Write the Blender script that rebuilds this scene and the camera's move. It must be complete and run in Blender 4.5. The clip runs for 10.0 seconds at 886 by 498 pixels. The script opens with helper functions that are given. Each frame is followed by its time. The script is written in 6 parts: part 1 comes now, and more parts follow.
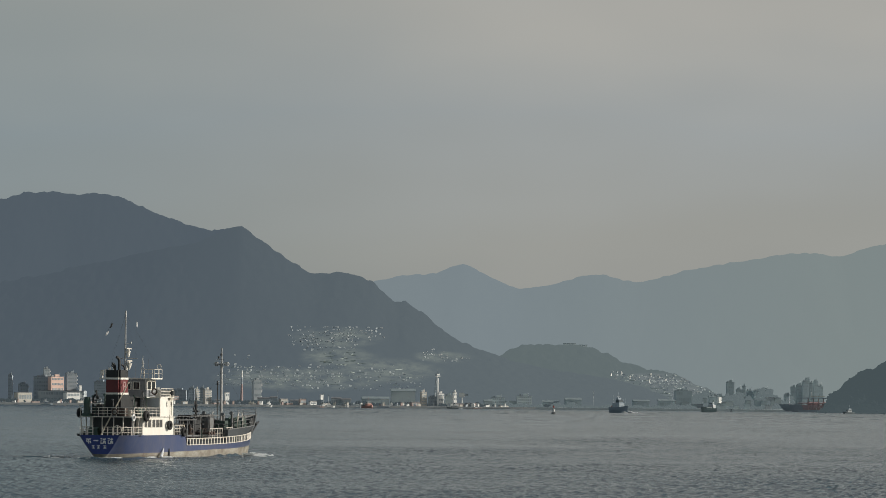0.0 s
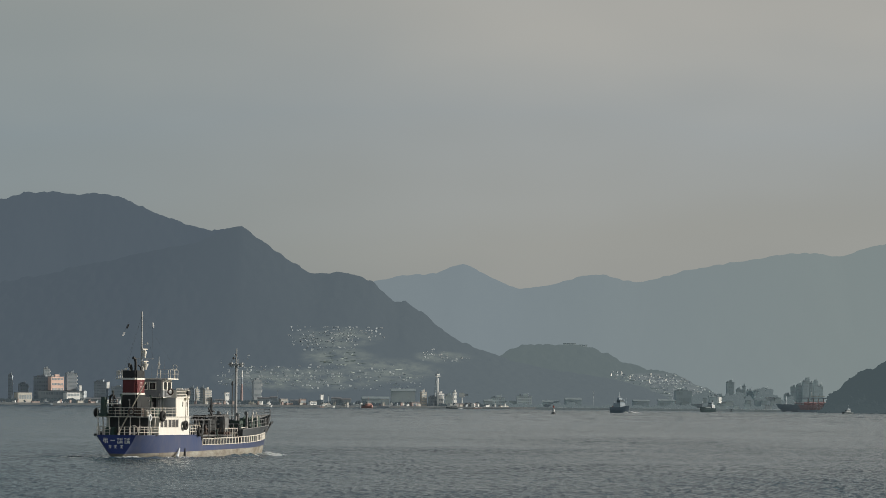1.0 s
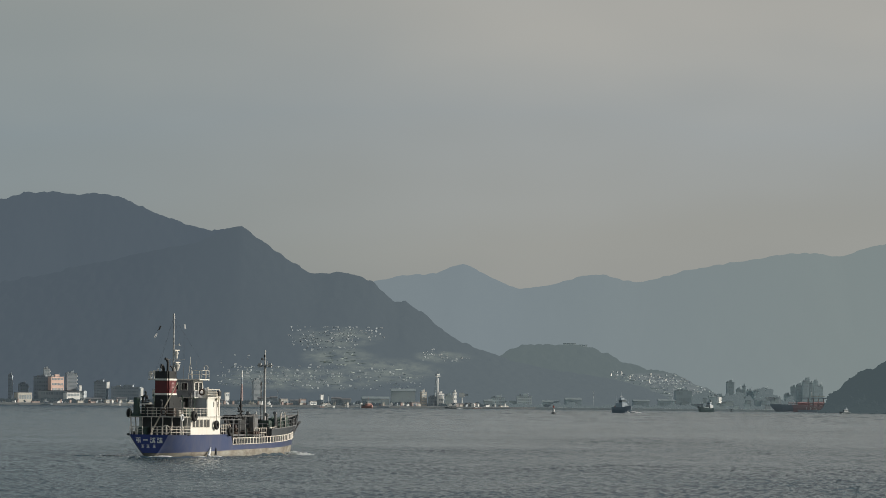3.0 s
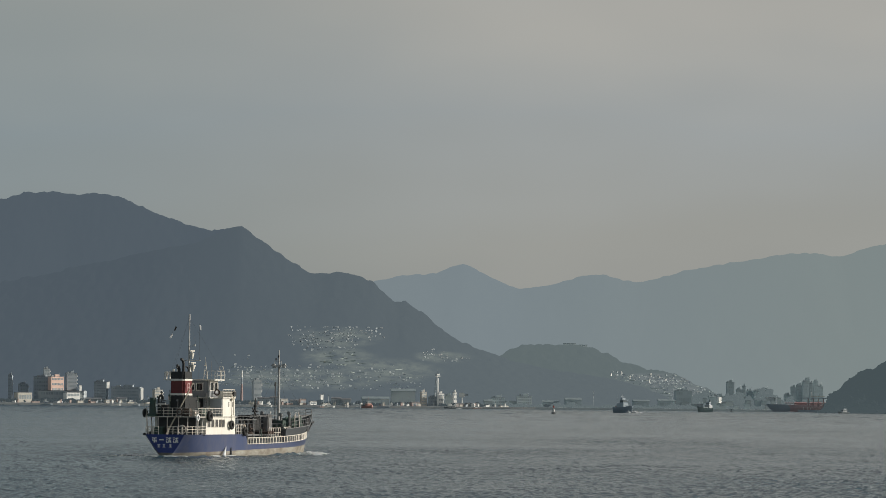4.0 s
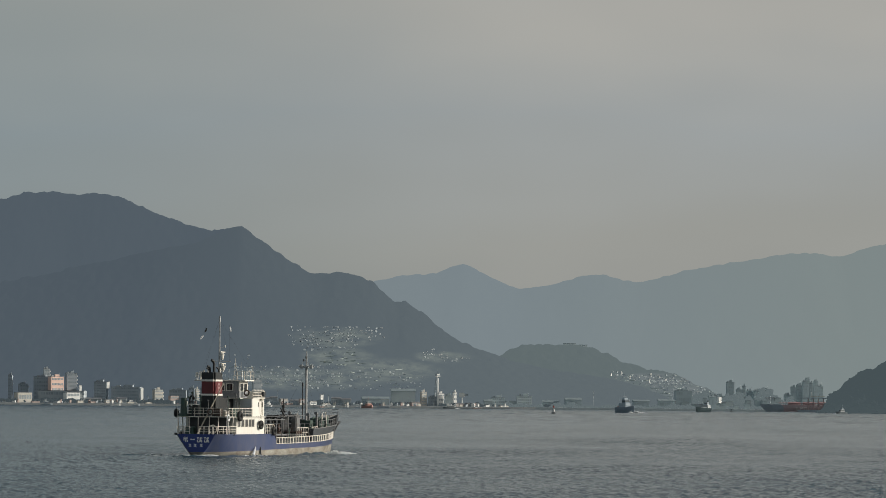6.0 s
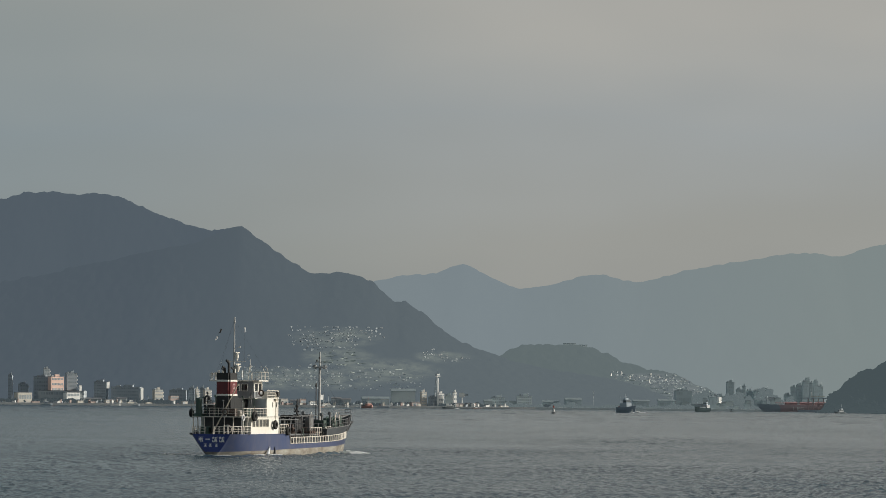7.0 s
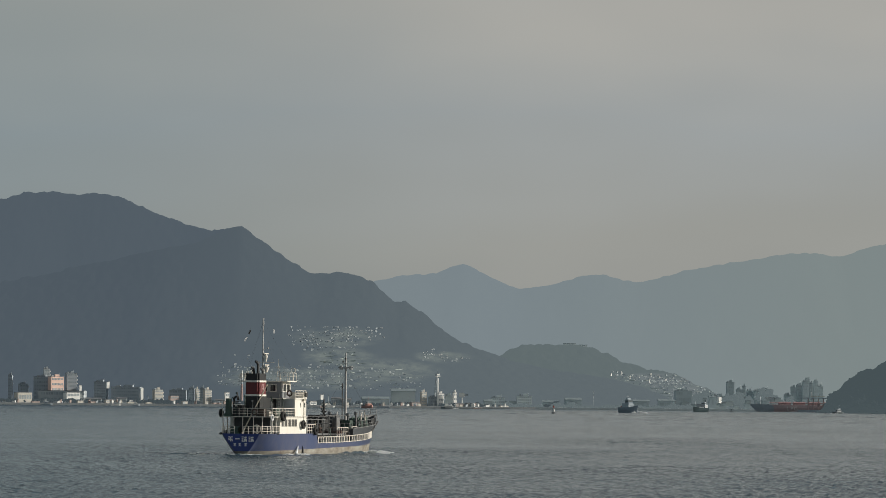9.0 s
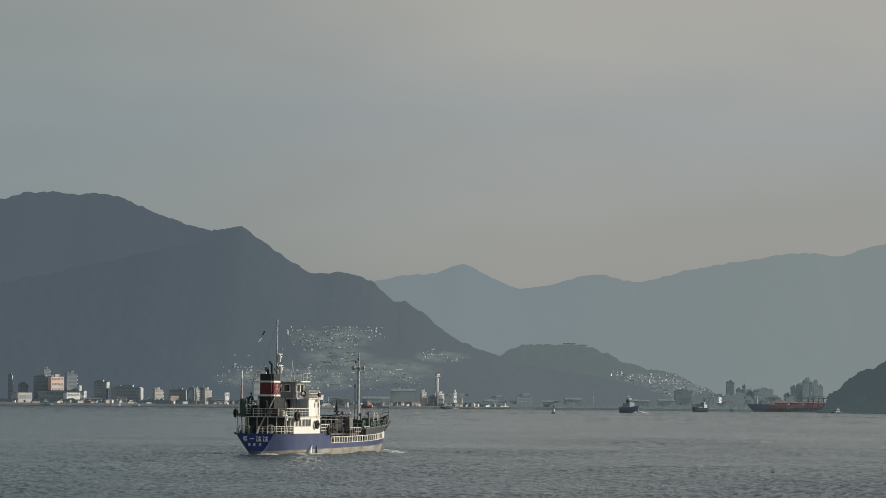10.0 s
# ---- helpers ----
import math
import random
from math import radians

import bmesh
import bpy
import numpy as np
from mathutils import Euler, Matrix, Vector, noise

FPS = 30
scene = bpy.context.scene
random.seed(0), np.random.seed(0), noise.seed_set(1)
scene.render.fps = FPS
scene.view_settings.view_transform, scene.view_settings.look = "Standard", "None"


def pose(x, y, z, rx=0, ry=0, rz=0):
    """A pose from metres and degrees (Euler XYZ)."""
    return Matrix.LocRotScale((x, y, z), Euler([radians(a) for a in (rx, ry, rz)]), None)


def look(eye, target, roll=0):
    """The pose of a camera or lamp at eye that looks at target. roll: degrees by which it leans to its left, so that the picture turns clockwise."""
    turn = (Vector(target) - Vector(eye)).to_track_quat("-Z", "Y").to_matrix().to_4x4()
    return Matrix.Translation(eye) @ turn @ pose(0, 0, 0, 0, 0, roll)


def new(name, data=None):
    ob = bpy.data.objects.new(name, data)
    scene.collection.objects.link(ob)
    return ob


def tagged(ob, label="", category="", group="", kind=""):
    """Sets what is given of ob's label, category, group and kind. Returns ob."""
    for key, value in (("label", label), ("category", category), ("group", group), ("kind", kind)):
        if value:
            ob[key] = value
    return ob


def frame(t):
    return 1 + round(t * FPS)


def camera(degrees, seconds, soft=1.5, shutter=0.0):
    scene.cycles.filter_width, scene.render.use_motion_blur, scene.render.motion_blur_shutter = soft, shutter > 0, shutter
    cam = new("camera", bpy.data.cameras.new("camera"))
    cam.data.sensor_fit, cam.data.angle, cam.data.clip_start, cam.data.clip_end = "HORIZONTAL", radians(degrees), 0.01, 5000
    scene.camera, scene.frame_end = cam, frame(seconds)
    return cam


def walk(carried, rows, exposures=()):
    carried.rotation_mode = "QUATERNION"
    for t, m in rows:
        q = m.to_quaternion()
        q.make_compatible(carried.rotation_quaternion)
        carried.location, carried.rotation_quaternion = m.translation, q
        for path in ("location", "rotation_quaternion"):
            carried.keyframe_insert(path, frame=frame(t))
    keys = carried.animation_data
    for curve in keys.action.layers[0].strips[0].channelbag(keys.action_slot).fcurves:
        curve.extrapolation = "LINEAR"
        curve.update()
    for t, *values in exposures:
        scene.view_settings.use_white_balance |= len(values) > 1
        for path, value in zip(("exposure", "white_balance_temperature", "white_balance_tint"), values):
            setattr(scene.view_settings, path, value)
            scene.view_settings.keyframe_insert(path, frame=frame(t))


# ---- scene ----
cam = camera(12.42, 10.0, soft=0.85)
EYE = (0.0, 0.0, 7.3)
VIEW = Matrix.Translation(EYE) @ pose(0, 0, 0, 90 + 2.144, 0, 0) @ pose(0, 0, 0, 0, 0, 0.54)
walk(cam, [(0.0, VIEW), (10.0, VIEW)], exposures=[(0.0, 0.0), (10.0, 0.0)])

# ---- light: hazy evening sky, low warm sun from the right ----
SUN_ELEVATION, SUN_AZIMUTH = 19.0, 90.0          # degrees; azimuth clockwise from +Y


def make_world():
    world = bpy.data.worlds.new("hazy_sky")
    scene.world = world
    world.use_nodes = True
    nt = world.node_tree
    nodes, links = nt.nodes, nt.links
    nodes.clear()
    out = nodes.new("ShaderNodeOutputWorld")
    bg = nodes.new("ShaderNodeBackground")
    sky = nodes.new("ShaderNodeTexSky")
    sky.sky_type = "NISHITA"
    sky.sun_disc = False
    sky.sun_elevation, sky.sun_rotation = radians(SUN_ELEVATION), radians(SUN_AZIMUTH)
    sky.air_density, sky.dust_density = 1.0, 3.0
    scaled = nodes.new("ShaderNodeVectorMath")
    scaled.operation = "SCALE"
    scaled.inputs["Scale"].default_value = 0.08
    links.new(sky.outputs["Color"], scaled.inputs[0])
    co = nodes.new("ShaderNodeTexCoord")
    # stratus veil: two greys mixed by a broad noise stretched along the horizon
    squash = nodes.new("ShaderNodeMapping")
    squash.inputs["Scale"].default_value = (1.0, 1.0, 2.6)
    squash.inputs["Location"].default_value = (0.31, 0.2, 0.02)
    links.new(co.outputs["Generated"], squash.inputs["Vector"])
    cloud = nodes.new("ShaderNodeTexNoise")
    cloud.inputs["Scale"].default_value = 9.0
    cloud.inputs["Detail"].default_value = 2.5
    cloud.inputs["Roughness"].default_value = 0.5
    links.new(squash.outputs["Vector"], cloud.inputs["Vector"])
    fine = nodes.new("ShaderNodeTexNoise")
    fine.inputs["Scale"].default_value = 60.0
    fine.inputs["Detail"].default_value = 4.0
    links.new(squash.outputs["Vector"], fine.inputs["Vector"])
    split = nodes.new("ShaderNodeSeparateXYZ")
    links.new(co.outputs["Generated"], split.inputs["Vector"])
    warm = nodes.new("ShaderNodeMapRange")           # warmer and brighter towards the sun's side
    warm.interpolation_type = "SMOOTHSTEP"
    warm.inputs["From Min"].default_value, warm.inputs["From Max"].default_value = -0.126, 0.040
    links.new(split.outputs["X"], warm.inputs["Value"])
    tone = nodes.new("ShaderNodeMix")
    tone.data_type = "RGBA"
    tone.inputs[6].default_value = (0.239, 0.280, 0.298, 1)
    tone.inputs[7].default_value = (0.343, 0.359, 0.361, 1)
    links.new(warm.outputs["Result"], tone.inputs["Factor"])
    band = nodes.new("ShaderNodeValToRGB")           # brightness of the veil by height
    band.color_ramp.elements[0].position, band.color_ramp.elements[0].color = 0.0, (1.0, 0.97, 0.92, 1)
    band.color_ramp.elements[1].position, band.color_ramp.elements[1].color = 0.22, (1.18, 1.14, 1.08, 1)
    e = band.color_ramp.elements.new(0.035)
    e.color = (1.05, 1.02, 0.96, 1)
    e = band.color_ramp.elements.new(0.070)
    e.color = (1.02, 1.035, 1.05, 1)
    e = band.color_ramp.elements.new(0.100)
    e.color = (1.19, 1.11, 1.03, 1)
    e = band.color_ramp.elements.new(0.75)
    e.color = (0.62, 0.66, 0.72, 1)
    drift = nodes.new("ShaderNodeMath")              # ragged cloud edges
    drift.operation = "MULTIPLY_ADD"
    drift.inputs[1].default_value = 0.05
    links.new(cloud.outputs["Fac"], drift.inputs[0])
    links.new(split.outputs["Z"], drift.inputs[2])
    base = nodes.new("ShaderNodeMath")
    base.operation = "SUBTRACT"
    base.inputs[1].default_value = 0.025
    links.new(drift.outputs["Value"], base.inputs[0])
    links.new(base.outputs["Value"], band.inputs["Fac"])
    veil = nodes.new("ShaderNodeMix")
    veil.data_type, veil.blend_type = "RGBA", "MULTIPLY"
    veil.inputs["Factor"].default_value = 1.0
    links.new(tone.outputs[2], veil.inputs[6])
    links.new(band.outputs["Color"], veil.inputs[7])
    shade = nodes.new("ShaderNodeMapRange")
    shade.inputs["From Min"].default_value, shade.inputs["From Max"].default_value = 0.32, 0.68
    shade.inputs["To Min"].default_value, shade.inputs["To Max"].default_value = 0.95, 1.06
    links.new(cloud.outputs["Fac"], shade.inputs["Value"])
    shade2 = nodes.new("ShaderNodeMapRange")
    shade2.inputs["To Min"].default_value, shade2.inputs["To Max"].default_value = 0.992, 1.008
    links.new(fine.outputs["Fac"], shade2.inputs["Value"])
    both = nodes.new("ShaderNodeMath")
    both.operation = "MULTIPLY"
    links.new(shade.outputs["Result"], both.inputs[0])
    links.new(shade2.outputs["Result"], both.inputs[1])
    clouds = nodes.new("ShaderNodeVectorMath")
    clouds.operation = "SCALE"
    links.new(veil.outputs[2], clouds.inputs[0])
    links.new(both.outputs["Value"], clouds.inputs["Scale"])
    mix = nodes.new("ShaderNodeMix")
    mix.data_type = "RGBA"
    mix.inputs["Factor"].default_value = 0.86
    links.new(scaled.outputs["Vector"], mix.inputs[6])
    links.new(clouds.outputs["Vector"], mix.inputs[7])
    links.new(mix.outputs[2], bg.inputs["Color"])
    bg.inputs["Strength"].default_value = 1.0
    links.new(bg.outputs["Background"], out.inputs["Surface"])


make_world()
sun_data = bpy.data.lights.new("sun", "SUN")
sun_data.energy, sun_data.angle, sun_data.color = 3.9, radians(0.6), (1.0, 0.945, 0.85)
sun = new("sun", sun_data)
az, el = radians(SUN_AZIMUTH), radians(SUN_ELEVATION)
sun.matrix_world = look((math.sin(az) * math.cos(el) * 900, math.cos(az) * math.cos(el) * 900 + 500, math.sin(el) * 900), (0, 500, 0))


# ---- materials ----
MATERIALS = {}


def material(name, color, rough=0.6, metal=0.0, second=None, scale=1.0, amount=0.5, bump=0.0, bump_scale=8.0, streak=1.0, rand=0.0, spec=0.5):
    """A painted or natural surface: two colours mixed by coarse and fine noise (scale: features per metre), with relief."""
    if name in MATERIALS:
        return MATERIALS[name]
    mat = bpy.data.materials.new(name)
    MATERIALS[name] = mat
    mat.use_nodes = True
    nt = mat.node_tree
    nodes, links = nt.nodes, nt.links
    bsdf = nodes["Principled BSDF"]
    bsdf.inputs["Roughness"].default_value, bsdf.inputs["Metallic"].default_value = rough, metal
    bsdf.inputs["Specular IOR Level"].default_value = spec
    second = second or tuple(c * 0.72 for c in color)
    co = nodes.new("ShaderNodeTexCoord")
    stretch = nodes.new("ShaderNodeMapping")
    stretch.inputs["Scale"].default_value = (1.0, 1.0, 1.0 / streak)
    links.new(co.outputs["Object"], stretch.inputs["Vector"])
    coarse = nodes.new("ShaderNodeTexNoise")
    coarse.inputs["Scale"].default_value, coarse.inputs["Detail"].default_value, coarse.inputs["Roughness"].default_value = scale, 6.0, 0.62
    links.new(stretch.outputs["Vector"], coarse.inputs["Vector"])
    fine = nodes.new("ShaderNodeTexNoise")
    fine.inputs["Scale"].default_value, fine.inputs["Detail"].default_value = scale * 7.3, 4.0
    links.new(stretch.outputs["Vector"], fine.inputs["Vector"])
    blend = nodes.new("ShaderNodeMath")
    blend.operation = "MULTIPLY_ADD"
    blend.inputs[1].default_value = 0.35
    links.new(fine.outputs["Fac"], blend.inputs[0])
    links.new(coarse.outputs["Fac"], blend.inputs[2])
    span = nodes.new("ShaderNodeMapRange")
    span.inputs["From Min"].default_value, span.inputs["From Max"].default_value = 0.45, 0.95
    span.inputs["To Max"].default_value = amount * 1.6
    links.new(blend.outputs["Value"], span.inputs["Value"])
    mix = nodes.new("ShaderNodeMix")
    mix.data_type = "RGBA"
    mix.inputs[6].default_value, mix.inputs[7].default_value = (*color, 1), (*second, 1)
    links.new(span.outputs["Result"], mix.inputs["Factor"])
    result = mix.outputs[2]
    if rand:
        info = nodes.new("ShaderNodeObjectInfo")
        geo = nodes.new("ShaderNodeNewGeometry")
        add = nodes.new("ShaderNodeMath")
        add.operation = "ADD"
        links.new(info.outputs["Random"], add.inputs[0])
        links.new(geo.outputs["Random Per Island"], add.inputs[1])
        wide = nodes.new("ShaderNodeMapRange")
        wide.inputs["From Max"].default_value = 2.0
        wide.inputs["To Min"].default_value, wide.inputs["To Max"].default_value = 1 - rand, 1 + rand
        links.new(add.outputs["Value"], wide.inputs["Value"])
        vary = nodes.new("ShaderNodeVectorMath")
        vary.operation = "SCALE"
        links.new(result, vary.inputs[0])
        links.new(wide.outputs["Result"], vary.inputs["Scale"])
        result = vary.outputs["Vector"]
    links.new(result, bsdf.inputs["Base Color"])
    if bump:
        relief = nodes.new("ShaderNodeTexNoise")
        relief.inputs["Scale"].default_value, relief.inputs["Detail"].default_value = bump_scale, 5.0
        links.new(co.outputs["Object"], relief.inputs["Vector"])
        b = nodes.new("ShaderNodeBump")
        b.inputs["Strength"].default_value, b.inputs["Distance"].default_value = 1.0, bump
        links.new(relief.outputs["Fac"], b.inputs["Height"])
        links.new(b.outputs["Normal"], bsdf.inputs["Normal"])
    return mat


def sea_material():
    mat = bpy.data.materials.new("sea_water")
    mat.use_nodes = True
    nt = mat.node_tree
    nodes, links = nt.nodes, nt.links
    bsdf = nodes["Principled BSDF"]
    bsdf.inputs["Base Color"].default_value = (0.042, 0.076, 0.094, 1)
    bsdf.inputs["Roughness"].default_value = 0.14
    bsdf.inputs["IOR"].default_value = 1.333
    co = nodes.new("ShaderNodeTexCoord")
    m = nodes.new("ShaderNodeMapping")
    m.inputs["Scale"].default_value = (0.5, 1.0, 1.0)
    links.new(co.outputs["Object"], m.inputs["Vector"])
    chop = nodes.new("ShaderNodeTexNoise")
    chop.inputs["Scale"].default_value, chop.inputs["Detail"].default_value, chop.inputs["Roughness"].default_value = 2.8, 5.0, 0.62
    links.new(m.outputs["Vector"], chop.inputs["Vector"])
    gust = nodes.new("ShaderNodeTexNoise")            # cat's paws: patches of rougher water
    gust.inputs["Scale"].default_value, gust.inputs["Detail"].default_value = 0.012, 4.0
    links.new(m.outputs["Vector"], gust.inputs["Vector"])
    reach = nodes.new("ShaderNodeMapRange")
    reach.inputs["From Min"].default_value, reach.inputs["From Max"].default_value = 0.35, 0.65
    reach.inputs["To Min"].default_value, reach.inputs["To Max"].default_value = 0.45, 1.0
    links.new(gust.outputs["Fac"], reach.inputs["Value"])
    b = nodes.new("ShaderNodeBump")
    b.inputs["Distance"].default_value = 0.13
    links.new(reach.outputs["Result"], b.inputs["Strength"])
    links.new(chop.outputs["Fac"], b.inputs["Height"])
    links.new(b.outputs["Normal"], bsdf.inputs["Normal"])
    return mat


SEA = sea_material()


def hazed_forest(name, air, forest, share, scale, thick=None, reach=(0, 1), fields=(), field=(0, 0, 0)):
    """Backdrop of distance: dim forest with evening haze put in as emission, thicker up the strait if asked."""
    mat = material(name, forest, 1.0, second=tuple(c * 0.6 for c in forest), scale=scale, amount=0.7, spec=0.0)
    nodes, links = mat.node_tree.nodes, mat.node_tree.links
    # haze over the forest: an emission share, not real air
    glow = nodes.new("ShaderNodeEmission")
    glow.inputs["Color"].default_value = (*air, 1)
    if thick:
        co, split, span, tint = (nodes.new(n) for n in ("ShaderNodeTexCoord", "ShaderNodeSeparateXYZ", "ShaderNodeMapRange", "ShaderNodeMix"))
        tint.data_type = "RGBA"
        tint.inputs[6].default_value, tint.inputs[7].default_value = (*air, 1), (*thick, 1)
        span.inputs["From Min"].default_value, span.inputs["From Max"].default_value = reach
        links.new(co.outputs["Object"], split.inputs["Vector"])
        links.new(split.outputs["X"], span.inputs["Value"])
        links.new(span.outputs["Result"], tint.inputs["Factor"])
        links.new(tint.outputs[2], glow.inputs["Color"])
    if fields:                                         # paler fields and gardens in ragged patches among the woods
        co, split, stretch, patch = (nodes.new(n) for n in ("ShaderNodeTexCoord", "ShaderNodeSeparateXYZ", "ShaderNodeMapping", "ShaderNodeTexNoise"))
        links.new(co.outputs["Object"], split.inputs["Vector"])
        stretch.inputs["Scale"].default_value = (0.5, 0.3, 1.6)
        links.new(co.outputs["Object"], stretch.inputs["Vector"])
        patch.inputs["Scale"].default_value, patch.inputs["Detail"].default_value, patch.inputs["Roughness"].default_value = 0.09, 7.0, 0.7
        links.new(stretch.outputs["Vector"], patch.inputs["Vector"])
        for n, (x, z, rx, rz) in enumerate(fields):
            terms = []
            for axis, centre, half in (("X", x, rx), ("Z", z, rz)):
                off, sq = nodes.new("ShaderNodeMath"), nodes.new("ShaderNodeMath")
                off.operation, sq.operation = "MULTIPLY_ADD", "POWER"
                off.inputs[1].default_value, off.inputs[2].default_value = 1.0 / half, -centre / half
                sq.inputs[1].default_value = 2.0
                links.new(split.outputs[axis], off.inputs[0])
                links.new(off.outputs["Value"], sq.inputs[0])
                terms.append(sq)
            dist, fall = nodes.new("ShaderNodeMath"), nodes.new("ShaderNodeMapRange")
            links.new(terms[0].outputs["Value"], dist.inputs[0])
            links.new(terms[1].outputs["Value"], dist.inputs[1])
            fall.interpolation_type = "SMOOTHSTEP"
            fall.inputs["From Min"].default_value, fall.inputs["From Max"].default_value = 1.3, 0.1
            links.new(dist.outputs["Value"], fall.inputs["Value"])
            if n == 0:
                whole = fall.outputs["Result"]
            else:
                top = nodes.new("ShaderNodeMath")
                top.operation = "MAXIMUM"
                links.new(whole, top.inputs[0])
                links.new(fall.outputs["Result"], top.inputs[1])
                whole = top.outputs["Value"]
        ragged, cover, sown = nodes.new("ShaderNodeMapRange"), nodes.new("ShaderNodeMath"), nodes.new("ShaderNodeMix")
        ragged.inputs["From Min"].default_value, ragged.inputs["From Max"].default_value = 0.37, 0.66
        links.new(patch.outputs["Fac"], ragged.inputs["Value"])
        cover.operation = "MULTIPLY"
        links.new(whole, cover.inputs[0])
        links.new(ragged.outputs["Result"], cover.inputs[1])
        sown.data_type = "RGBA"
        sown.inputs[7].default_value = (*field, 1)
        links.new(cover.outputs["Value"], sown.inputs["Factor"])
        if thick:
            links.new(tint.outputs[2], sown.inputs[6])
        else:
            sown.inputs[6].default_value = (*air, 1)
        links.new(sown.outputs[2], glow.inputs["Color"])
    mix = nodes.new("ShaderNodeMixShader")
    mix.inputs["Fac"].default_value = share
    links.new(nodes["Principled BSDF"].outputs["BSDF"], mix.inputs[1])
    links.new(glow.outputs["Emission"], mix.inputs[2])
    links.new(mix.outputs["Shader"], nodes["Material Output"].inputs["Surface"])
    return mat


# first colour of each: the haze its hill or trees give off as emission
FOREST_PEAK = hazed_forest("hazy_blue_forest", (0.087, 0.112, 0.136), (0.13, 0.15, 0.15), 0.95, 0.012)
FOREST_LEFT = hazed_forest("blue_grey_forest", (0.082, 0.106, 0.129), (0.13, 0.15, 0.15), 0.93, 0.012, (0.120, 0.148, 0.162), (-340, 80),
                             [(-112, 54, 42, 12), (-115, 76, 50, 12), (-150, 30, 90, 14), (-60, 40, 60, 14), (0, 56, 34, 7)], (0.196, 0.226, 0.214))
FOREST_LOW = hazed_forest("grey_forest", (0.126, 0.158, 0.164), (0.15, 0.17, 0.165), 0.93, 0.02, fields=[(245, 33, 50, 9), (280, 20, 50, 10)], field=(0.200, 0.225, 0.235))
FOREST_FAR = hazed_forest("pale_blue_forest", (0.202, 0.243, 0.264), (0.20, 0.23, 0.24), 0.95, 0.006, (0.216, 0.256, 0.256), (60, 460))
FOREST_NEAR = hazed_forest("dim_forest", (0.070, 0.094, 0.103), (0.08, 0.10, 0.10), 0.86, 0.05)
SHORE = material("grey_quay", (0.56, 0.57, 0.56), 0.9, scale=0.05, amount=0.6, spec=0.1)


# ---- mesh helpers ----
def part(name, bm, mat, parent=None, label="", smooth=False, bevel=0.0):
    """Links a bmesh as one mesh object, under a thing or under a part."""
    if bevel:
        bmesh.ops.bevel(bm, geom=bm.edges[:], offset=bevel, segments=2, affect="EDGES")
    me = bpy.data.meshes.new(name)
    bm.to_mesh(me)
    bm.free()
    me.materials.append(mat)
    if smooth:
        me.polygons.foreach_set("use_smooth", [True] * len(me.polygons))
        me.update()
    ob = new(name, me)
    ob.parent = parent
    if label:
        ob["label"] = label
    return ob


def thing(name, m, label, category, group=""):
    ob = new(name)
    ob.empty_display_size = 0.5
    ob.matrix_basis = m
    return tagged(ob, label, category, group)


def box(bm, x0, x1, y0, y1, z0, z1):
    m = Matrix.LocRotScale(((x0 + x1) / 2, (y0 + y1) / 2, (z0 + z1) / 2), None, (abs(x1 - x0), abs(y1 - y0), abs(z1 - z0)))
    return bmesh.ops.create_cube(bm, size=1.0, matrix=m)["verts"]


def boxed(name, parent, mat, x0, x1, y0, y1, z0, z1, label="", bevel=0.0):
    bm = bmesh.new()
    box(bm, x0, x1, y0, y1, z0, z1)
    return part(name, bm, mat, parent, label, bevel=bevel)


def rod(bm, a, b, r, r2=None, sides=8):
    """A closed round bar from a to b."""
    a, b = Vector(a), Vector(b)
    d = b - a
    m = Matrix.Translation((a + b) / 2) @ d.to_track_quat("Z", "Y").to_matrix().to_4x4()
    bmesh.ops.create_cone(bm, cap_ends=True, segments=sides, radius1=r, radius2=r if r2 is None else r2, depth=d.length, matrix=m)


def rodded(name, parent, mat, a, b, r, r2=None, sides=8, label=""):
    bm = bmesh.new()
    rod(bm, a, b, r, r2, sides)
    return part(name, bm, mat, parent, label, smooth=False)


def torus(bm, centre, R, r, axis="X", n=20, k=8):
    turn = {"X": Matrix.Rotation(radians(90), 4, "Y"), "Y": Matrix.Rotation(radians(90), 4, "X"), "Z": Matrix()}[axis]
    rings = []
    for i in range(n):
        a = 2 * math.pi * i / n
        rings.append([bm.verts.new(Vector(centre) + turn @ Vector(((R + r * math.cos(2 * math.pi * j / k)) * math.cos(a),
                      (R + r * math.cos(2 * math.pi * j / k)) * math.sin(a), r * math.sin(2 * math.pi * j / k)))) for j in range(k)])
    for i in range(n):
        for j in range(k):
            bm.faces.new((rings[i][j], rings[(i + 1) % n][j], rings[(i + 1) % n][(j + 1) % k], rings[i][(j + 1) % k]))


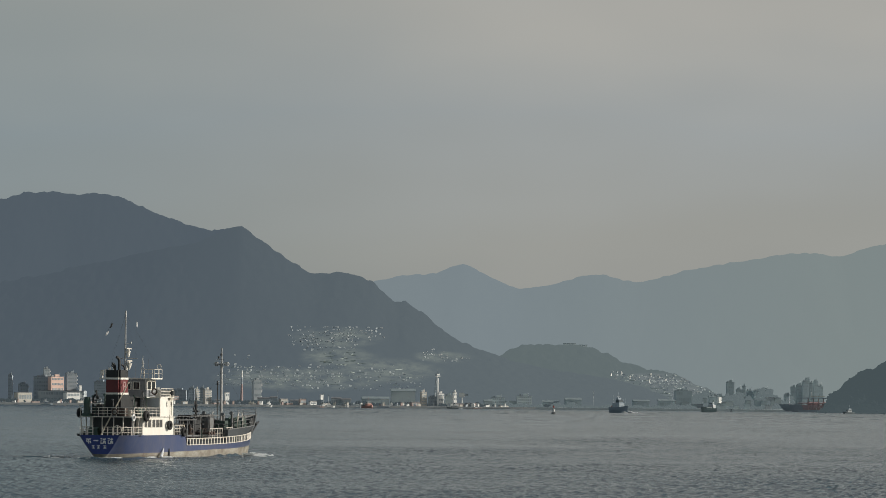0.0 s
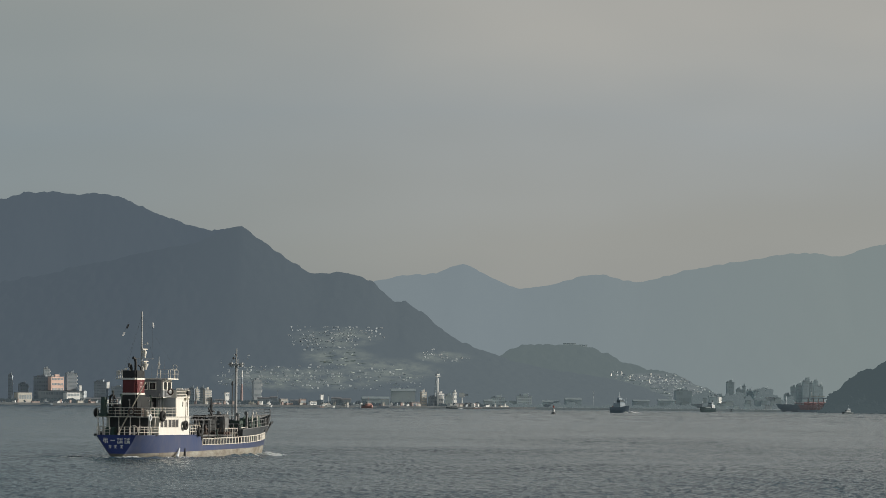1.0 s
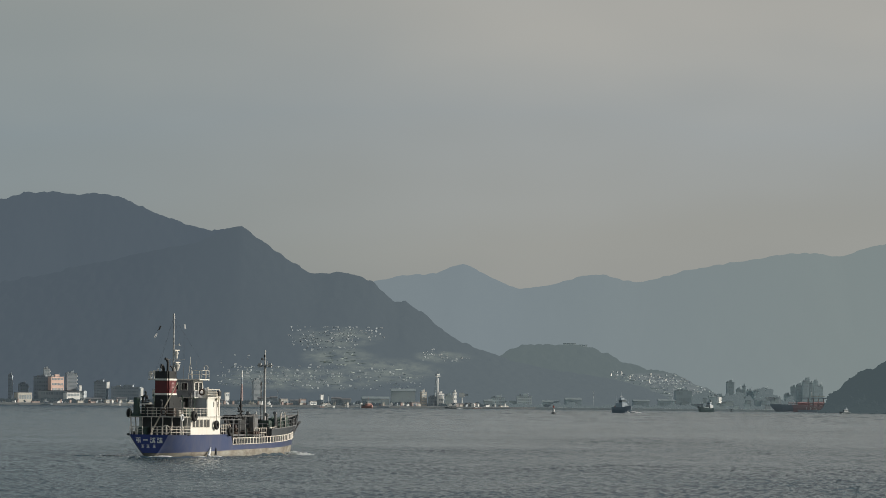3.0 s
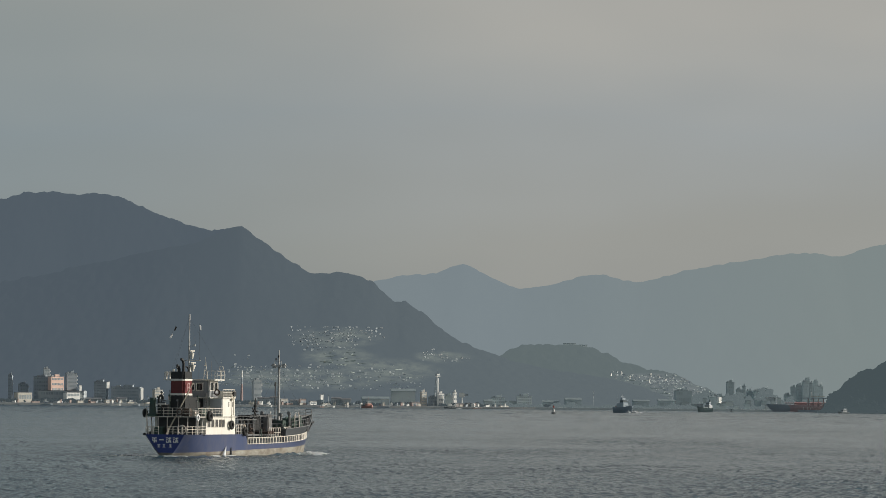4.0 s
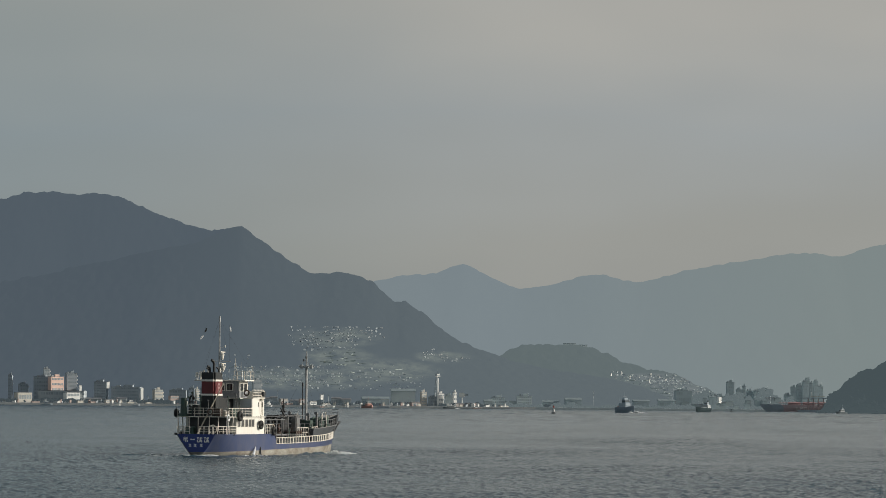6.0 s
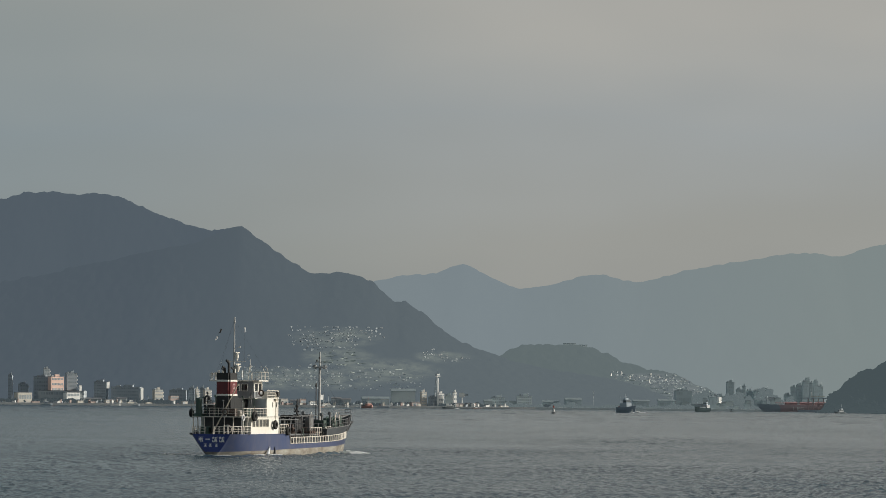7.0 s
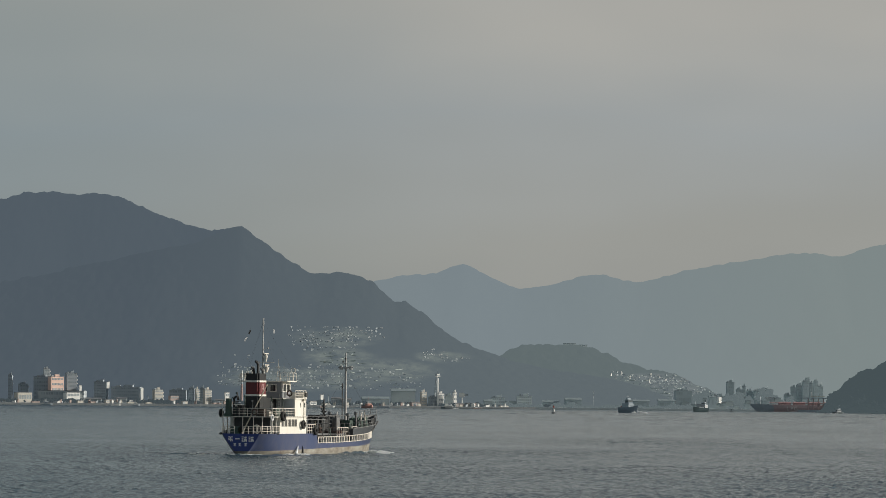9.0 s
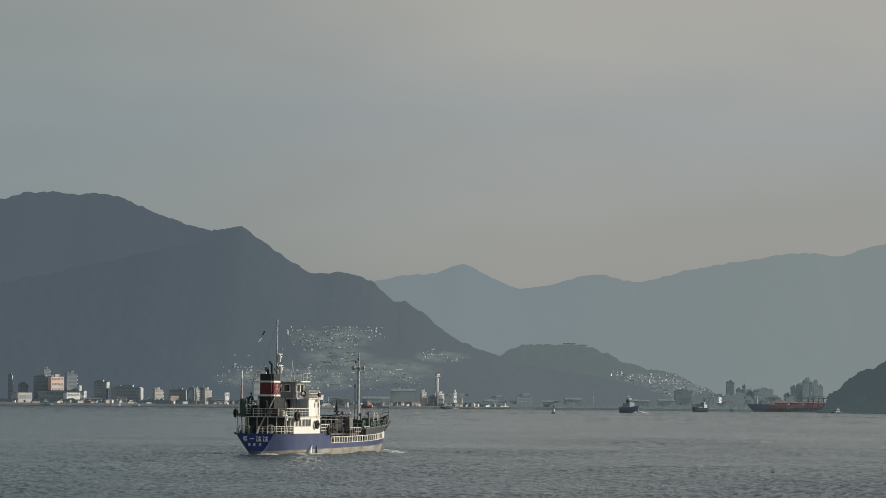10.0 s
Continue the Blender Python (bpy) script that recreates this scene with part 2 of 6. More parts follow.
def sheet(name, xs, ys, zs, mat, smooth=True):
    """A height field: zs[j, i] over xs[i], ys[j] (1-d or grids)."""
    if np.ndim(xs) == 1:
        xs, ys = np.meshgrid(xs, ys)
    rows, cols = xs.shape
    co = np.stack([xs, ys, zs], -1).reshape(-1, 3)
    k = np.arange(rows * cols).reshape(rows, cols)
    quads = np.stack([k[:-1, :-1], k[:-1, 1:], k[1:, 1:], k[1:, :-1]], -1).reshape(-1, 4)
    me = bpy.data.meshes.new(name)
    me.vertices.add(len(co))
    me.vertices.foreach_set("co", co.astype(np.float32).ravel())
    me.loops.add(quads.size)
    me.loops.foreach_set("vertex_index", quads.astype(np.int32).ravel())
    me.polygons.add(len(quads))
    me.polygons.foreach_set("loop_start", np.arange(0, quads.size, 4, dtype=np.int32))
    me.polygons.foreach_set("use_smooth", np.full(len(quads), smooth))
    me.update(calc_edges=True)
    me.materials.append(mat)
    return new(name, me)


def waves(x, y, shortest, longest, count, slope, seed, wind=0.35, spread=0.9):
    """A sum of sine waves of random direction about the wind."""
    rng = np.random.RandomState(seed)
    z = np.zeros_like(x)
    for i in range(count):
        length = shortest * (longest / shortest) ** (i / max(1, count - 1))
        a = wind + rng.normal(0, spread)
        kx, ky = 2 * math.pi / length * math.cos(a), 2 * math.pi / length * math.sin(a)
        z += slope * length / (2 * math.pi) * np.sin(kx * x + ky * y + rng.uniform(0, 6.28))
    return z


def rough_noise(x, y, size, octaves, seed):
    """Smooth value noise over arrays, features of about that size in metres."""
    out, amp = np.zeros_like(x), 1.0
    for o in range(octaves):
        rng = np.random.RandomState(seed + o)
        grid = rng.rand(64, 64)
        u, v = x / size * 2 ** o + 11.3 * o, y / size * 2 ** o + 5.7 * o
        i, j = np.floor(u).astype(int), np.floor(v).astype(int)
        a, b = u - i, v - j
        a, b = a * a * (3 - 2 * a), b * b * (3 - 2 * b)
        g = lambda p, q: grid[(j + q) % 64, (i + p) % 64]
        out += amp * ((g(0, 0) * (1 - a) + g(1, 0) * a) * (1 - b) + (g(0, 1) * (1 - a) + g(1, 1) * a) * b - 0.5)
        amp *= 0.5
    return out


# ---- sea: one sheet, waves modelled where the camera sees them large ----
def make_sea():
    """A fan of cells that widens with distance, so that the near chop keeps its small crests."""
    near = 236.0 * (4130.0 / 236.0) ** np.linspace(0, 1, 2450)
    ys = np.concatenate([np.array([-6000.0, -1500, 20, 120, 200]), near, np.array([4160.0, 4500, 7000, 12000])])
    side = np.concatenate([np.array([-40.0, -8, -2.5, -0.9, -0.4, -0.2]), np.linspace(-0.135, 0.135, 440), np.array([0.2, 0.4, 0.9, 2.5, 8, 40])])
    gx, gy = np.meshgrid(side, ys)
    gx = gx * np.clip(gy, 236, 4200)
    z = waves(gx, gy, 0.42, 1.30, 60, 0.056, 3, wind=-1.1, spread=0.9)
    z += waves(gx, gy, 1.7, 6.0, 22, 0.014, 8, wind=-1.0, spread=0.6)
    strait = np.clip((gy - 900) / 1500, 0, 1)         # longer waves of the open channel
    z = z * (1 - strait) + strait * waves(gx, gy, 7.0, 17.0, 20, 0.033, 15, wind=-1.2, spread=0.5)
    gust = np.clip(0.95 + 0.7 * rough_noise(gx, gy * 0.5, 38.0, 3, 5), 0.55, 1.35)
    sway = np.abs(gx) / np.clip(gy, 236, 4200)
    edge = np.clip((0.135 - sway) / 0.01, 0, 1) * np.clip((gy - 236) / 8, 0, 1) * np.clip((4120 - gy) / 100, 0, 1)
    ob = sheet("water", gx, gy, z * gust * edge, SEA)
    return tagged(ob, "choppy grey-green sea under a hazy evening sky", "sea", kind="structure")


water = make_sea()


# ---- hills ----
def along(knots, x):
    """A smooth crest through (x, height) knots."""
    kx, kz = np.array(knots, float).T
    i = np.clip(np.searchsorted(kx, x) - 1, 0, len(kx) - 2)
    m = np.gradient(kz, kx)
    h = kx[i + 1] - kx[i]
    t = np.clip((x - kx[i]) / h, 0, 1)
    return ((2 * t ** 3 - 3 * t ** 2 + 1) * kz[i] + (t ** 3 - 2 * t ** 2 + t) * h * m[i]
            + (-2 * t ** 3 + 3 * t ** 2) * kz[i + 1] + (t ** 3 - t ** 2) * h * m[i + 1])


def hill_heights(gx, gy, crest, front, ridge, back, spur, seed, trees, foot=2.0):
    top = along(crest, gx)
    t = np.where(gy < ridge, (gy - front) / (ridge - front), (back - gy) / (back - ridge))
    t = np.clip(t, 0, 1)
    lift = t ** 1.25 * (1 - 0.18 * np.sin(math.pi * t))
    z = foot + (top - foot) * lift
    valley = rough_noise(gx + 0.25 * gy, gy * 0.45, spur, 4, seed)
    z += valley * 0.34 * top * t * (1 - t) * 2.0
    crown = rough_noise(gx, gy, 7.0, 3, seed + 20)
    z += trees * (crown + 0.15) * np.clip(t * 6, 0, 1)
    return np.where(t <= 0, -1.0, np.maximum(z, foot * np.clip(t * 20, 0, 1)))


def make_hill(name, crest, front, ridge, back, step, spur, seed, trees, mat, label):
    x0, x1 = crest[0][0], crest[-1][0]
    xs = np.arange(x0, x1, step)
    ys = np.concatenate([np.arange(front, ridge - 40, step * 2.5), np.arange(ridge - 40, ridge + 30, step), np.linspace(ridge + 30, back, 12)])
    gx, gy = np.meshgrid(xs, ys)
    ob = sheet(name, xs, ys, hill_heights(gx, gy, crest, front, ridge, back, spur, seed, trees), mat)
    return tagged(ob, label, "hill", kind="structure")


CREST_PEAK = [(-668, 204), (-623, 210), (-557, 228), (-518, 239), (-489, 247), (-452, 248), (-432, 246), (-418, 248), (-379, 243), (-333, 225),
              (-287, 208), (-270, 206), (-240, 206), (-214, 192), (-190, 172), (-150, 138), (-100, 90), (-40, 30), (0, 5)]
CREST_LEFT = [(-640, 98), (-570, 118), (-494, 135), (-430, 149), (-367, 163), (-323, 173), (-279, 182), (-250, 193), (-226, 200), (-205, 186), (-173, 165), (-141, 148),
              (-116, 151), (-91, 146), (-78, 140), (-66, 129), (-53, 119), (-41, 117), (-27, 109), (-14, 99), (5, 85),
              (30, 70), (62, 59), (100, 48), (138, 41), (176, 36), (214, 27), (252, 15), (290, 4)]
CREST_LOW = [(-42, 6), (-1, 21), (31, 43), (63, 58), (79, 68), (98, 72), (130, 72), (166, 70), (185, 64), (204, 55), (223, 48), (245, 44),
             (268, 39), (287, 29), (307, 22), (345, 8), (382, 5)]
CREST_FAR = [(-260, 126), (-205, 134), (-124, 143), (-81, 151), (-57, 156), (-9, 161), (25, 171), (52, 159), (93, 143), (120, 146), (187, 161),
             (235, 152), (289, 166), (350, 177), (404, 186), (445, 189), (479, 185), (506, 195), (531, 200), (621, 217), (722, 204), (800, 180)]
CREST_HEAD = [(349, 0), (351, 3), (353.6, 9), (355.5, 14), (361.5, 20), (370, 26), (373, 29), (385, 37), (398, 42), (409, 47), (451, 64), (503, 74), (582, 70), (640, 40)]

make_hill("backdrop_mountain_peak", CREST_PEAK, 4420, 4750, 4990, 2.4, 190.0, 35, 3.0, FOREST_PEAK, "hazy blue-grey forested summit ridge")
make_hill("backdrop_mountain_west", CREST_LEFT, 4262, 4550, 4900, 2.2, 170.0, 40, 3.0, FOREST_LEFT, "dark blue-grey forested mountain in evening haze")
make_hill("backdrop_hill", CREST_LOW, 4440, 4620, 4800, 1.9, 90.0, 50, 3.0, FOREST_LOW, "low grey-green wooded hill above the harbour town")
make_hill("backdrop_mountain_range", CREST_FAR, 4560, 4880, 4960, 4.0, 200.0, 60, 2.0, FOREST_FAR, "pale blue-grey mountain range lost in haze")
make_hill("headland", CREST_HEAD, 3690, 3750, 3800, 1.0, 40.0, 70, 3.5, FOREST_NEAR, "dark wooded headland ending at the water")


def flat_land(name, x0, x1, mat, label):
    """Low land behind a sea wall."""
    xs = np.linspace(x0, x1, 6)
    tagged(sheet(name, xs, np.array([4150.0, 4150.5, 4400, 4990]), np.array([[-1.0] * 6, [2.2] * 6, [3.0] * 6, [3.5] * 6]), mat, False), label, "land", kind="structure")


flat_land("ground_quay", -900, 96, SHORE, "grey quay and flat harbour land")
flat_land("ground_shore", 96, 900, material("dark_shore_stone", (0.46, 0.52, 0.53), 0.95, scale=0.05, amount=0.6, spec=0.05), "dim stony shore under the wooded hill")
# ---- the coastal tanker: x to starboard, y forward from the transom, z up from the waterline ----
SHIP_START = (-42.45, 506.56)
SHIP_HEADING, SHIP_SPEED = 20.93, 4.84


def ship_pose(t, lift=0.0, trim=0.0, heel=0.0):
    a = radians(SHIP_HEADING)
    return pose(SHIP_START[0] + SHIP_SPEED * t * math.sin(a), SHIP_START[1] + SHIP_SPEED * t * math.cos(a), lift, trim, heel, -SHIP_HEADING)


BLUE = material("blue_hull_paint", (0.040, 0.063, 0.150), 0.40, second=(0.100, 0.107, 0.150), scale=0.5, amount=0.60, streak=5.0, bump=0.01, bump_scale=1.2)
TRANSOM_BLUE = material("deep_blue_paint", (0.035, 0.060, 0.240), 0.45, second=(0.03, 0.045, 0.16), scale=0.8, amount=0.5, streak=3.0)
BEIGE = material("weathered_boot_topping", (0.36, 0.35, 0.30), 0.75, second=(0.16, 0.13, 0.10), scale=0.5, amount=0.75, streak=0.5, bump=0.02, bump_scale=2.0)
WHITE = material("cream_white_paint", (0.84, 0.82, 0.75), 0.45, second=(0.60, 0.50, 0.39), scale=0.7, amount=0.26, streak=5.0)
RAIL = material("white_rail_paint", (0.74, 0.72, 0.66), 0.5, second=(0.45, 0.33, 0.22), scale=1.5, amount=0.4)
DECK = material("dark_green_deck_paint", (0.045, 0.075, 0.065), 0.8, second=(0.09, 0.06, 0.045), scale=0.9, amount=0.6, bump=0.01)
GREY = material("grey_deck_paint", (0.060, 0.067, 0.072), 0.7, second=(0.048, 0.048, 0.048), scale=0.8, amount=0.6)
FORE_GREY = material("dark_grey_plating", (0.052, 0.060, 0.066), 0.55, second=(0.078, 0.082, 0.086), scale=0.5, amount=0.5, streak=3.0)
PIPE = material("grey_pipe_paint", (0.18, 0.195, 0.20), 0.55, second=(0.12, 0.105, 0.095), scale=1.6, amount=0.6)
DARK = material("tarred_black_gear", (0.020, 0.023, 0.025), 0.65, second=(0.045, 0.043, 0.042), scale=1.5, amount=0.5)
RUBBER = material("black_rubber", (0.018, 0.018, 0.018), 0.85, second=(0.04, 0.04, 0.04), scale=3.0, amount=0.4, bump=0.01, bump_scale=12)
FUNNEL_BLACK = material("sooty_black_paint", (0.014, 0.017, 0.018), 0.6, second=(0.028, 0.028, 0.028), scale=0.8, amount=0.5)
FUNNEL_RED = material("dark_red_paint", (0.150, 0.022, 0.024), 0.5, second=(0.09, 0.022, 0.024), scale=0.9, amount=0.5, streak=2.0)
GREEN = material("sea_green_paint", (0.035, 0.085, 0.068), 0.6, second=(0.06, 0.06, 0.05), scale=1.2, amount=0.5)
FUNNEL_MARK = material("faded_pink_paint", (0.42, 0.30, 0.29), 0.7, second=(0.25, 0.10, 0.10), scale=2.5, amount=0.6)
LETTER = material("white_lettering", (0.80, 0.80, 0.78), 0.6, scale=2.0, amount=0.3)
GLASS = material("dark_window_glass", (0.02, 0.024, 0.026), 0.08, scale=0.5, amount=0.3)
MAST = material("buff_grey_mast_paint", (0.46, 0.48, 0.48), 0.5, second=(0.25, 0.21, 0.18), scale=1.2, amount=0.45)
# greys for dim deckhouse walls: their shade is put into the colour
SHADE_GREY = material("shaded_aft_paint", (0.50, 0.54, 0.56), 0.6, second=(0.36, 0.36, 0.36), scale=0.7, amount=0.4, streak=3.0)
AFT_DIM = material("shaded_house_paint", (0.26, 0.28, 0.29), 0.6, second=(0.18, 0.17, 0.17), scale=0.7, amount=0.4, streak=3.0)
# window pane mottled between two dark greys
DIM_PANE = material("dim_window", (0.10, 0.095, 0.085), 0.3, second=(0.06, 0.06, 0.06), scale=1.2, amount=0.7)
ROPE = material("pale_rope", (0.42, 0.38, 0.30), 0.95, scale=5.0)
ORANGE = material("orange_lifebuoy", (0.65, 0.12, 0.03), 0.6, scale=3.0)
RUST = material("rusty_steel", (0.11, 0.072, 0.056), 0.85, second=(0.06, 0.047, 0.040), scale=1.2, amount=0.7, bump=0.01)

ship = thing("coastal_tanker", ship_pose(0), "small blue-hulled coastal tanker with cream deckhouse under way", "ship")


def curve(knots, v):
    kx, kz = zip(*knots)
    return float(np.interp(v, kx, kz))


DECK_HALF = [(0, 2.70), (0.25, 2.93), (0.5, 3.10), (0.8, 3.26), (1.1, 3.39), (1.4, 3.49), (1.8, 3.58), (2.4, 3.67), (3.0, 3.72), (3.8, 3.77), (5.0, 3.80), (32, 3.80), (36, 3.40), (40, 2.55), (44, 1.25), (46.6, 0.06)]
WATER_HALF = [(0.4, 0.55), (2.0, 1.7), (5.0, 3.0), (9.0, 3.6), (13, 3.78), (31, 3.78), (36, 2.9), (40, 1.75), (43, 0.85), (45.4, 0.05)]
KEEL_HALF = [(2.0, 0.10), (6.0, 1.6), (12, 3.1), (30, 3.1), (37, 1.6), (44.6, 0.04)]


def sheer(u):
    """Height of the plating's top edge: raised quarter deck, then the low main deck that rises to the bow."""
    return 2.72 if u < 17.2 else (2.72 - 1.36 * min(1, (u - 17.2) / 0.5) + 0.030 * max(0, u - 17.7) * max(0, u - 17.7) / 30)


def boot(u):
    return 0.36 + 0.0165 * u


def hull_point(u, f, side):
    """f: 0 keel line, 1 waterline, 2 boot-top line, 3 sheer. Stations lean with the stem's rake."""
    rake = max(0.0, (u - 30) / 16.6) ** 2
    zs = [-1.6, 0.0, boot(u), sheer(u)]
    i = min(2, int(f))
    t = f - i
    top = zs[3]
    z = zs[i] * (1 - t) + zs[i + 1] * t
    w_top, w_water, w_keel = curve(DECK_HALF, u), curve(WATER_HALF, u), curve(KEEL_HALF, u)
    if z <= 0:
        k = (z + 1.6) / 1.6
        w = w_keel * (1 - k) + w_water * k
    else:
        k = z / top
        flare = k ** (0.75 if u < 10 else 1.5)
        w = w_water * (1 - flare) + w_top * flare
    lean = (z - 1.9) / 1.9
    y = u + rake * 0.9 * lean + max(0.0, 1 - u / 2.5) * 0.30 * (1 - z / 2.7)
    return Vector((side * w, y, z))


STATIONS = [0, 0.25, 0.5, 0.8, 1.1, 1.4, 1.8, 2.4, 3.0, 3.8, 4.8, 6.0, 7.5, 9, 11, 13, 15, 17.15, 17.75, 20, 24, 28, 31, 33.5, 36, 38, 40, 42, 43.5, 45, 46, 46.6]


def plating(name, f0, f1, rows, mat, label):
    bm = bmesh.new()
    for side in (1, -1):
        grid = [[bm.verts.new(hull_point(u, f0 + (f1 - f0) * r / rows, side)) for r in range(rows + 1)] for u in STATIONS]
        for a, b in zip(grid, grid[1:]):
            for r in range(rows):
                q = (a[r], b[r], b[r + 1], a[r + 1])
                bm.faces.new(q if side > 0 else q[::-1])
        if side > 0:
            first = grid[0]
            last = grid[-1]
        else:
            for r in range(rows):
                if name == "boot_topping":
                    bm.faces.new((grid[0][r], first[r], first[r + 1], grid[0][r + 1]))
                bm.faces.new((last[r], grid[-1][r], grid[-1][r + 1], last[r + 1]))
    bmesh.ops.remove_doubles(bm, verts=bm.verts[:], dist=0.001)
    return part(name, bm, mat, ship, label, smooth=True)


plating("boot_topping", 0, 2, 5, BEIGE, "weathered beige boot topping with rust")
hull = plating("hull", 2, 3, 6, BLUE, "blue painted hull plating")
# transom plate
bm = bmesh.new()
star = [hull_point(0, 2 + r / 6, 1) for r in range(7)]
vs = [bm.verts.new(v) for v in star] + [bm.verts.new((-v.x, v.y, v.z)) for v in reversed(star)]
bm.faces.new(vs)
part("transom", bm, TRANSOM_BLUE, ship, "deep blue transom plate")
# rubbing strakes along the sheer
for side in (1, -1):
    bm = bmesh.new()
    for a, b in zip(STATIONS[5:17], STATIONS[6:18]):
        rod(bm, hull_point(a, 2.98, side), hull_point(b, 2.98, side), 0.05)
    part("rubbing_strake", bm, BLUE, ship)


def deck_plate(name, u0, u1, z_of, inset, mat):
    us = [u0 + (u1 - u0) * i / 14 for i in range(15)]
    bm = bmesh.new()
    rim = [bm.verts.new((curve(DECK_HALF, u) - inset, u, z_of(u))) for u in us] + [bm.verts.new((-curve(DECK_HALF, u) + inset, u, z_of(u))) for u in reversed(us)]
    face = bm.faces.new(rim)
    bmesh.ops.solidify(bm, geom=[face], thickness=0.06)
    return part(name, bm, mat, ship)


deck_plate("quarter_deck", 0.05, 17.25, lambda u: 2.66, 0.03, DECK)
deck_plate("main_deck", 17.3, 46.0, lambda u: sheer(u) - 0.05, 0.03, GREY)
boxed("deck_break", ship, BLUE, -3.74, 3.74, 17.35, 17.45, 1.3, 2.68)


def tube(bm, pts, r, sides=6):
    """One bent bar swept along a polyline."""
    rings = []
    for i, p in enumerate(pts):
        d = (pts[min(i + 1, len(pts) - 1)] - pts[max(i - 1, 0)]).normalized()
        turn = d.to_track_quat("Z", "Y").to_matrix()
        rings.append([bm.verts.new(p + turn @ Vector((r * math.cos(6.2832 * j / sides), r * math.sin(6.2832 * j / sides), 0))) for j in range(sides)])
    for a, b in zip(rings, rings[1:]):
        for j in range(sides):
            bm.faces.new((a[j], a[(j + 1) % sides], b[(j + 1) % sides], b[j]))
    bm.faces.new(rings[0][::-1])
    bm.faces.new(rings[-1])


def railing(parent, path, height, bars, spacing, mat, r=0.028, post_r=0.035, name="railing"):
    """A pipe rail along a path of deck points: each bar and each stanchion a piece of its own."""
    path = [Vector(p) for p in path]
    for k in range(bars):
        bm = bmesh.new()
        tube(bm, [p + Vector((0, 0, height * (bars - k) / bars)) for p in path], r if k else r * 1.25)
        if k == 0:
            rail = part(name, bm, mat, parent)
        else:
            part("bar", bm, mat, rail)
    post_mesh = None
    for n, (a, b) in enumerate(zip(path, path[1:])):
        count = max(1, round((b - a).length / spacing))
        for i in range(count + (n == len(path) - 2)):
            if post_mesh is None:
                bm = bmesh.new()
                rod(bm, (0, 0, 0), (0, 0, height), post_r, sides=6)
                post = part("post", bm, mat, rail)
                post_mesh = post.data
            else:
                post = new("post", post_mesh)
                post.parent = rail
            post.location = a + (b - a) * (i / count)
    return rail


def edge(u, z, side=1, inset=0.12):
    return ((curve(DECK_HALF, u) - inset) * side, u, z)


# ---- main deck bulwark rail: white balusters with a cap ----
for side in (1, -1):
    us = [17.9, 22, 26, 30, 33, 36, 39, 41.5, 43.6, 45.2]
    bm = bmesh.new()
    for a, b in zip(us, us[1:]):
        pa, pb = Vector(edge(a, sheer(a) + 0.86, side, 0.06)), Vector(edge(b, sheer(b) + 0.86, side, 0.06))
        rod(bm, pa, pb, 0.06, sides=6)
        rod(bm, pa - Vector((0, 0, 0.80)), pb - Vector((0, 0, 0.80)), 0.05, sides=6)
    rail = part("bulwark_rail", bm, RAIL, ship, "white bulwark rail with flat balusters")
    base = None
    u = 17.95
    while u < 45.2:
        if base is None:
            bm = bmesh.new()
            box(bm, -0.04, 0.04, -0.085, 0.085, 0, 0.84)
            base = part("baluster", bm, RAIL, rail)
            b = base
        else:
            b = new("baluster", base.data)
            b.parent = rail
        b.location = edge(u, sheer(u), side, 0.06)
        u += 0.95

# ---- forecastle: flared grey plating above the rail ----
FORE_LOW = [(31.5, 3.35), (34, 3.15), (37, 2.65), (40, 2.0), (43, 1.1), (45.6, 0.3), (46.9, 0.04)]
FORE_TOP = [(31.5, 3.45), (34, 3.40), (37, 3.15), (40, 2.75), (43, 2.1), (46.0, 1.2), (48.6, 0.05)]


def fore_point(i, k, side, steps=16):
    t = i / steps
    ul, ut = 31.5 + t * 15.4, 31.5 + t * 17.1
    wl, wt = curve(FORE_LOW, ul), curve(FORE_TOP, ut)
    rise = max(0.0, min(1.0, (t - 0.70) / 0.14))
    zl, zt = sheer(min(45, ul)) - 0.02, 3.35 + 0.75 * t + 1.15 * rise * rise * (3 - 2 * rise)
    f = k ** 1.3
    return Vector((side * (wl * (1 - f) + wt * f), ul * (1 - k) + ut * k, zl * (1 - k) + zt * k))


bm = bmesh.new()
for side in (1, -1):
    grid = [[bm.verts.new(fore_point(i, r / 5, side)) for r in range(6)] for i in range(17)]
    for a, b in zip(grid, grid[1:]):
        for r in range(5):
            q = (a[r], b[r], b[r + 1], a[r + 1])
            bm.faces.new(q if side > 0 else q[::-1])
    if side > 0:
        first = grid[0]
    else:
        for r in range(5):
            bm.faces.new((grid[0][r], first[r], first[r + 1], grid[0][r + 1]))
bmesh.ops.remove_doubles(bm, verts=bm.verts[:], dist=0.06)
part("forecastle", bm, FORE_GREY, ship, "grey flared forecastle plating")
bm = bmesh.new()
rim = [bm.verts.new(fore_point(i, 0.62, 1) - Vector((0.05, 0, 0))) for i in range(0, 16)] + [bm.verts.new(fore_point(i, 0.62, -1) + Vector((0.05, 0, 0))) for i in range(15, -1, -1)]
bm.faces.new(rim)
part("forecastle_deck", bm, DECK, ship)
bm = bmesh.new()
for side in (1, -1):
    for i in range(16):
        rod(bm, fore_point(i, 1, side), fore_point(i + 1, 1, side), 0.07, sides=6)
part("bulwark_cap", bm, PIPE, ship)
bm = bmesh.new()
rod(bm, (0, 48.3, 4.0), (0, 49.35, 4.25), 0.22, 0.14)
rod(bm, (0, 47.2, 2.8), (0, 49.1, 4.2), 0.10)
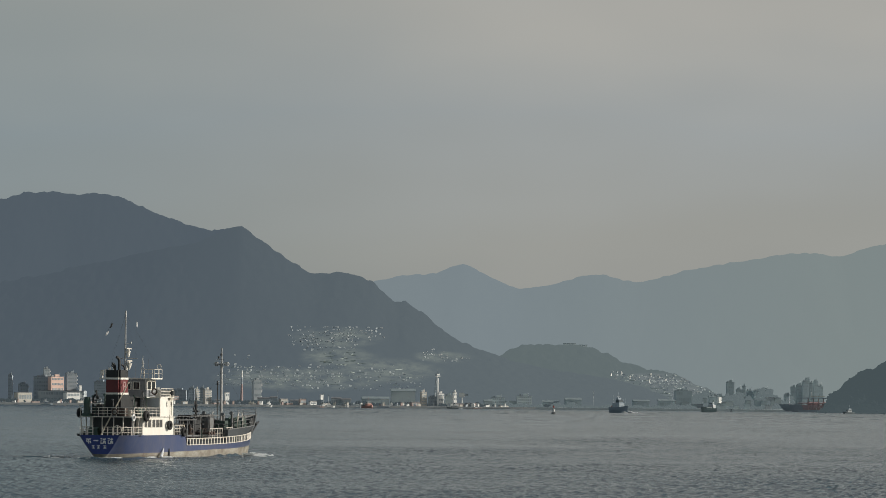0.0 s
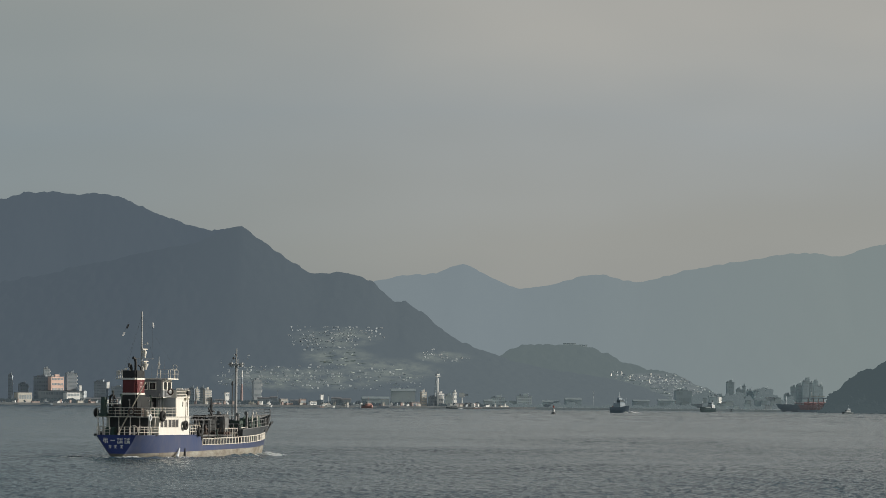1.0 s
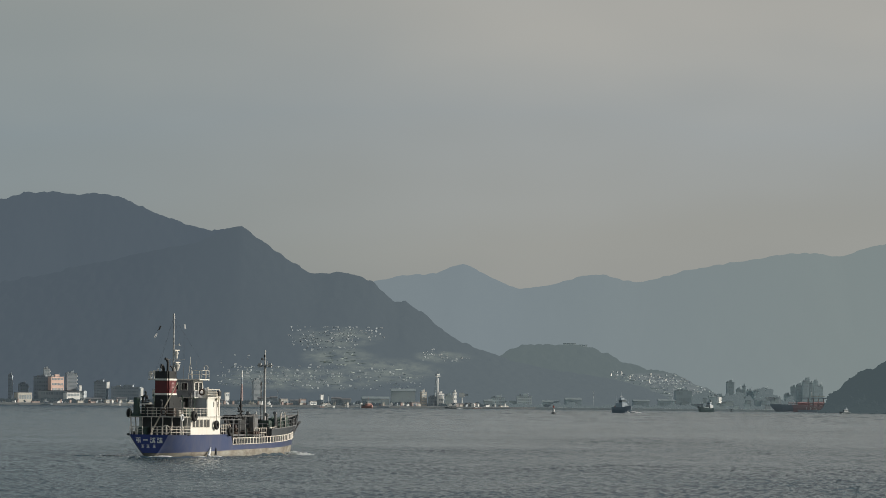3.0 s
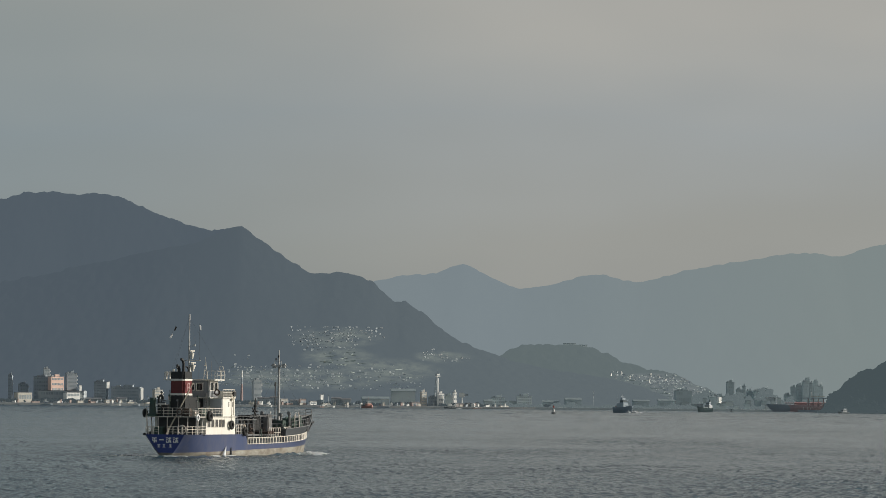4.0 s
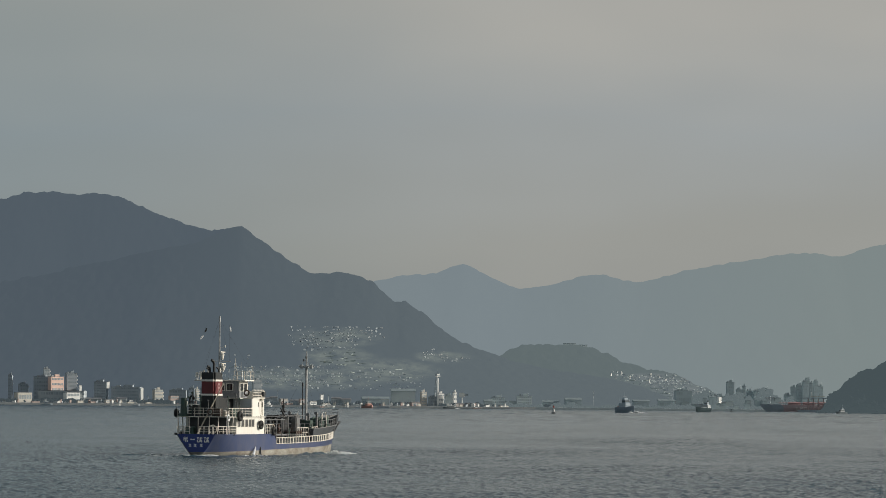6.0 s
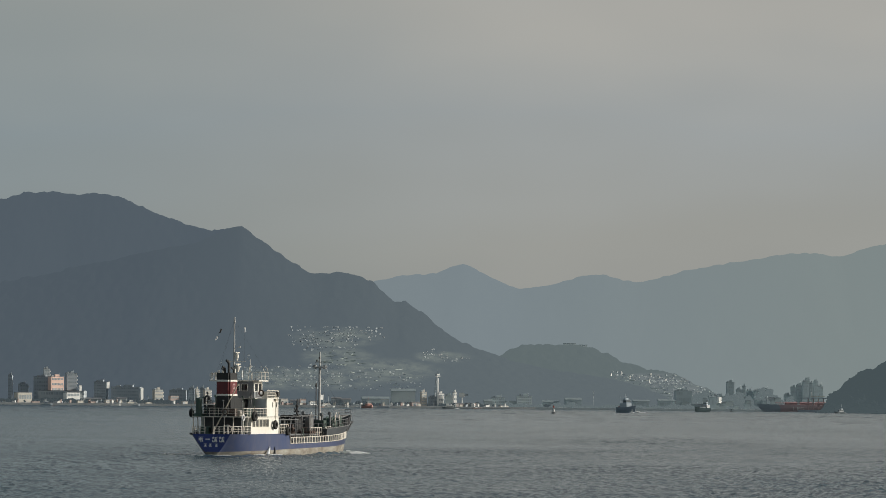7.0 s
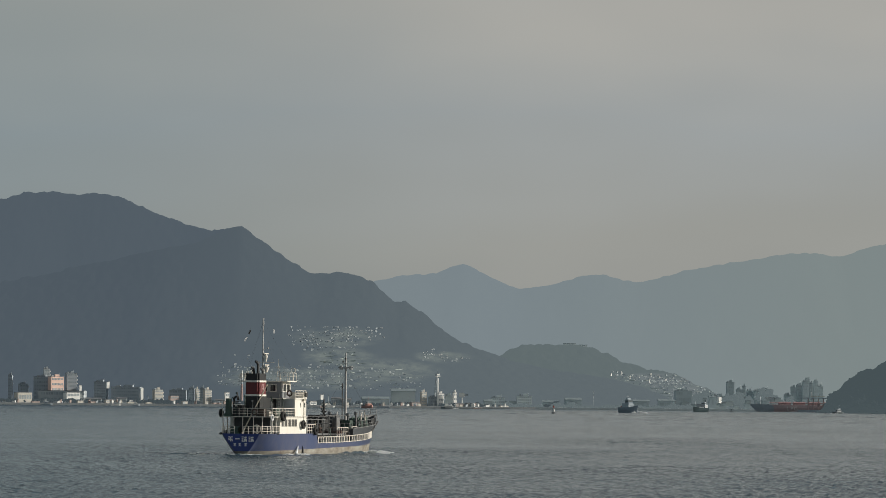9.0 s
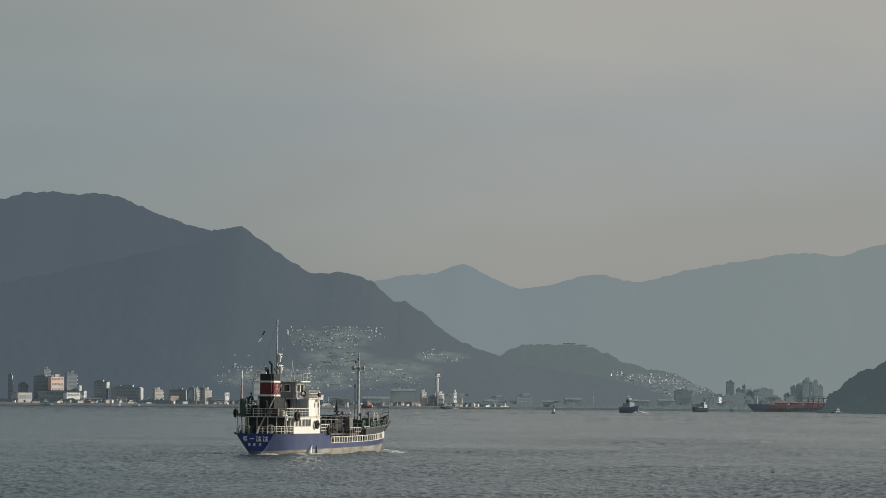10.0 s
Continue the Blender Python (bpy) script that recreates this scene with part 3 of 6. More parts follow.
part("stem_fender", bm, DARK, ship, "black stem fender at the bow")
for i in (9, 11, 13):
    p0 = fore_point(i, 0.72, 1)
    rodded("fairlead", ship, PIPE, p0, p0 + Vector((-0.12, 0.25, 0.95)), 0.06)
for side in (1, -1):
    railing(ship, [fore_point(i, 1, side) - Vector((0.05 * side, 0, 0.05)) for i in range(2, 12, 2)], 1.0, 2, 1.3, PIPE)
railing(ship, [fore_point(i, 1, 1) - Vector((0.08, 0, 0.05)) for i in (13, 14, 15)] + [fore_point(i, 1, -1) + Vector((0.08, 0, -0.05)) for i in (15, 14, 13)], 0.85, 2, 1.0, PIPE)

# ---- forecastle gear ----
bm = bmesh.new()
rod(bm, (-1.5, 41.0, 4.4), (1.5, 41.0, 4.4), 0.42, sides=14)
for x in (-1.5, -0.5, 0.5, 1.5):
    rod(bm, (x - 0.06, 41.0, 4.4), (x + 0.06, 41.0, 4.4), 0.62, sides=16)
box(bm, -1.7, 1.7, 40.5, 41.5, 3.6, 4.0)
part("windlass", bm, GREEN, ship, "dark green anchor windlass", bevel=0.01)
bm = bmesh.new()
box(bm, 0.4, 1.8, 38.2, 39.3, 2.9, 4.5)
rod(bm, (1.1, 38.7, 4.5), (1.1, 38.7, 4.9), 0.2)
rod(bm, (0.5, 38.1, 3.9), (1.7, 38.1, 3.9), 0.32, sides=12)
part("hydraulic_unit", bm, GREEN, ship, "dark green hydraulic unit", bevel=0.03)
for x, y, h in ((2.0, 36.0, 5.4), (-2.0, 36.0, 5.4), (1.2, 35.0, 5.2)):
    bm = bmesh.new()
    rod(bm, (x, y, 3.4), (x, y, h), 0.16, sides=10)
    rod(bm, (x, y, h), (x, y - 0.35, h + 0.12), 0.24, sides=10)
    part("mushroom_vent", bm, PIPE, ship)
for x, y, lean in ((2.1, 37.6, 0.5), (1.7, 40.2, -0.4), (-2.0, 38.4, 0.4)):
    bm = bmesh.new()
    rod(bm, (x, y, 3.0), (x, y, 5.0), 0.07, sides=7)
    rod(bm, (x, y, 5.0), (x, y + lean, 5.65), 0.07, 0.05, 7)
    rod(bm, (x, y, 4.2), (x, y + 0.6 * lean, 5.0), 0.035, sides=6)
    part("davit", bm, RAIL, ship, "small pale davit on the forecastle")
for x, y in ((1.4, 42.4), (-1.2, 42.2), (-1.6, 39.4)):
    bm = bmesh.new()
    rod(bm, (x - 0.55, y, 4.3), (x + 0.55, y, 4.3), 0.30, sides=12)
    for s in (-0.55, 0.55):
        rod(bm, (x + s - 0.04, y, 4.3), (x + s + 0.04, y, 4.3), 0.50, sides=14)
        box(bm, x + s - 0.06, x + s + 0.06, y - 0.3, y + 0.3, 3.0, 4.3)
    part("mooring_winch", bm, DARK, ship, "dark mooring winch drum")
for x in (1.9, -1.9):
    for y in (42.6, 43.2):
        rodded("bollard", ship, DARK, (x, y, 3.8), (x, y, 4.8), 0.16, sides=10)
boxed("rope_locker", ship, GREEN, 0.6, 2.0, 33.7, 34.8, 3.0, 4.5, bevel=0.05)
boxed("paint_store", ship, GREY, -2.6, -0.4, 33.6, 35.6, 3.0, 5.3, bevel=0.05)

# ---- foremast ----
bm = bmesh.new()
rod(bm, (0, 36.9, 3.2), (0, 36.9, 12.2), 0.20, 0.16, 12)
rod(bm, (0, 36.9, 12.2), (0, 36.9, 14.1), 0.12, 0.09, 10)
foremast = part("foremast", bm, MAST, ship, "tall pale grey foremast")
bm = bmesh.new()
rod(bm, (-1.15, 36.9, 12.0), (1.15, 36.9, 12.0), 0.07)
box(bm, -0.5, 0.5, 36.4, 37.4, 11.82, 11.92)
for s in (-1, 1):
    box(bm, 0.75 * s - 0.2, 0.75 * s + 0.2, 36.75, 37.05, 11.7, 12.25)
    rod(bm, (0.5 * s, 36.5, 11.92), (0.5 * s, 36.5, 12.6), 0.03, sides=6)
rod(bm, (-0.5, 36.5, 12.6), (0.5, 36.5, 12.6), 0.03, sides=6)
part("crosstree", bm, MAST, foremast)
bm = bmesh.new()
rod(bm, (0.0, 36.75, 13.1), (0.0, 36.75, 13.4), 0.12)
part("masthead_lamp", bm, DARK, foremast)
bm = bmesh.new()
rod(bm, (-0.3, 36.6, 12.7), (-0.3, 36.6, 13.0), 0.12)
rod(bm, (-0.3, 36.6, 12.8), (0, 36.9, 12.8), 0.03)
part("masthead_lamp", bm, DARK, foremast)
bm = bmesh.new()
rod(bm, (-0.1, 35.9, 3.2), (-0.1, 35.9, 9.4), 0.075)
rod(bm, (-0.1, 35.9, 9.2), (-0.1, 35.9, 9.75), 0.16, 0.08)
part("derrick_post", bm, DARK, ship, "slim dark derrick post")
bm = bmesh.new()
for x, y in ((2.9, 34.0), (-2.9, 34.0), (0, 47.8), (1.2, 30.5)):
    rod(bm, (0, 36.9, 11.4), (x, y, 4.2), 0.008, sides=5)
part("stay_wire", bm, DARK, ship)

# ---- cargo deck ----
boxed("tank_trunk", ship, GREY, -2.75, 2.75, 18.6, 31.4, 1.25, 2.25, "grey raised cargo tank trunk", bevel=0.06)
for i, u in enumerate((20.2, 23.2, 26.2, 29.6)):
    for x in (-1.6, 1.6):
        bm = bmesh.new()
        rod(bm, (x, u, 2.25), (x, u, 2.85), 0.55, sides=16)
        rod(bm, (x, u, 2.85), (x, u, 2.95), 0.62, sides=16)
        rod(bm, (x - 0.4, u, 2.95), (x + 0.4, u, 3.05), 0.05)
        part("tank_hatch", bm, RUST if i % 2 else DARK, ship)
for x, z, r in ((2.35, 2.55, 0.14), (1.0, 2.75, 0.17), (0.55, 2.75, 0.17), (-1.0, 2.75, 0.15), (-2.35, 2.55, 0.14)):
    rodded("cargo_pipe", ship, PIPE, (x, 18.8, z), (x, 33.0, z), r, sides=10)
for u in (25.8, 26.6, 27.4):
    bm = bmesh.new()
    rod(bm, (-3.3, u, 2.9), (3.3, u, 2.9), 0.15, sides=10)
    for x in (-3.3, 3.3):
        rod(bm, (x - 0.05, u, 2.9), (x + 0.05, u, 2.9), 0.27, sides=12)
    for x in (-2.0, 2.0):
        rod(bm, (x, u, 2.9), (x, u, 3.5), 0.06)
        torus(bm, (x, u, 3.5), 0.22, 0.03, "Z", 14, 5)
    part("cargo_manifold", bm, RUST, ship, "rusty cargo manifold with hand wheels")
bm = bmesh.new()
box(bm, -1.2, 0.9, 26.0, 28.6, 2.25, 4.75)
box(bm, -1.3, 1.0, 25.9, 28.7, 4.75, 4.85)
part("pump_room", bm, DARK, ship, "dark pump room casing", bevel=0.03)
bm = bmesh.new()
box(bm, 1.15, 1.95, 29.0, 30.2, 2.2, 4.9)
rod(bm, (1.55, 29.6, 4.9), (1.55, 29.6, 5.4), 0.2)
part("deck_locker", bm, PIPE, ship, bevel=0.03)
bm = bmesh.new()
rod(bm, (0, 28.9, 2.2), (0, 28.9, 6.3), 0.20, 0.16, 12)
rod(bm, (0, 28.9, 6.3), (0, 28.9, 6.6), 0.26, 0.24, 10)
rod(bm, (0, 28.9, 6.6), (0, 28.9, 7.5), 0.13, 0.08, 10)
for s in (-0.45, 0.45):
    rod(bm, (s, 28.9, 2.2), (0, 28.9, 5.0), 0.06, sides=6)
box(bm, -0.4, 0.4, 28.65, 29.15, 5.6, 5.8)
rod(bm, (0.5, 28.6, 4.8), (0.1, 27.7, 6.2), 0.10)
crane = part("hose_crane", bm, DARK, ship, "black hose-handling crane post")
bm = bmesh.new()
rod(bm, (0, 28.9, 5.2), (-0.4, 23.5, 4.7), 0.13, 0.10)
rod(bm, (0, 28.9, 6.9), (-0.4, 23.5, 4.8), 0.02, sides=5)
part("crane_boom", bm, DARK, crane)
bm = bmesh.new()
for k in range(9):
    a = k * 0.7
    rod(bm, (-0.4 + 0.25 * math.sin(3 * a), 23.8 + k * 0.38, 4.85 + 0.28 * abs(math.sin(a))), (0.2 + 0.25 * math.sin(3 * a + 1), 24.1 + k * 0.38, 4.85 + 0.28 * abs(math.sin(a + 0.7))), 0.14)
part("cargo_hose", bm, RUBBER, ship, "bundled black cargo hose")
# catwalk from the deckhouse to the forecastle
bm = bmesh.new()
box(bm, -0.5, 0.5, 14.0, 33.6, 3.98, 4.05)
for y in np.arange(15.0, 33.6, 2.3):
    rod(bm, (-0.45, y, 2.2), (-0.45, y, 4.0), 0.05)
    rod(bm, (0.45, y, 2.2), (0.45, y, 4.0), 0.05)
part("catwalk", bm, PIPE, ship, "grey raised catwalk over the tanks")
railing(ship, [(0.48, 14.1, 4.05), (0.48, 33.5, 4.05)], 1.0, 2, 1.9, PIPE)
railing(ship, [(-0.48, 14.1, 4.05), (-0.48, 33.5, 4.05)], 1.0, 2, 1.9, PIPE)
railing(ship, [(2.72, 27.3, 2.25), (2.72, 31.3, 2.25)], 1.25, 2, 0.75, RAIL, 0.04, 0.05)
railing(ship, [(2.85, 31.9, 2.5), (2.9, 34.2, 2.6)], 1.05, 2, 0.75, RAIL, 0.04, 0.05)
bm = bmesh.new()
for x in (2.5, 2.95):
    rod(bm, (x, 30.9, 2.2), (x, 32.2, 4.1), 0.05)
for k in range(6):
    rod(bm, (2.5, 31.0 + 0.2 * k, 2.35 + 0.3 * k), (2.95, 31.0 + 0.2 * k, 2.35 + 0.3 * k), 0.03)
part("forecastle_ladder", bm, DARK, ship)
for y in (19.0, 21.2, 23.4, 25.2, 27.8):
    bm = bmesh.new()
    rod(bm, (2.3, y, 2.2), (2.3, y, 4.6 if y < 24 else 5.2), 0.07)
    rod(bm, (2.3, y, 4.5 if y < 24 else 5.1), (2.0, y + 0.2, 4.75 if y < 24 else 5.3), 0.11)
    part("vent_post", bm, PIPE, ship)
bm = bmesh.new()
rod(bm, (2.3, 15.0, 4.6), (2.3, 24.0, 4.6), 0.06)
rod(bm, (2.3, 24.0, 5.2), (2.3, 31.0, 5.2), 0.05)
part("vent_line", bm, PIPE, ship)

# valves, small pipes and drums among the cargo lines
gear = random.Random(5)
for i in range(46):
    x, y = gear.uniform(-2.5, 2.6), gear.uniform(18.8, 33.0)
    z = 2.25 if y < 31 else 1.9
    mat = gear.choice((DARK, PIPE, RUST, GREEN, DARK))
    bm = bmesh.new()
    if i % 3 == 0:
        h = gear.uniform(0.6, 1.9)
        rod(bm, (x, y, z), (x, y, z + h), 0.07, sides=7)
        torus(bm, (x, y, z + h), 0.2, 0.035, "Z", 12, 5)
        part("valve", bm, mat, ship)
    elif i % 3 == 1:
        h, l = gear.uniform(0.5, 1.4), gear.uniform(0.6, 1.8)
        rod(bm, (x, y, z), (x, y, z + h), 0.09, sides=7)
        rod(bm, (x, y, z + h), (x * 0.8, y + l, z + h), 0.09, sides=7)
        rod(bm, (x * 0.8, y + l, z + h), (x * 0.8, y + l, z), 0.09, sides=7)
        part("pipe_loop", bm, mat, ship)
    else:
        h = gear.uniform(0.5, 1.1)
        rod(bm, (x, y, z), (x, y, z + h), gear.uniform(0.18, 0.34), sides=10)
        part("drum", bm, mat, ship)
for y in (20.5, 22.4, 24.6, 30.4, 32.2):
    bm = bmesh.new()
    for s in (-1, 1):
        rod(bm, (2.55 * s, y, 2.2), (2.55 * s, y, 4.05), 0.055, sides=6)
    rod(bm, (-2.55, y, 4.05), (2.55, y, 4.05), 0.055, sides=6)
    part("pipe_rack", bm, PIPE, ship)

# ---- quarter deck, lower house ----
# deck grey on this wall: shade under the boat deck is in its colour
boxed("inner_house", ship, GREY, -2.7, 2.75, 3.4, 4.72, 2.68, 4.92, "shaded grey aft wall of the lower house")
bm = bmesh.new()
box(bm, -3.66, 3.66, 4.7, 13.9, 2.68, 4.94)
lower_house = part("lower_house", bm, WHITE, ship, "cream lower deckhouse flush with the ship's side")
for y, w in ((5.5, 0.42), (6.6, 0.5), (7.9, 0.5), (9.0, 0.5), (10.0, 0.5)):
    bm = bmesh.new()
    box(bm, 3.655, 3.68, y - w, y + w, 3.70, 4.66)
    part("window", bm, DIM_PANE, lower_house, "dark deckhouse window opening")
    bm = bmesh.new()
    for s in (-1, 1):
        box(bm, 3.655, 3.72, y + s * w - 0.05, y + s * w + 0.05, 3.66, 4.70)
    box(bm, 3.655, 3.72, y - w, y + w, 3.64, 3.70)
    part("window_frame", bm, WHITE, lower_house)
boxed("boat_deck", ship, WHITE, -3.78, 3.78, 2.0, 14.0, 4.94, 5.04, "white-edged boat deck slab")
boxed("boat_deck_planking", ship, DECK, -3.7, 3.7, 2.1, 13.9, 5.044, 5.06)
for side in (1, -1):
    for y in (2.15, 3.6):
        rodded("stanchion", ship, RAIL, (3.5 * side, y, 2.68), (3.66 * side, y, 4.95), 0.075)
for x in (-2.0, -0.7, 0.9, 2.2):
    rodded("stanchion", ship, RAIL, (x, 2.1, 2.68), (x, 2.1, 4.95), 0.06)
railing(ship, [edge(4.5, 2.70), edge(2.6, 2.70), edge(1.2, 2.70), edge(0.35, 2.70), (2.4, 0.12, 2.70), (0.35, 0.1, 2.70)], 1.02, 3, 0.8, RAIL, 0.035, 0.045)
railing(ship, [(-1.0, 0.1, 2.70), (-2.4, 0.12, 2.70), edge(0.35, 2.70, -1), edge(1.2, 2.70, -1), edge(2.6, 2.70, -1), edge(4.5, 2.70, -1)], 1.02, 3, 0.8, RAIL, 0.035, 0.045)
railing(ship, [edge(14.2, 2.70), edge(17.2, 2.70)], 1.25, 3, 0.75, RAIL, 0.04, 0.05)
railing(ship, [edge(14.2, 2.70, -1), edge(17.2, 2.70, -1)], 1.25, 3, 0.75, RAIL, 0.04, 0.05)
railing(ship, [(3.7, 9.7, 5.05), (3.7, 2.1, 5.05), (-3.7, 2.1, 5.05), (-3.7, 9.7, 5.05)], 1.08, 3, 1.15, RAIL, 0.034, 0.042)
bm = bmesh.new()
torus(bm, (1.3, 2.3, 3.35), 0.55, 0.05, "Y", 20, 6)
rod(bm, (1.3, 2.3, 2.7), (1.3, 2.3, 3.9), 0.06)
part("hose_reel", bm, RAIL, ship)
bm = bmesh.new()
box(bm, -2.4, -1.2, 1.7, 2.6, 2.7, 3.5)
rod(bm, (-2.4, 2.2, 3.3), (-1.2, 2.2, 3.3), 0.4, sides=12)
part("mooring_winch", bm, GREEN, ship, "dark green mooring winch")
for x in (2.7, -2.7):
    for y in (0.7, 1.2):
        rodded("bollard", ship, DARK, (x, y, 2.68), (x, y, 3.15), 0.13, sides=10)

# ---- upper house, wheelhouse ----
bm = bmesh.new()
box(bm, -3.62, 3.62, 9.9, 13.85, 5.06, 7.42)
upper_house = part("upper_house", bm, WHITE, ship, "cream upper deckhouse")
# grey sheet over the cream aft face, coloured for its shade
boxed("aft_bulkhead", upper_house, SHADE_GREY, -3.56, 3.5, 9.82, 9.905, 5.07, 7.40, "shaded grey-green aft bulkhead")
for y in (11.9, 13.2):
    boxed("slot_window", upper_house, GLASS, 3.6, 3.635, y - 0.11, y + 0.11, 6.3, 6.95)
boxed("bridge_deck", ship, WHITE, -3.74, 3.74, 9.78, 13.9, 7.42, 7.52)
boxed("bridge_deck", ship, WHITE, -2.3, 2.3, 8.4, 9.78, 7.42, 7.52)
for side in (1, -1):
    bm = bmesh.new()
    pts = [(9.95, 7.52), (13.85, 7.52), (13.85, 8.45), (13.2, 8.42), (12.6, 7.62), (9.95, 7.58)]
    face = bm.faces.new([bm.verts.new((3.70 * side, y, z)) for y, z in pts])
    bmesh.ops.solidify(bm, geom=[face], thickness=0.09 * side)
    part("wing_bulwark", bm, WHITE, ship, "cream bridge wing bulwark")
    railing(ship, [(3.66 * side, 9.9, 7.52), (3.66 * side, 13.6, 7.52)], 1.05, 3, 0.95, RAIL, 0.04, 0.045)
    bm = bmesh.new()
    rod(bm, (3.85 * side, 12.4, 4.2), (3.85 * side, 12.4, 7.2), 0.025, sides=6)
    rod(bm, (3.85 * side, 12.9, 5.2), (3.85 * side, 12.9, 7.6), 0.04, sides=6)
    box(bm, 3.7 * side, 3.95 * side, 12.3, 13.0, 7.2, 7.45)
    part("fender_line", bm, ROPE, ship)
boxed("front_bulwark", ship, WHITE, -3.7, 3.7, 13.78, 13.87, 7.52, 8.42)
boxed("side_light", ship, DARK, 3.55, 3.9, 13.0, 13.7, 7.75, 8.35, "starboard side light box")
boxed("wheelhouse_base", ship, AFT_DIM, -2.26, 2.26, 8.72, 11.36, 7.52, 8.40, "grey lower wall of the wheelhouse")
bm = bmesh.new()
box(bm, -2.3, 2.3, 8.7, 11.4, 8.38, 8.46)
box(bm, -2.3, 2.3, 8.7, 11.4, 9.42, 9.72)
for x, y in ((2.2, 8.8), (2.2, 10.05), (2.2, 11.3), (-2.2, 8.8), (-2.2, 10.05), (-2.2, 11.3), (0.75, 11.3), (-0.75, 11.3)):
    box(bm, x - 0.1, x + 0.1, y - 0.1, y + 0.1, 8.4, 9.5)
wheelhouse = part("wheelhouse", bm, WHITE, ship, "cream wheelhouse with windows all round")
# wheelhouse aft face: shade painted in with a dim grey sheet
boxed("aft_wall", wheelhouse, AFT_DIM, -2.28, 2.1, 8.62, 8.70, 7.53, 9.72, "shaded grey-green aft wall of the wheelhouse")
for x in (-1.5, -0.3, 0.9):
    boxed("aft_window", wheelhouse, GLASS, x - 0.4, x + 0.4, 8.595, 8.63, 8.5, 9.35)
    bm = bmesh.new()
    for s in (-0.45, 0.45):
        box(bm, x + s - 0.06, x + s + 0.06, 8.56, 8.63, 8.42, 9.43)
    box(bm, x - 0.39, x + 0.39, 8.56, 8.63, 9.35, 9.43)
    box(bm, x - 0.39, x + 0.39, 8.56, 8.63, 8.42, 8.50)
    part("window_frame", bm, WHITE, wheelhouse, "white frame of an aft window")
boxed("console", wheelhouse, DARK, -1.8, 1.8, 10.6, 11.0, 7.6, 8.6)
for x0, x1, y0, y1 in ((2.17, 2.19, 8.9, 9.95), (2.17, 2.19, 10.15, 11.2), (-2.19, -2.17, 8.9, 9.95), (-2.19, -2.17, 10.15, 11.2)):
    boxed("pane", wheelhouse, GLASS, x0, x1, y0, y1, 8.45, 9.42)
for x in (-1.45, 0.0, 1.45):
    boxed("pane", wheelhouse, GLASS, x - 0.6, x + 0.6, 11.28, 11.3, 8.45, 9.42)
bm = bmesh.new()
box(bm, -4.25, 3.1, 8.45, 11.7, 9.74, 9.90)
wroof = part("wheelhouse_roof", bm, WHITE, ship, "white overhanging wheelhouse roof", bevel=0.03)
railing(ship, [(1.7, 9.3, 9.94), (3.05, 9.3, 9.94), (3.05, 11.6, 9.94), (1.7, 11.6, 9.94)], 1.05, 2, 1.0, RAIL, 0.026, 0.032)
bm = bmesh.new()
torus(bm, (2.7, 11.4, 11.35), 0.30, 0.035, "Y", 18, 5)
rod(bm, (2.7, 11.4, 9.94), (2.7, 11.4, 11.05), 0.045)
part("direction_finder_loop", bm, RAIL, ship)
bm = bmesh.new()
for s in (-0.28, 0.28):
    rod(bm, (1.0 + s, 10.2, 9.94), (1.0, 10.2, 12.2), 0.035)
rod(bm, (1.0, 10.2, 12.0), (1.0, 10.2, 12.8), 0.05, 0.03)
for z in (10.5, 11.1, 11.7):
    rod(bm, (0.8, 10.2, z), (1.2, 10.2, z), 0.03)
part("antenna_frame", bm, RAIL, ship)
for x, y, h in ((-3.95, 8.7, 0.95), (-3.45, 8.75, 1.05), (-3.0, 8.8, 1.25), (-2.4, 8.9, 1.3), (-3.8, 10.2, 0.8), (-1.2, 10.0, 1.5)):
    bm = bmesh.new()
    rod(bm, (x, y, 9.89), (x, y, 9.94 + h * 0.6), 0.07)
    rod(bm, (x, y, 9.94 + h * 0.35), (x, y, 9.94 + h), 0.20, 0.15, 10)
    part("antenna_dome", bm, WHITE, ship, "white antenna dome on a short post")
railing(ship, [(-2.0, 8.55, 9.94), (-4.15, 8.55, 9.94), (-4.15, 11.6, 9.94)], 0.85, 1, 1.0, RAIL, 0.022, 0.026)
for x, y, z, r in ((1.6, 9.2, 11.2, 0.03), (2.1, 9.6, 12.3, 0.018), (0.4, 9.4, 11.6, 0.02), (-2.2, 11.0, 12.6, 0.018)):
    rodded("whip_antenna", ship, PIPE, (x, y, 9.89), (x, y, z), r)

# ---- mainmast with radars ----
bm = bmesh.new()
rod(bm, (0.05, 7.0, 5.0), (0.05, 7.0, 11.2), 0.22, 0.18, 12)
rod(bm, (0.05, 7.0, 11.2), (0.05, 7.0, 18.2), 0.12, 0.085, 10)
rod(bm, (0.05, 7.0, 17.6), (0.05, 7.0, 18.35), 0.15, 0.10, 8)
mainmast = part("mainmast", bm, MAST, ship, "tall slender pale mainmast")
for z0, w in ((12.50, 0.30), (10.95, 0.42)):
    bm = bmesh.new()
    rod(bm, (0.17 + w, 7, z0), (0.17 + w, 7, z0 + 0.80), 0.12, w, 12)
    box(bm, 0.05, 0.2 + w, 6.9, 7.1, z0 + 0.55, z0 + 0.70)
    part("radar_bracket", bm, WHITE, mainmast, "white tapered radar pedestal")
    bm = bmesh.new()
    rod(bm, (0.17 + w, 7, z0 + 0.80), (0.17 + w, 7, z0 + 1.02), 0.16, sides=10)
    box(bm, 0.17 + w - 0.12, 0.17 + w + 0.12, 6.3, 7.7, z0 + 1.0, z0 + 1.14)
    part("radar_scanner", bm, RAIL, mainmast)
bm = bmesh.new()
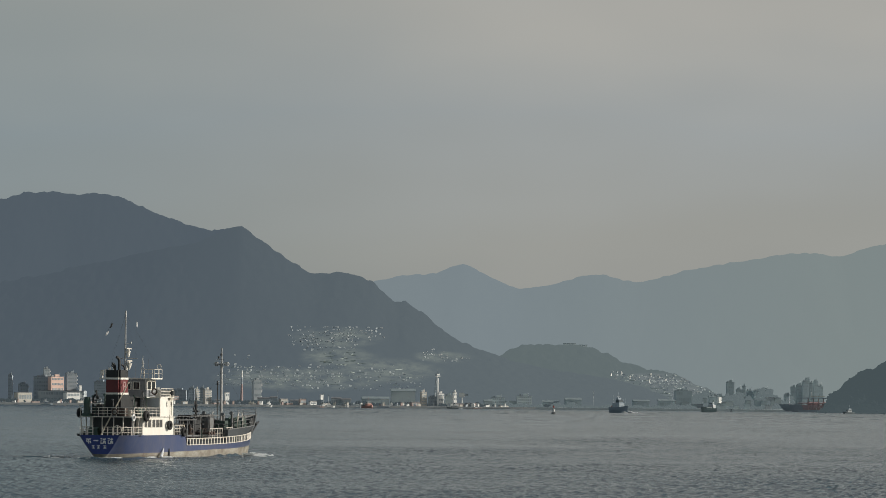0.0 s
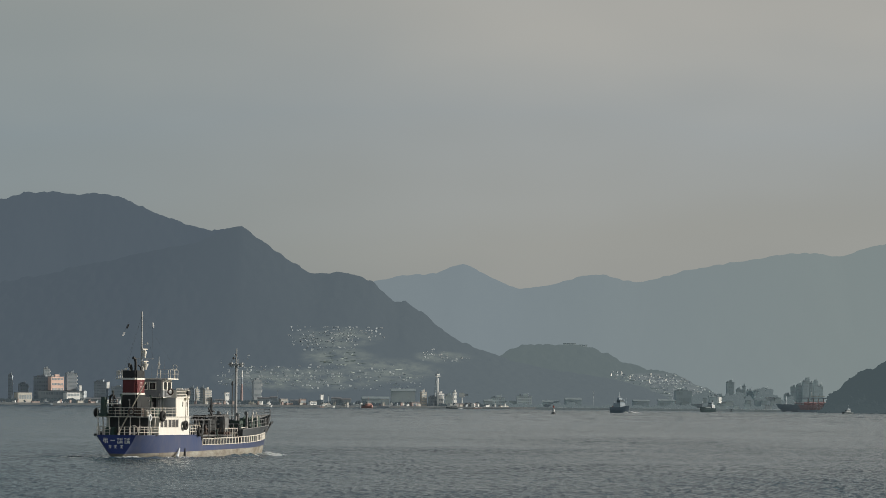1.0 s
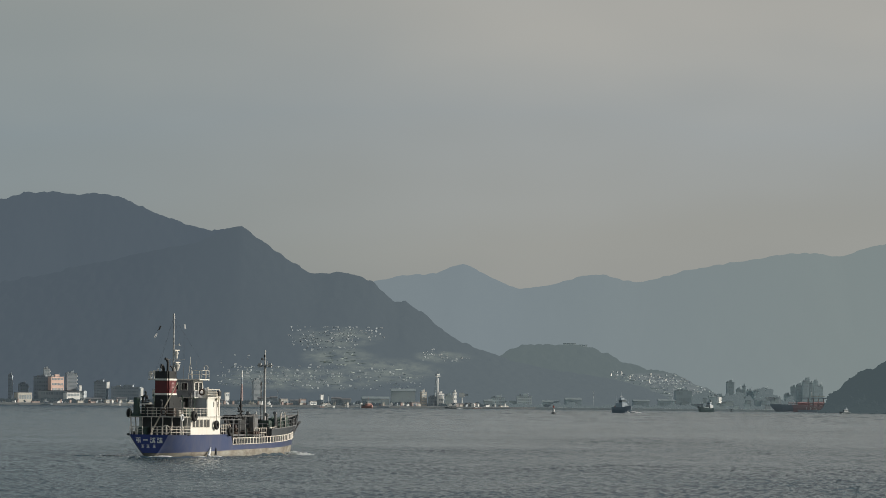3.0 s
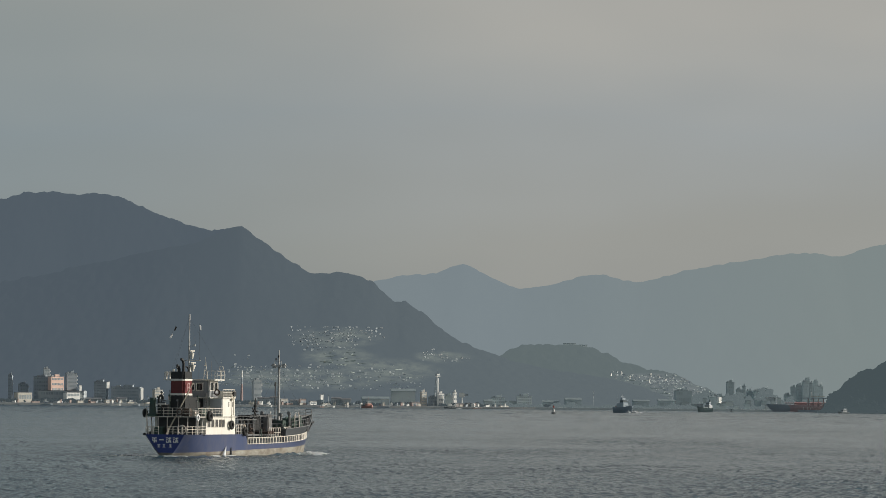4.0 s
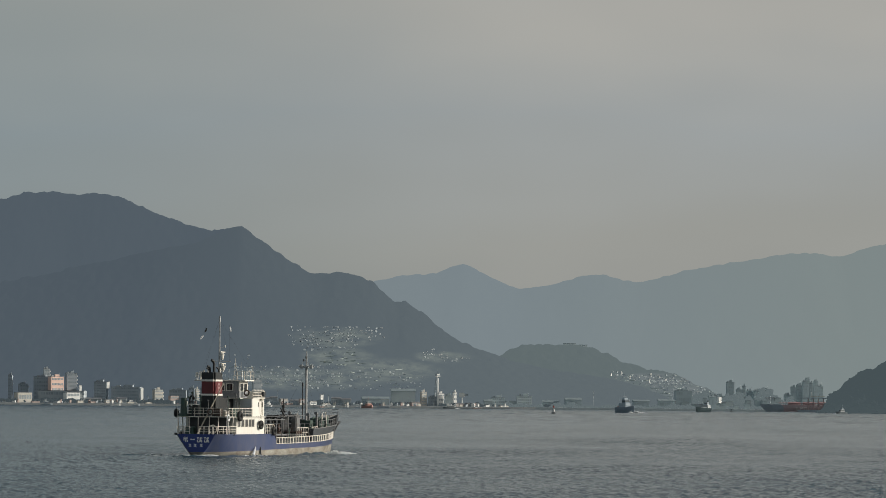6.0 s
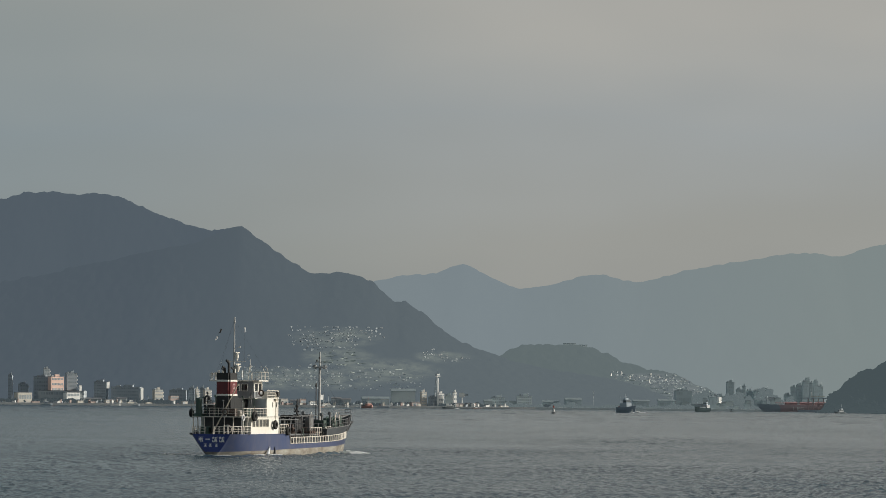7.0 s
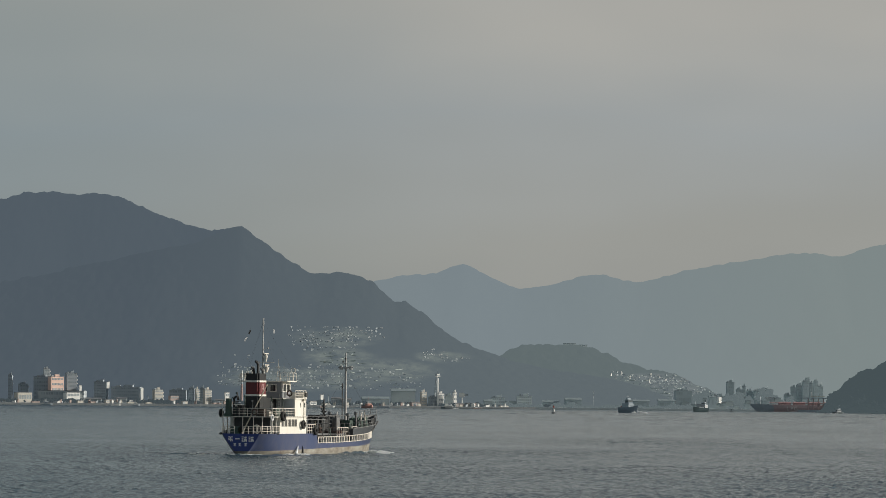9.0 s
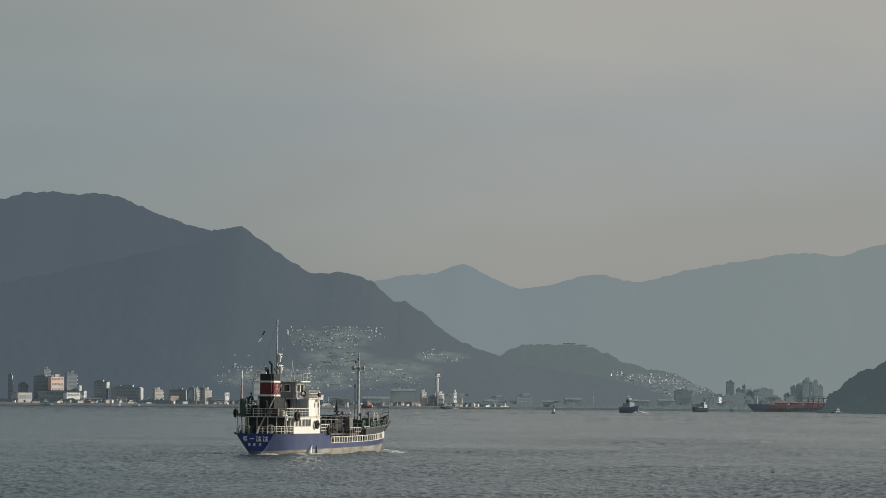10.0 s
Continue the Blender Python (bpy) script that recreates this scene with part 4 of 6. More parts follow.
rod(bm, (-0.8, 7.0, 12.35), (1.7, 7.0, 12.35), 0.035)
part("yard", bm, RAIL, mainmast)
bm = bmesh.new()
rod(bm, (0.85, 7.0, 14.3), (0.05, 7.0, 14.1), 0.03)
rod(bm, (0.85, 7.0, 14.2), (0.85, 7.0, 14.45), 0.09)
part("lamp_bracket", bm, RAIL, mainmast)
bm = bmesh.new()
for p in ((1.55, 7.2, 12.4), (-2.9, 8.6, 10.9), (2.9, 11.4, 10.9), (-3.2, 8.6, 10.9)):
    rod(bm, (0.05, 7.0, 17.9), p, 0.006, sides=5)
part("halyard", bm, DARK, mainmast)
FLAG_WHITE = material("white_bunting", (0.88, 0.88, 0.86), 0.9, scale=3.0)


def flag(x, z, w, h, mat, slant):
    bm = bmesh.new()
    grid = [[bm.verts.new((x + slant * r / 4 + w * c / 3, 7.1 + 0.9 * w * c / 3 * (1 + 0.3 * math.sin(r)) + 0.03 * math.sin(2.2 * c + r) + 0.02 * s, z - h * r / 4)) for c in range(4)] for r in range(5) for s in (0,)]
    faces = []
    for a, b in zip(grid, grid[1:]):
        for c in range(3):
            faces.append(bm.faces.new((a[c], a[c + 1], b[c + 1], b[c])))
    bmesh.ops.solidify(bm, geom=faces, thickness=0.02)
    part("flag", bm, mat, mainmast, smooth=True)


flag(1.42, 16.95, 0.14, 0.66, FLAG_WHITE, 0.12)
flag(-2.55, 15.74, 0.17, 0.50, FLAG_WHITE, -0.28)
flag(-2.0, 16.75, 0.16, 0.55, DARK, -0.22)
bm = bmesh.new()
rod(bm, (1.45, 7.1, 17.1), (1.5, 7.1, 12.4), 0.010, sides=5)
rod(bm, (-1.9, 7.1, 17.0), (-2.75, 7.1, 15.2), 0.010, sides=5)
part("flag_line", bm, DARK, mainmast)

# ---- funnel ----
funnel = None
for name, z0, z1, grow, mat, label in (("funnel_casing", 5.06, 7.78, 0.12, FUNNEL_BLACK, "sooty black funnel casing"), ("funnel_ring", 7.78, 8.02, 0.05, WHITE, "white ring on the funnel"),
                                       ("funnel_band", 8.02, 9.66, 0.0, FUNNEL_RED, "dark red funnel band"), ("funnel_ring", 9.66, 9.90, 0.05, WHITE, ""),
                                       ("funnel_top", 9.90, 10.85, 0.0, FUNNEL_BLACK, "black funnel top")):
    bm = bmesh.new()
    vs = box(bm, -1.0 - grow, 1.0 + grow, 3.5 - grow, 6.15 + grow, z0, z1)
    upright = [e for e in bm.edges if abs(e.verts[0].co.z - e.verts[1].co.z) > 0.1]
    bmesh.ops.bevel(bm, geom=upright, offset=0.22, segments=4, affect="EDGES")
    part(name, bm, mat, ship, label)
bm = bmesh.new()
for x0, x1, z0, z1 in ((4.45, 4.62, 8.3, 9.35), (5.05, 5.22, 8.3, 9.35), (4.5, 5.2, 9.22, 9.40), (4.55, 5.15, 8.72, 8.88)):
    box(bm, 1.0, 1.02, x0, x1, z0, z1)
part("funnel_mark", bm, FUNNEL_MARK, ship, "faded pale mark on the funnel")


def bent_pipe(name, x, y, z0, z1, r, mat):
    bm = bmesh.new()
    pts = [(x, y, z0), (x, y, z1 - 0.5), (x - 0.03, y - 0.10, z1 - 0.22), (x - 0.10, y - 0.26, z1 - 0.04), (x - 0.18, y - 0.45, z1)]
    for a, b in zip(pts, pts[1:]):
        rod(bm, a, b, r, sides=10)
    part(name, bm, mat, ship)


bent_pipe("exhaust_pipe", 0.38, 4.6, 10.8, 12.45, 0.18, DARK)
bent_pipe("exhaust_pipe", -0.15, 4.5, 10.8, 11.65, 0.15, DARK)
bent_pipe("exhaust_pipe", 0.65, 5.6, 10.8, 11.5, 0.10, DARK)
bent_pipe("exhaust_pipe", -0.55, 5.2, 10.8, 11.4, 0.11, DARK)

# ---- boat deck gear ----
bm = bmesh.new()
rod(bm, (-0.25, 0.85, 2.72), (1.85, 4.3, 9.3), 0.10, 0.07)
rod(bm, (1.80, 4.2, 9.15), (1.86, 4.32, 9.35), 0.13)
part("stores_derrick", bm, ROPE, ship, "slanting pale stores derrick boom")
bm = bmesh.new()
rod(bm, (1.86, 4.3, 9.3), (0.2, 7.0, 12.0), 0.015, sides=5)
rod(bm, (1.5, 3.7, 8.2), (2.4, 2.4, 5.1), 0.015, sides=5)
part("derrick_wire", bm, DARK, ship)
bm = bmesh.new()
rod(bm, (-2.75, 2.0, 5.35), (-2.75, 2.0, 7.45), 0.46, 0.40, 14)
box(bm, -3.25, -2.25, 1.6, 2.4, 5.06, 5.4)
part("vent_cowl", bm, GREEN, ship, "dark green upright ventilator cowl")
bm = bmesh.new()
pts = [(-2.05, 2.3, 5.06), (-2.05, 2.3, 7.3), (-1.95, 2.3, 7.6), (-1.7, 2.3, 7.75), (-1.45, 2.3, 7.6), (-1.4, 2.3, 7.2)]
for a, b in zip(pts, pts[1:]):
    rod(bm, a, b, 0.14, sides=10)
part("gooseneck_vent", bm, DARK, ship)
bm = bmesh.new()
rod(bm, (-1.5, 2.0, 5.06), (-1.5, 2.0, 8.3), 0.07)
rod(bm, (-2.0, 2.0, 6.95), (-0.9, 2.0, 7.1), 0.05)
box(bm, -2.05, -0.95, 1.9, 2.1, 6.75, 6.85)
part("boat_davit", bm, DARK, ship)
boxed("davit_board", ship, RAIL, -1.95, -0.85, 1.85, 1.93, 6.55, 6.70)
for x, y, w, d, h, mat in ((-1.2, 2.6, 0.9, 0.8, 1.5, DARK), (1.9, 2.8, 0.8, 0.9, 1.1, RUST), (0.7, 2.4, 0.5, 0.5, 1.0, PIPE), (2.6, 5.6, 0.9, 1.4, 1.0, GREEN), (-2.7, 6.0, 1.0, 2.2, 1.3, GREEN)):
    boxed("deck_box", ship, mat, x - w / 2, x + w / 2, y - d / 2, y + d / 2, 5.06, 5.06 + h, bevel=0.05)
boxed("engine_casing", ship, FUNNEL_BLACK, -1.7, 0.9, 6.2, 9.8, 5.06, 7.5, "dark engine casing behind the funnel", bevel=0.05)
for x, y, h, r in ((-0.55, 2.5, 2.6, 0.06), (0.35, 3.0, 2.0, 0.05), (2.9, 3.4, 1.9, 0.05), (3.1, 7.0, 2.3, 0.045), (1.6, 6.6, 2.5, 0.05), (-3.2, 4.6, 2.4, 0.05), (-2.2, 3.6, 3.0, 0.06)):
    bm = bmesh.new()
    rod(bm, (x, y, 5.06), (x, y, 5.06 + h), r, sides=7)
    rod(bm, (x, y, 5.06 + h), (x, y - 0.25, 5.06 + h + 0.1), r * 2.0, r * 2.4, 8)
    part("vent_pipe", bm, PIPE if h < 2.2 else GREEN, ship)
bm = bmesh.new()
rod(bm, (2.2, 3.6, 5.5), (2.2, 5.2, 5.5), 0.36, sides=14)
for y in (3.8, 4.4, 5.0):
    rod(bm, (2.2, y - 0.04, 5.5), (2.2, y + 0.04, 5.5), 0.39, sides=14)
box(bm, 1.9, 2.5, 3.7, 5.1, 5.06, 5.2)
part("liferaft_canister", bm, RAIL, ship, "pale liferaft canister on a cradle")
bm = bmesh.new()
torus(bm, (1.05, 2.02, 5.65), 0.36, 0.08, "Y", 20, 8)
part("lifebuoy", bm, RUST, ship, "dull red lifebuoy on the aft rail")
bm = bmesh.new()
torus(bm, (3.86, 1.6, 4.90), 0.36, 0.10, "X", 22, 8)
part("lifebuoy", bm, LETTER, ship, "white lifebuoy on the boat deck edge")
bm = bmesh.new()
torus(bm, (2.85, 9.8, 8.2), 0.34, 0.10, "Y", 22, 8)
part("lifebuoy", bm, RUST, ship, "dull red lifebuoy by the wheelhouse")
bm = bmesh.new()
for s in (0.0, 0.55):
    rod(bm, (2.1 + s * 0.5, 7.9, 5.06), (1.6 + s * 0.5, 8.6, 8.2), 0.04)
for k in range(9):
    f = k / 9
    rod(bm, (2.1 - 0.5 * f, 7.9 + 0.7 * f, 5.2 + 3.0 * f), (2.4 - 0.5 * f, 7.9 + 0.7 * f, 5.2 + 3.0 * f), 0.025, sides=5)
part("bridge_ladder", bm, PIPE, ship)


def tyre(x, y, z, R, r, axis="X"):
    bm = bmesh.new()
    torus(bm, (x, y, z), R, r, axis, 26, 10)
    t = part("tyre_fender", bm, RUBBER, ship, "black rubber tyre fender hung on the side", smooth=True)
    bm = bmesh.new()
    rod(bm, (x, y, z + R), (x - 0.1, y, z + R + 0.9), 0.03, sides=5)
    part("rope", bm, ROPE, t)
    return t


tyre(4.0, 5.05, 5.10, 0.46, 0.24)
tyre(3.98, 12.1, 3.95, 0.42, 0.20)
tyre(4.02, 16.4, 3.10, 0.42, 0.20)
tyre(-3.95, 2.3, 5.45, 0.40, 0.20)
tyre(-3.98, 12.1, 3.95, 0.42, 0.20)
bm = bmesh.new()
rod(bm, (3.45, 3.3, 2.72), (3.75, 3.9, 2.72), 0.22, 0.16, 10)
rod(bm, (-3.35, 0.7, 2.72), (-3.0, 0.3, 2.72), 0.16, 0.14, 10)
part("rope_fairlead", bm, DARK, ship)

# ---- name on the transom: strokes as plain bars ----
def glyph(x, z, size, strokes):
    bm = bmesh.new()
    for a, b, c, d in strokes:
        n = hull_point(0, 2 + (z - 0.36) / 2.36, 1).y
        box(bm, x + (a - 0.52) * size, x + (b - 0.48) * size, n - 0.035, n + 0.05, z + (c - 0.515) * size, z + (d - 0.485) * size)
    part("name_character", bm, LETTER, ship, "white painted character on the stern")


COMPLEX = [(0.05, 0.45, 0.84, 0.96), (0.55, 0.95, 0.84, 0.96), (0.1, 0.9, 0.58, 0.70), (0.1, 0.9, 0.32, 0.44), (0.42, 0.56, 0.0, 0.8), (0.08, 0.2, 0.3, 0.55), (0.78, 0.9, 0.05, 0.35)]
LEFTRIGHT = [(0.0, 0.35, 0.8, 0.92), (0.05, 0.32, 0.55, 0.66), (0.05, 0.15, 0.0, 0.4), (0.05, 0.35, 0.0, 0.12), (0.45, 1.0, 0.68, 0.80), (0.62, 0.74, 0.1, 1.0), (0.45, 0.95, 0.34, 0.46), (0.84, 0.96, 0.0, 0.4), (0.46, 0.56, 0.0, 0.3), (0.86, 0.98, 0.86, 0.98)]
glyph(-1.55, 2.02, 0.72, COMPLEX)
glyph(-0.55, 2.02, 0.66, [(0.02, 0.98, 0.42, 0.60)])
glyph(0.45, 2.02, 0.74, LEFTRIGHT)
glyph(1.45, 2.02, 0.74, LEFTRIGHT)
for x in (-0.95, -0.22, 0.65):
    glyph(x, 1.25, 0.40, [(0.05, 0.95, 0.75, 0.95), (0.1, 0.9, 0.35, 0.5), (0.4, 0.62, 0.0, 0.9), (0.05, 0.95, 0.0, 0.14)])
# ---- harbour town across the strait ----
# muted town palette: distance haze is put into the base colours
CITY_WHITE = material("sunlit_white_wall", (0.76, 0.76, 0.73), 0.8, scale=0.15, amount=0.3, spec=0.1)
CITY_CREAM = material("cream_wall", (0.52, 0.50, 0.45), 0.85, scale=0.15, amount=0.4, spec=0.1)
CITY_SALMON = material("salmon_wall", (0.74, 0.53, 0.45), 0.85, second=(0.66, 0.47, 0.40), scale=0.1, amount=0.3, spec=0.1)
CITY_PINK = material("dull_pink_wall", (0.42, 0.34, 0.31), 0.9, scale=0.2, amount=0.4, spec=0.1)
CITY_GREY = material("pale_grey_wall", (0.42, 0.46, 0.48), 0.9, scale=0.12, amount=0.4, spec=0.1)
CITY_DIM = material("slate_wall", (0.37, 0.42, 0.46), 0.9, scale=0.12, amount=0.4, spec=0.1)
# paler wall, glass and roof copies carry more haze in their colour
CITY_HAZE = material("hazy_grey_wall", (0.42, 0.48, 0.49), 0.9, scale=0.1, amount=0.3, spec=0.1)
CITY_HAZE_FAR = material("far_hazed_wall", (0.42, 0.49, 0.51), 0.95, scale=0.06, amount=0.25, spec=0.05)
CITY_HAZE_PALE = material("palest_hazed_wall", (0.60, 0.67, 0.68), 0.95, scale=0.06, amount=0.25, spec=0.05)
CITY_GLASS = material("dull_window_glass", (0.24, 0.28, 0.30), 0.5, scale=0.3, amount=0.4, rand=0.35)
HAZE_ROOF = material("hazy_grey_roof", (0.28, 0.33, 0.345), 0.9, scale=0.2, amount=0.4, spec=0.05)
HAZE_GLASS = material("hazy_window_glass", (0.34, 0.40, 0.42), 0.6, scale=0.3, amount=0.4, rand=0.3)
CITY_ROOF = material("grey_tiled_roof", (0.17, 0.19, 0.205), 0.9, second=(0.20, 0.19, 0.185), scale=0.3, amount=0.5, rand=0.25, spec=0.1)
SUNNY = ("sunlit_white_wall", "cream_wall", "salmon_wall", "dull_pink_wall")


def block(kind, x, y, width, depth, z, height, wall, floors, bays, label, lit=0):
    """A building with its storeys' window bands, parapet and roof gear. Sunny ones are turned towards the evening sun."""
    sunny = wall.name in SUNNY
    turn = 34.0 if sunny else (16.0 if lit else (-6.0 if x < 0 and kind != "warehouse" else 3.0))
    depth = min(depth, width * (0.45 if sunny else 0.9))
    s, c = abs(math.sin(radians(turn))), math.cos(radians(turn))
    w = max(1.2, (width - depth * s) / c)
    b = thing(kind, pose(x, y, z, 0, 0, turn), label, "building", "harbour town buildings")
    h = w / 2
    boxed("wall", b, wall, -h, h, 0, depth, -0.6, height)
    roofing = HAZE_ROOF if wall in (CITY_HAZE_FAR, CITY_HAZE_PALE, CITY_HAZE) else CITY_ROOF
    boxed("roof", b, roofing, -h - 0.15, h + 0.15, -0.15, depth + 0.15, height, height + 0.3)
    if floors:
        step = height / floors
        count = max(2, bays)
        pitch = w * 0.9 / count
        pane = None
        for k in range(floors):
            for i in range(count):
                if pane is None:
                    pane = boxed("window", b, HAZE_GLASS if wall in (CITY_HAZE_FAR, CITY_HAZE, CITY_HAZE_PALE) else CITY_GLASS, -pitch * 0.38, pitch * 0.38, -0.06, 0.05, 0, step * 0.42)
                    ob = pane
                else:
                    ob = new("window", pane.data)
                    ob.parent = b
                ob.location = (-w * 0.45 + pitch * (i + 0.5), 0, step * (k + 0.36))
        if lit:
            # sunlight on the right-hand wall, put in as white strips per storey
            bm = bmesh.new()
            for k in range(floors):
                box(bm, h, h + 0.9, 0.3, depth - 0.3, step * k + 0.1, step * k + 0.1 + step * 0.42)
            part("balcony_front", bm, CITY_WHITE, b, "white strips for a sunlit side wall")
    if floors > 2:
        boxed("roof_house", b, wall, -h * 0.2, h * 0.45, depth * 0.3, depth * 0.7, height + 0.3, height + 2.4)
        boxed("water_tank", b, CITY_GREY, -h * 0.75, -h * 0.45, depth * 0.35, depth * 0.65, height + 0.3, height + 1.7)
        rodded("roof_mast", b, CITY_GREY, (h * 0.5, depth * 0.5, height + 0.3), (h * 0.5, depth * 0.5, height + 4.0), 0.12, sides=5)
    elif kind == "warehouse":
        bm = bmesh.new()
        e = 0.3
        pts = [(-h - e, -e, height + 0.3), (h + e, -e, height + 0.3), (h + e, depth + e, height + 0.3), (-h - e, depth + e, height + 0.3), (-h - e, depth / 2, height + 0.3 + depth * 0.16), (h + e, depth / 2, height + 0.3 + depth * 0.16)]
        vs = [bm.verts.new(p) for p in pts]
        for q in ((0, 1, 5, 4), (3, 4, 5, 2), (0, 4, 3), (1, 2, 5), (0, 3, 2, 1)):
            bm.faces.new([vs[i] for i in q])
        part("gable_roof", bm, roofing, b)
    if label.endswith("post"):
        rodded("post", b, CITY_DIM, (0, depth / 2, -z + 2.0), (0, depth / 2, 0), 0.3)
    return b


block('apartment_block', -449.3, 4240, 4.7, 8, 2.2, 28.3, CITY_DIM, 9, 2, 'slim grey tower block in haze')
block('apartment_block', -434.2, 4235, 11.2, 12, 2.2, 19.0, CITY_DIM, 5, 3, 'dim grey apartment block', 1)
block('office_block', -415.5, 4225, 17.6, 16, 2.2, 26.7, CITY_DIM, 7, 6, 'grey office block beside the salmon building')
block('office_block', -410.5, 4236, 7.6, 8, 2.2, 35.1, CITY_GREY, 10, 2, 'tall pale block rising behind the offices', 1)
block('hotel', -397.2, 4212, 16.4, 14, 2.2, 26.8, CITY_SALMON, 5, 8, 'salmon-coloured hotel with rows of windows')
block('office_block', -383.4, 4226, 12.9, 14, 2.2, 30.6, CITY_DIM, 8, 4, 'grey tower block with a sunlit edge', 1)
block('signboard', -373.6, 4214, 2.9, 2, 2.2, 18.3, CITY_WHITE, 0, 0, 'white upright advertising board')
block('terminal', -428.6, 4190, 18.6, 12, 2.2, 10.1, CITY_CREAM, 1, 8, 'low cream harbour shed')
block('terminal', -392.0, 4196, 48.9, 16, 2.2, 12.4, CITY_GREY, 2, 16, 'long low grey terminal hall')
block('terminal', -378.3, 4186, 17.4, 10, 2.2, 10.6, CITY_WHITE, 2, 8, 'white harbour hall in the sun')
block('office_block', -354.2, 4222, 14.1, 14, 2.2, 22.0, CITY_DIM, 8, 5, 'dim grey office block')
# sunlit edge of the grey block, put in as a white slab
block('signboard', -345.4, 4220, 3.2, 3, 17.9, 6.4, CITY_WHITE, 0, 0, 'white slab as the sunlit edge of the grey block')
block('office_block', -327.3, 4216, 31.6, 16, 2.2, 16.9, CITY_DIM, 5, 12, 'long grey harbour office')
# white slab added where the long office's end catches the sun
block('signboard', -309.7, 4214, 3.2, 6, 2.2, 16.0, CITY_WHITE, 0, 0, 'white slab as the sunlit end of the long office')
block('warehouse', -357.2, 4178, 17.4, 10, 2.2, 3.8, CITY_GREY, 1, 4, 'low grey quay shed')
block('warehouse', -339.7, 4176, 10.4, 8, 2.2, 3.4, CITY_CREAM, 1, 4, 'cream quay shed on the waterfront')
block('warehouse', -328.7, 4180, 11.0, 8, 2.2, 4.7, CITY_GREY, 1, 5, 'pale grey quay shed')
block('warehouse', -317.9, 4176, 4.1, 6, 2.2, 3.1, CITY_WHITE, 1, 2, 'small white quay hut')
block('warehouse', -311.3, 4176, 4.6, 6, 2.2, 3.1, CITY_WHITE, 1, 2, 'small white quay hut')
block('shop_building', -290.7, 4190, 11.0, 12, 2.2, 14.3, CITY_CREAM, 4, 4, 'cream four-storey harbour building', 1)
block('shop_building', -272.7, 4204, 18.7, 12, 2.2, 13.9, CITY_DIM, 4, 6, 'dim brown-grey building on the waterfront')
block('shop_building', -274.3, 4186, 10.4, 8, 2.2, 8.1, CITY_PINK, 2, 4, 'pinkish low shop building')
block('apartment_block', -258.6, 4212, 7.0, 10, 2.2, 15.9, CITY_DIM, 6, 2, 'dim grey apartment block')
# twin flats: light and shade put into wall colours, cream lit, slate shaded
block('apartment_block', -251.5, 4196, 4.1, 10, 2.2, 15.3, CITY_CREAM, 6, 2, 'cream apartment block with sunlit side strips', 1)
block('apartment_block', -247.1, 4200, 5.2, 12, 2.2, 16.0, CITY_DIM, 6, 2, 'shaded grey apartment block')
block('apartment_block', -240.1, 4190, 8.7, 12, 2.2, 14.8, CITY_CREAM, 6, 4, 'cream apartment block with sunlit side strips', 1)
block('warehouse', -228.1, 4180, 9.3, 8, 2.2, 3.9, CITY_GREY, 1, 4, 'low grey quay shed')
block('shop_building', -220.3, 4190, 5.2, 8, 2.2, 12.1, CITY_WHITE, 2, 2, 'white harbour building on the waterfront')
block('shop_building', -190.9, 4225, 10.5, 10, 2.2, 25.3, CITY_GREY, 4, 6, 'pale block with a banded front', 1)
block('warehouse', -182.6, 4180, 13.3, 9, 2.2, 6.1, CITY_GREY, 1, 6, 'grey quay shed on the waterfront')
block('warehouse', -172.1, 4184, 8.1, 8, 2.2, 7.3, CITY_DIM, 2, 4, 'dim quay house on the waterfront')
block('warehouse', -161.0, 4176, 9.8, 9, 2.2, 5.7, CITY_CREAM, 1, 4, 'cream quay shed on the waterfront')
block('warehouse', -151.1, 4182, 9.3, 8, 2.2, 4.1, CITY_DIM, 1, 4, 'dim low quay shed')
block('warehouse', -141.8, 4174, 7.5, 9, 2.2, 5.9, CITY_PINK, 1, 4, 'brownish pink quay shed')
block('warehouse', -131.0, 4172, 8.1, 8, 2.2, 3.7, CITY_WHITE, 1, 4, 'white quay shed on the waterfront')
block('signboard', -122.4, 4180, 4.1, 2, 8.3, 4.6, CITY_WHITE, 0, 0, 'white signboard on a post')
block('warehouse', -108.2, 4184, 10.4, 10, 2.2, 6.8, CITY_GREY, 1, 5, 'grey gabled boat shed')
block('warehouse', -97.7, 4180, 10.4, 10, 2.2, 5.7, CITY_GREY, 1, 5, 'grey gabled boat shed')
block('warehouse', -68.1, 4214, 29.2, 14, 2.2, 7.0, CITY_HAZE, 2, 8, 'dim long warehouse on the waterfront')
block('warehouse', -39.8, 4240, 25.9, 16, 2.2, 15.2, CITY_HAZE, 0, 0, 'pale hazy shipyard hall')
block('warehouse', -26.0, 4168, 11.0, 8, 2.2, 3.5, CITY_PINK, 1, 5, 'red-brown quay shed on the waterfront')
block('shipyard_building', -17.8, 4182, 7.0, 12, 2.2, 14.6, CITY_CREAM, 5, 3, 'tall beige shipyard building')
block('shipyard_building', -8.7, 4186, 11.0, 12, 2.2, 9.4, CITY_DIM, 3, 5, 'dim shipyard building on the waterfront')
block('shipyard_building', -0.1, 4180, 7.5, 8, 2.2, 13.0, CITY_WHITE, 3, 3, 'white shipyard building on the waterfront')
block('shipyard_building', 7.5, 4190, 7.6, 10, 2.2, 11.4, CITY_HAZE, 3, 3, 'grey shipyard building on the waterfront')
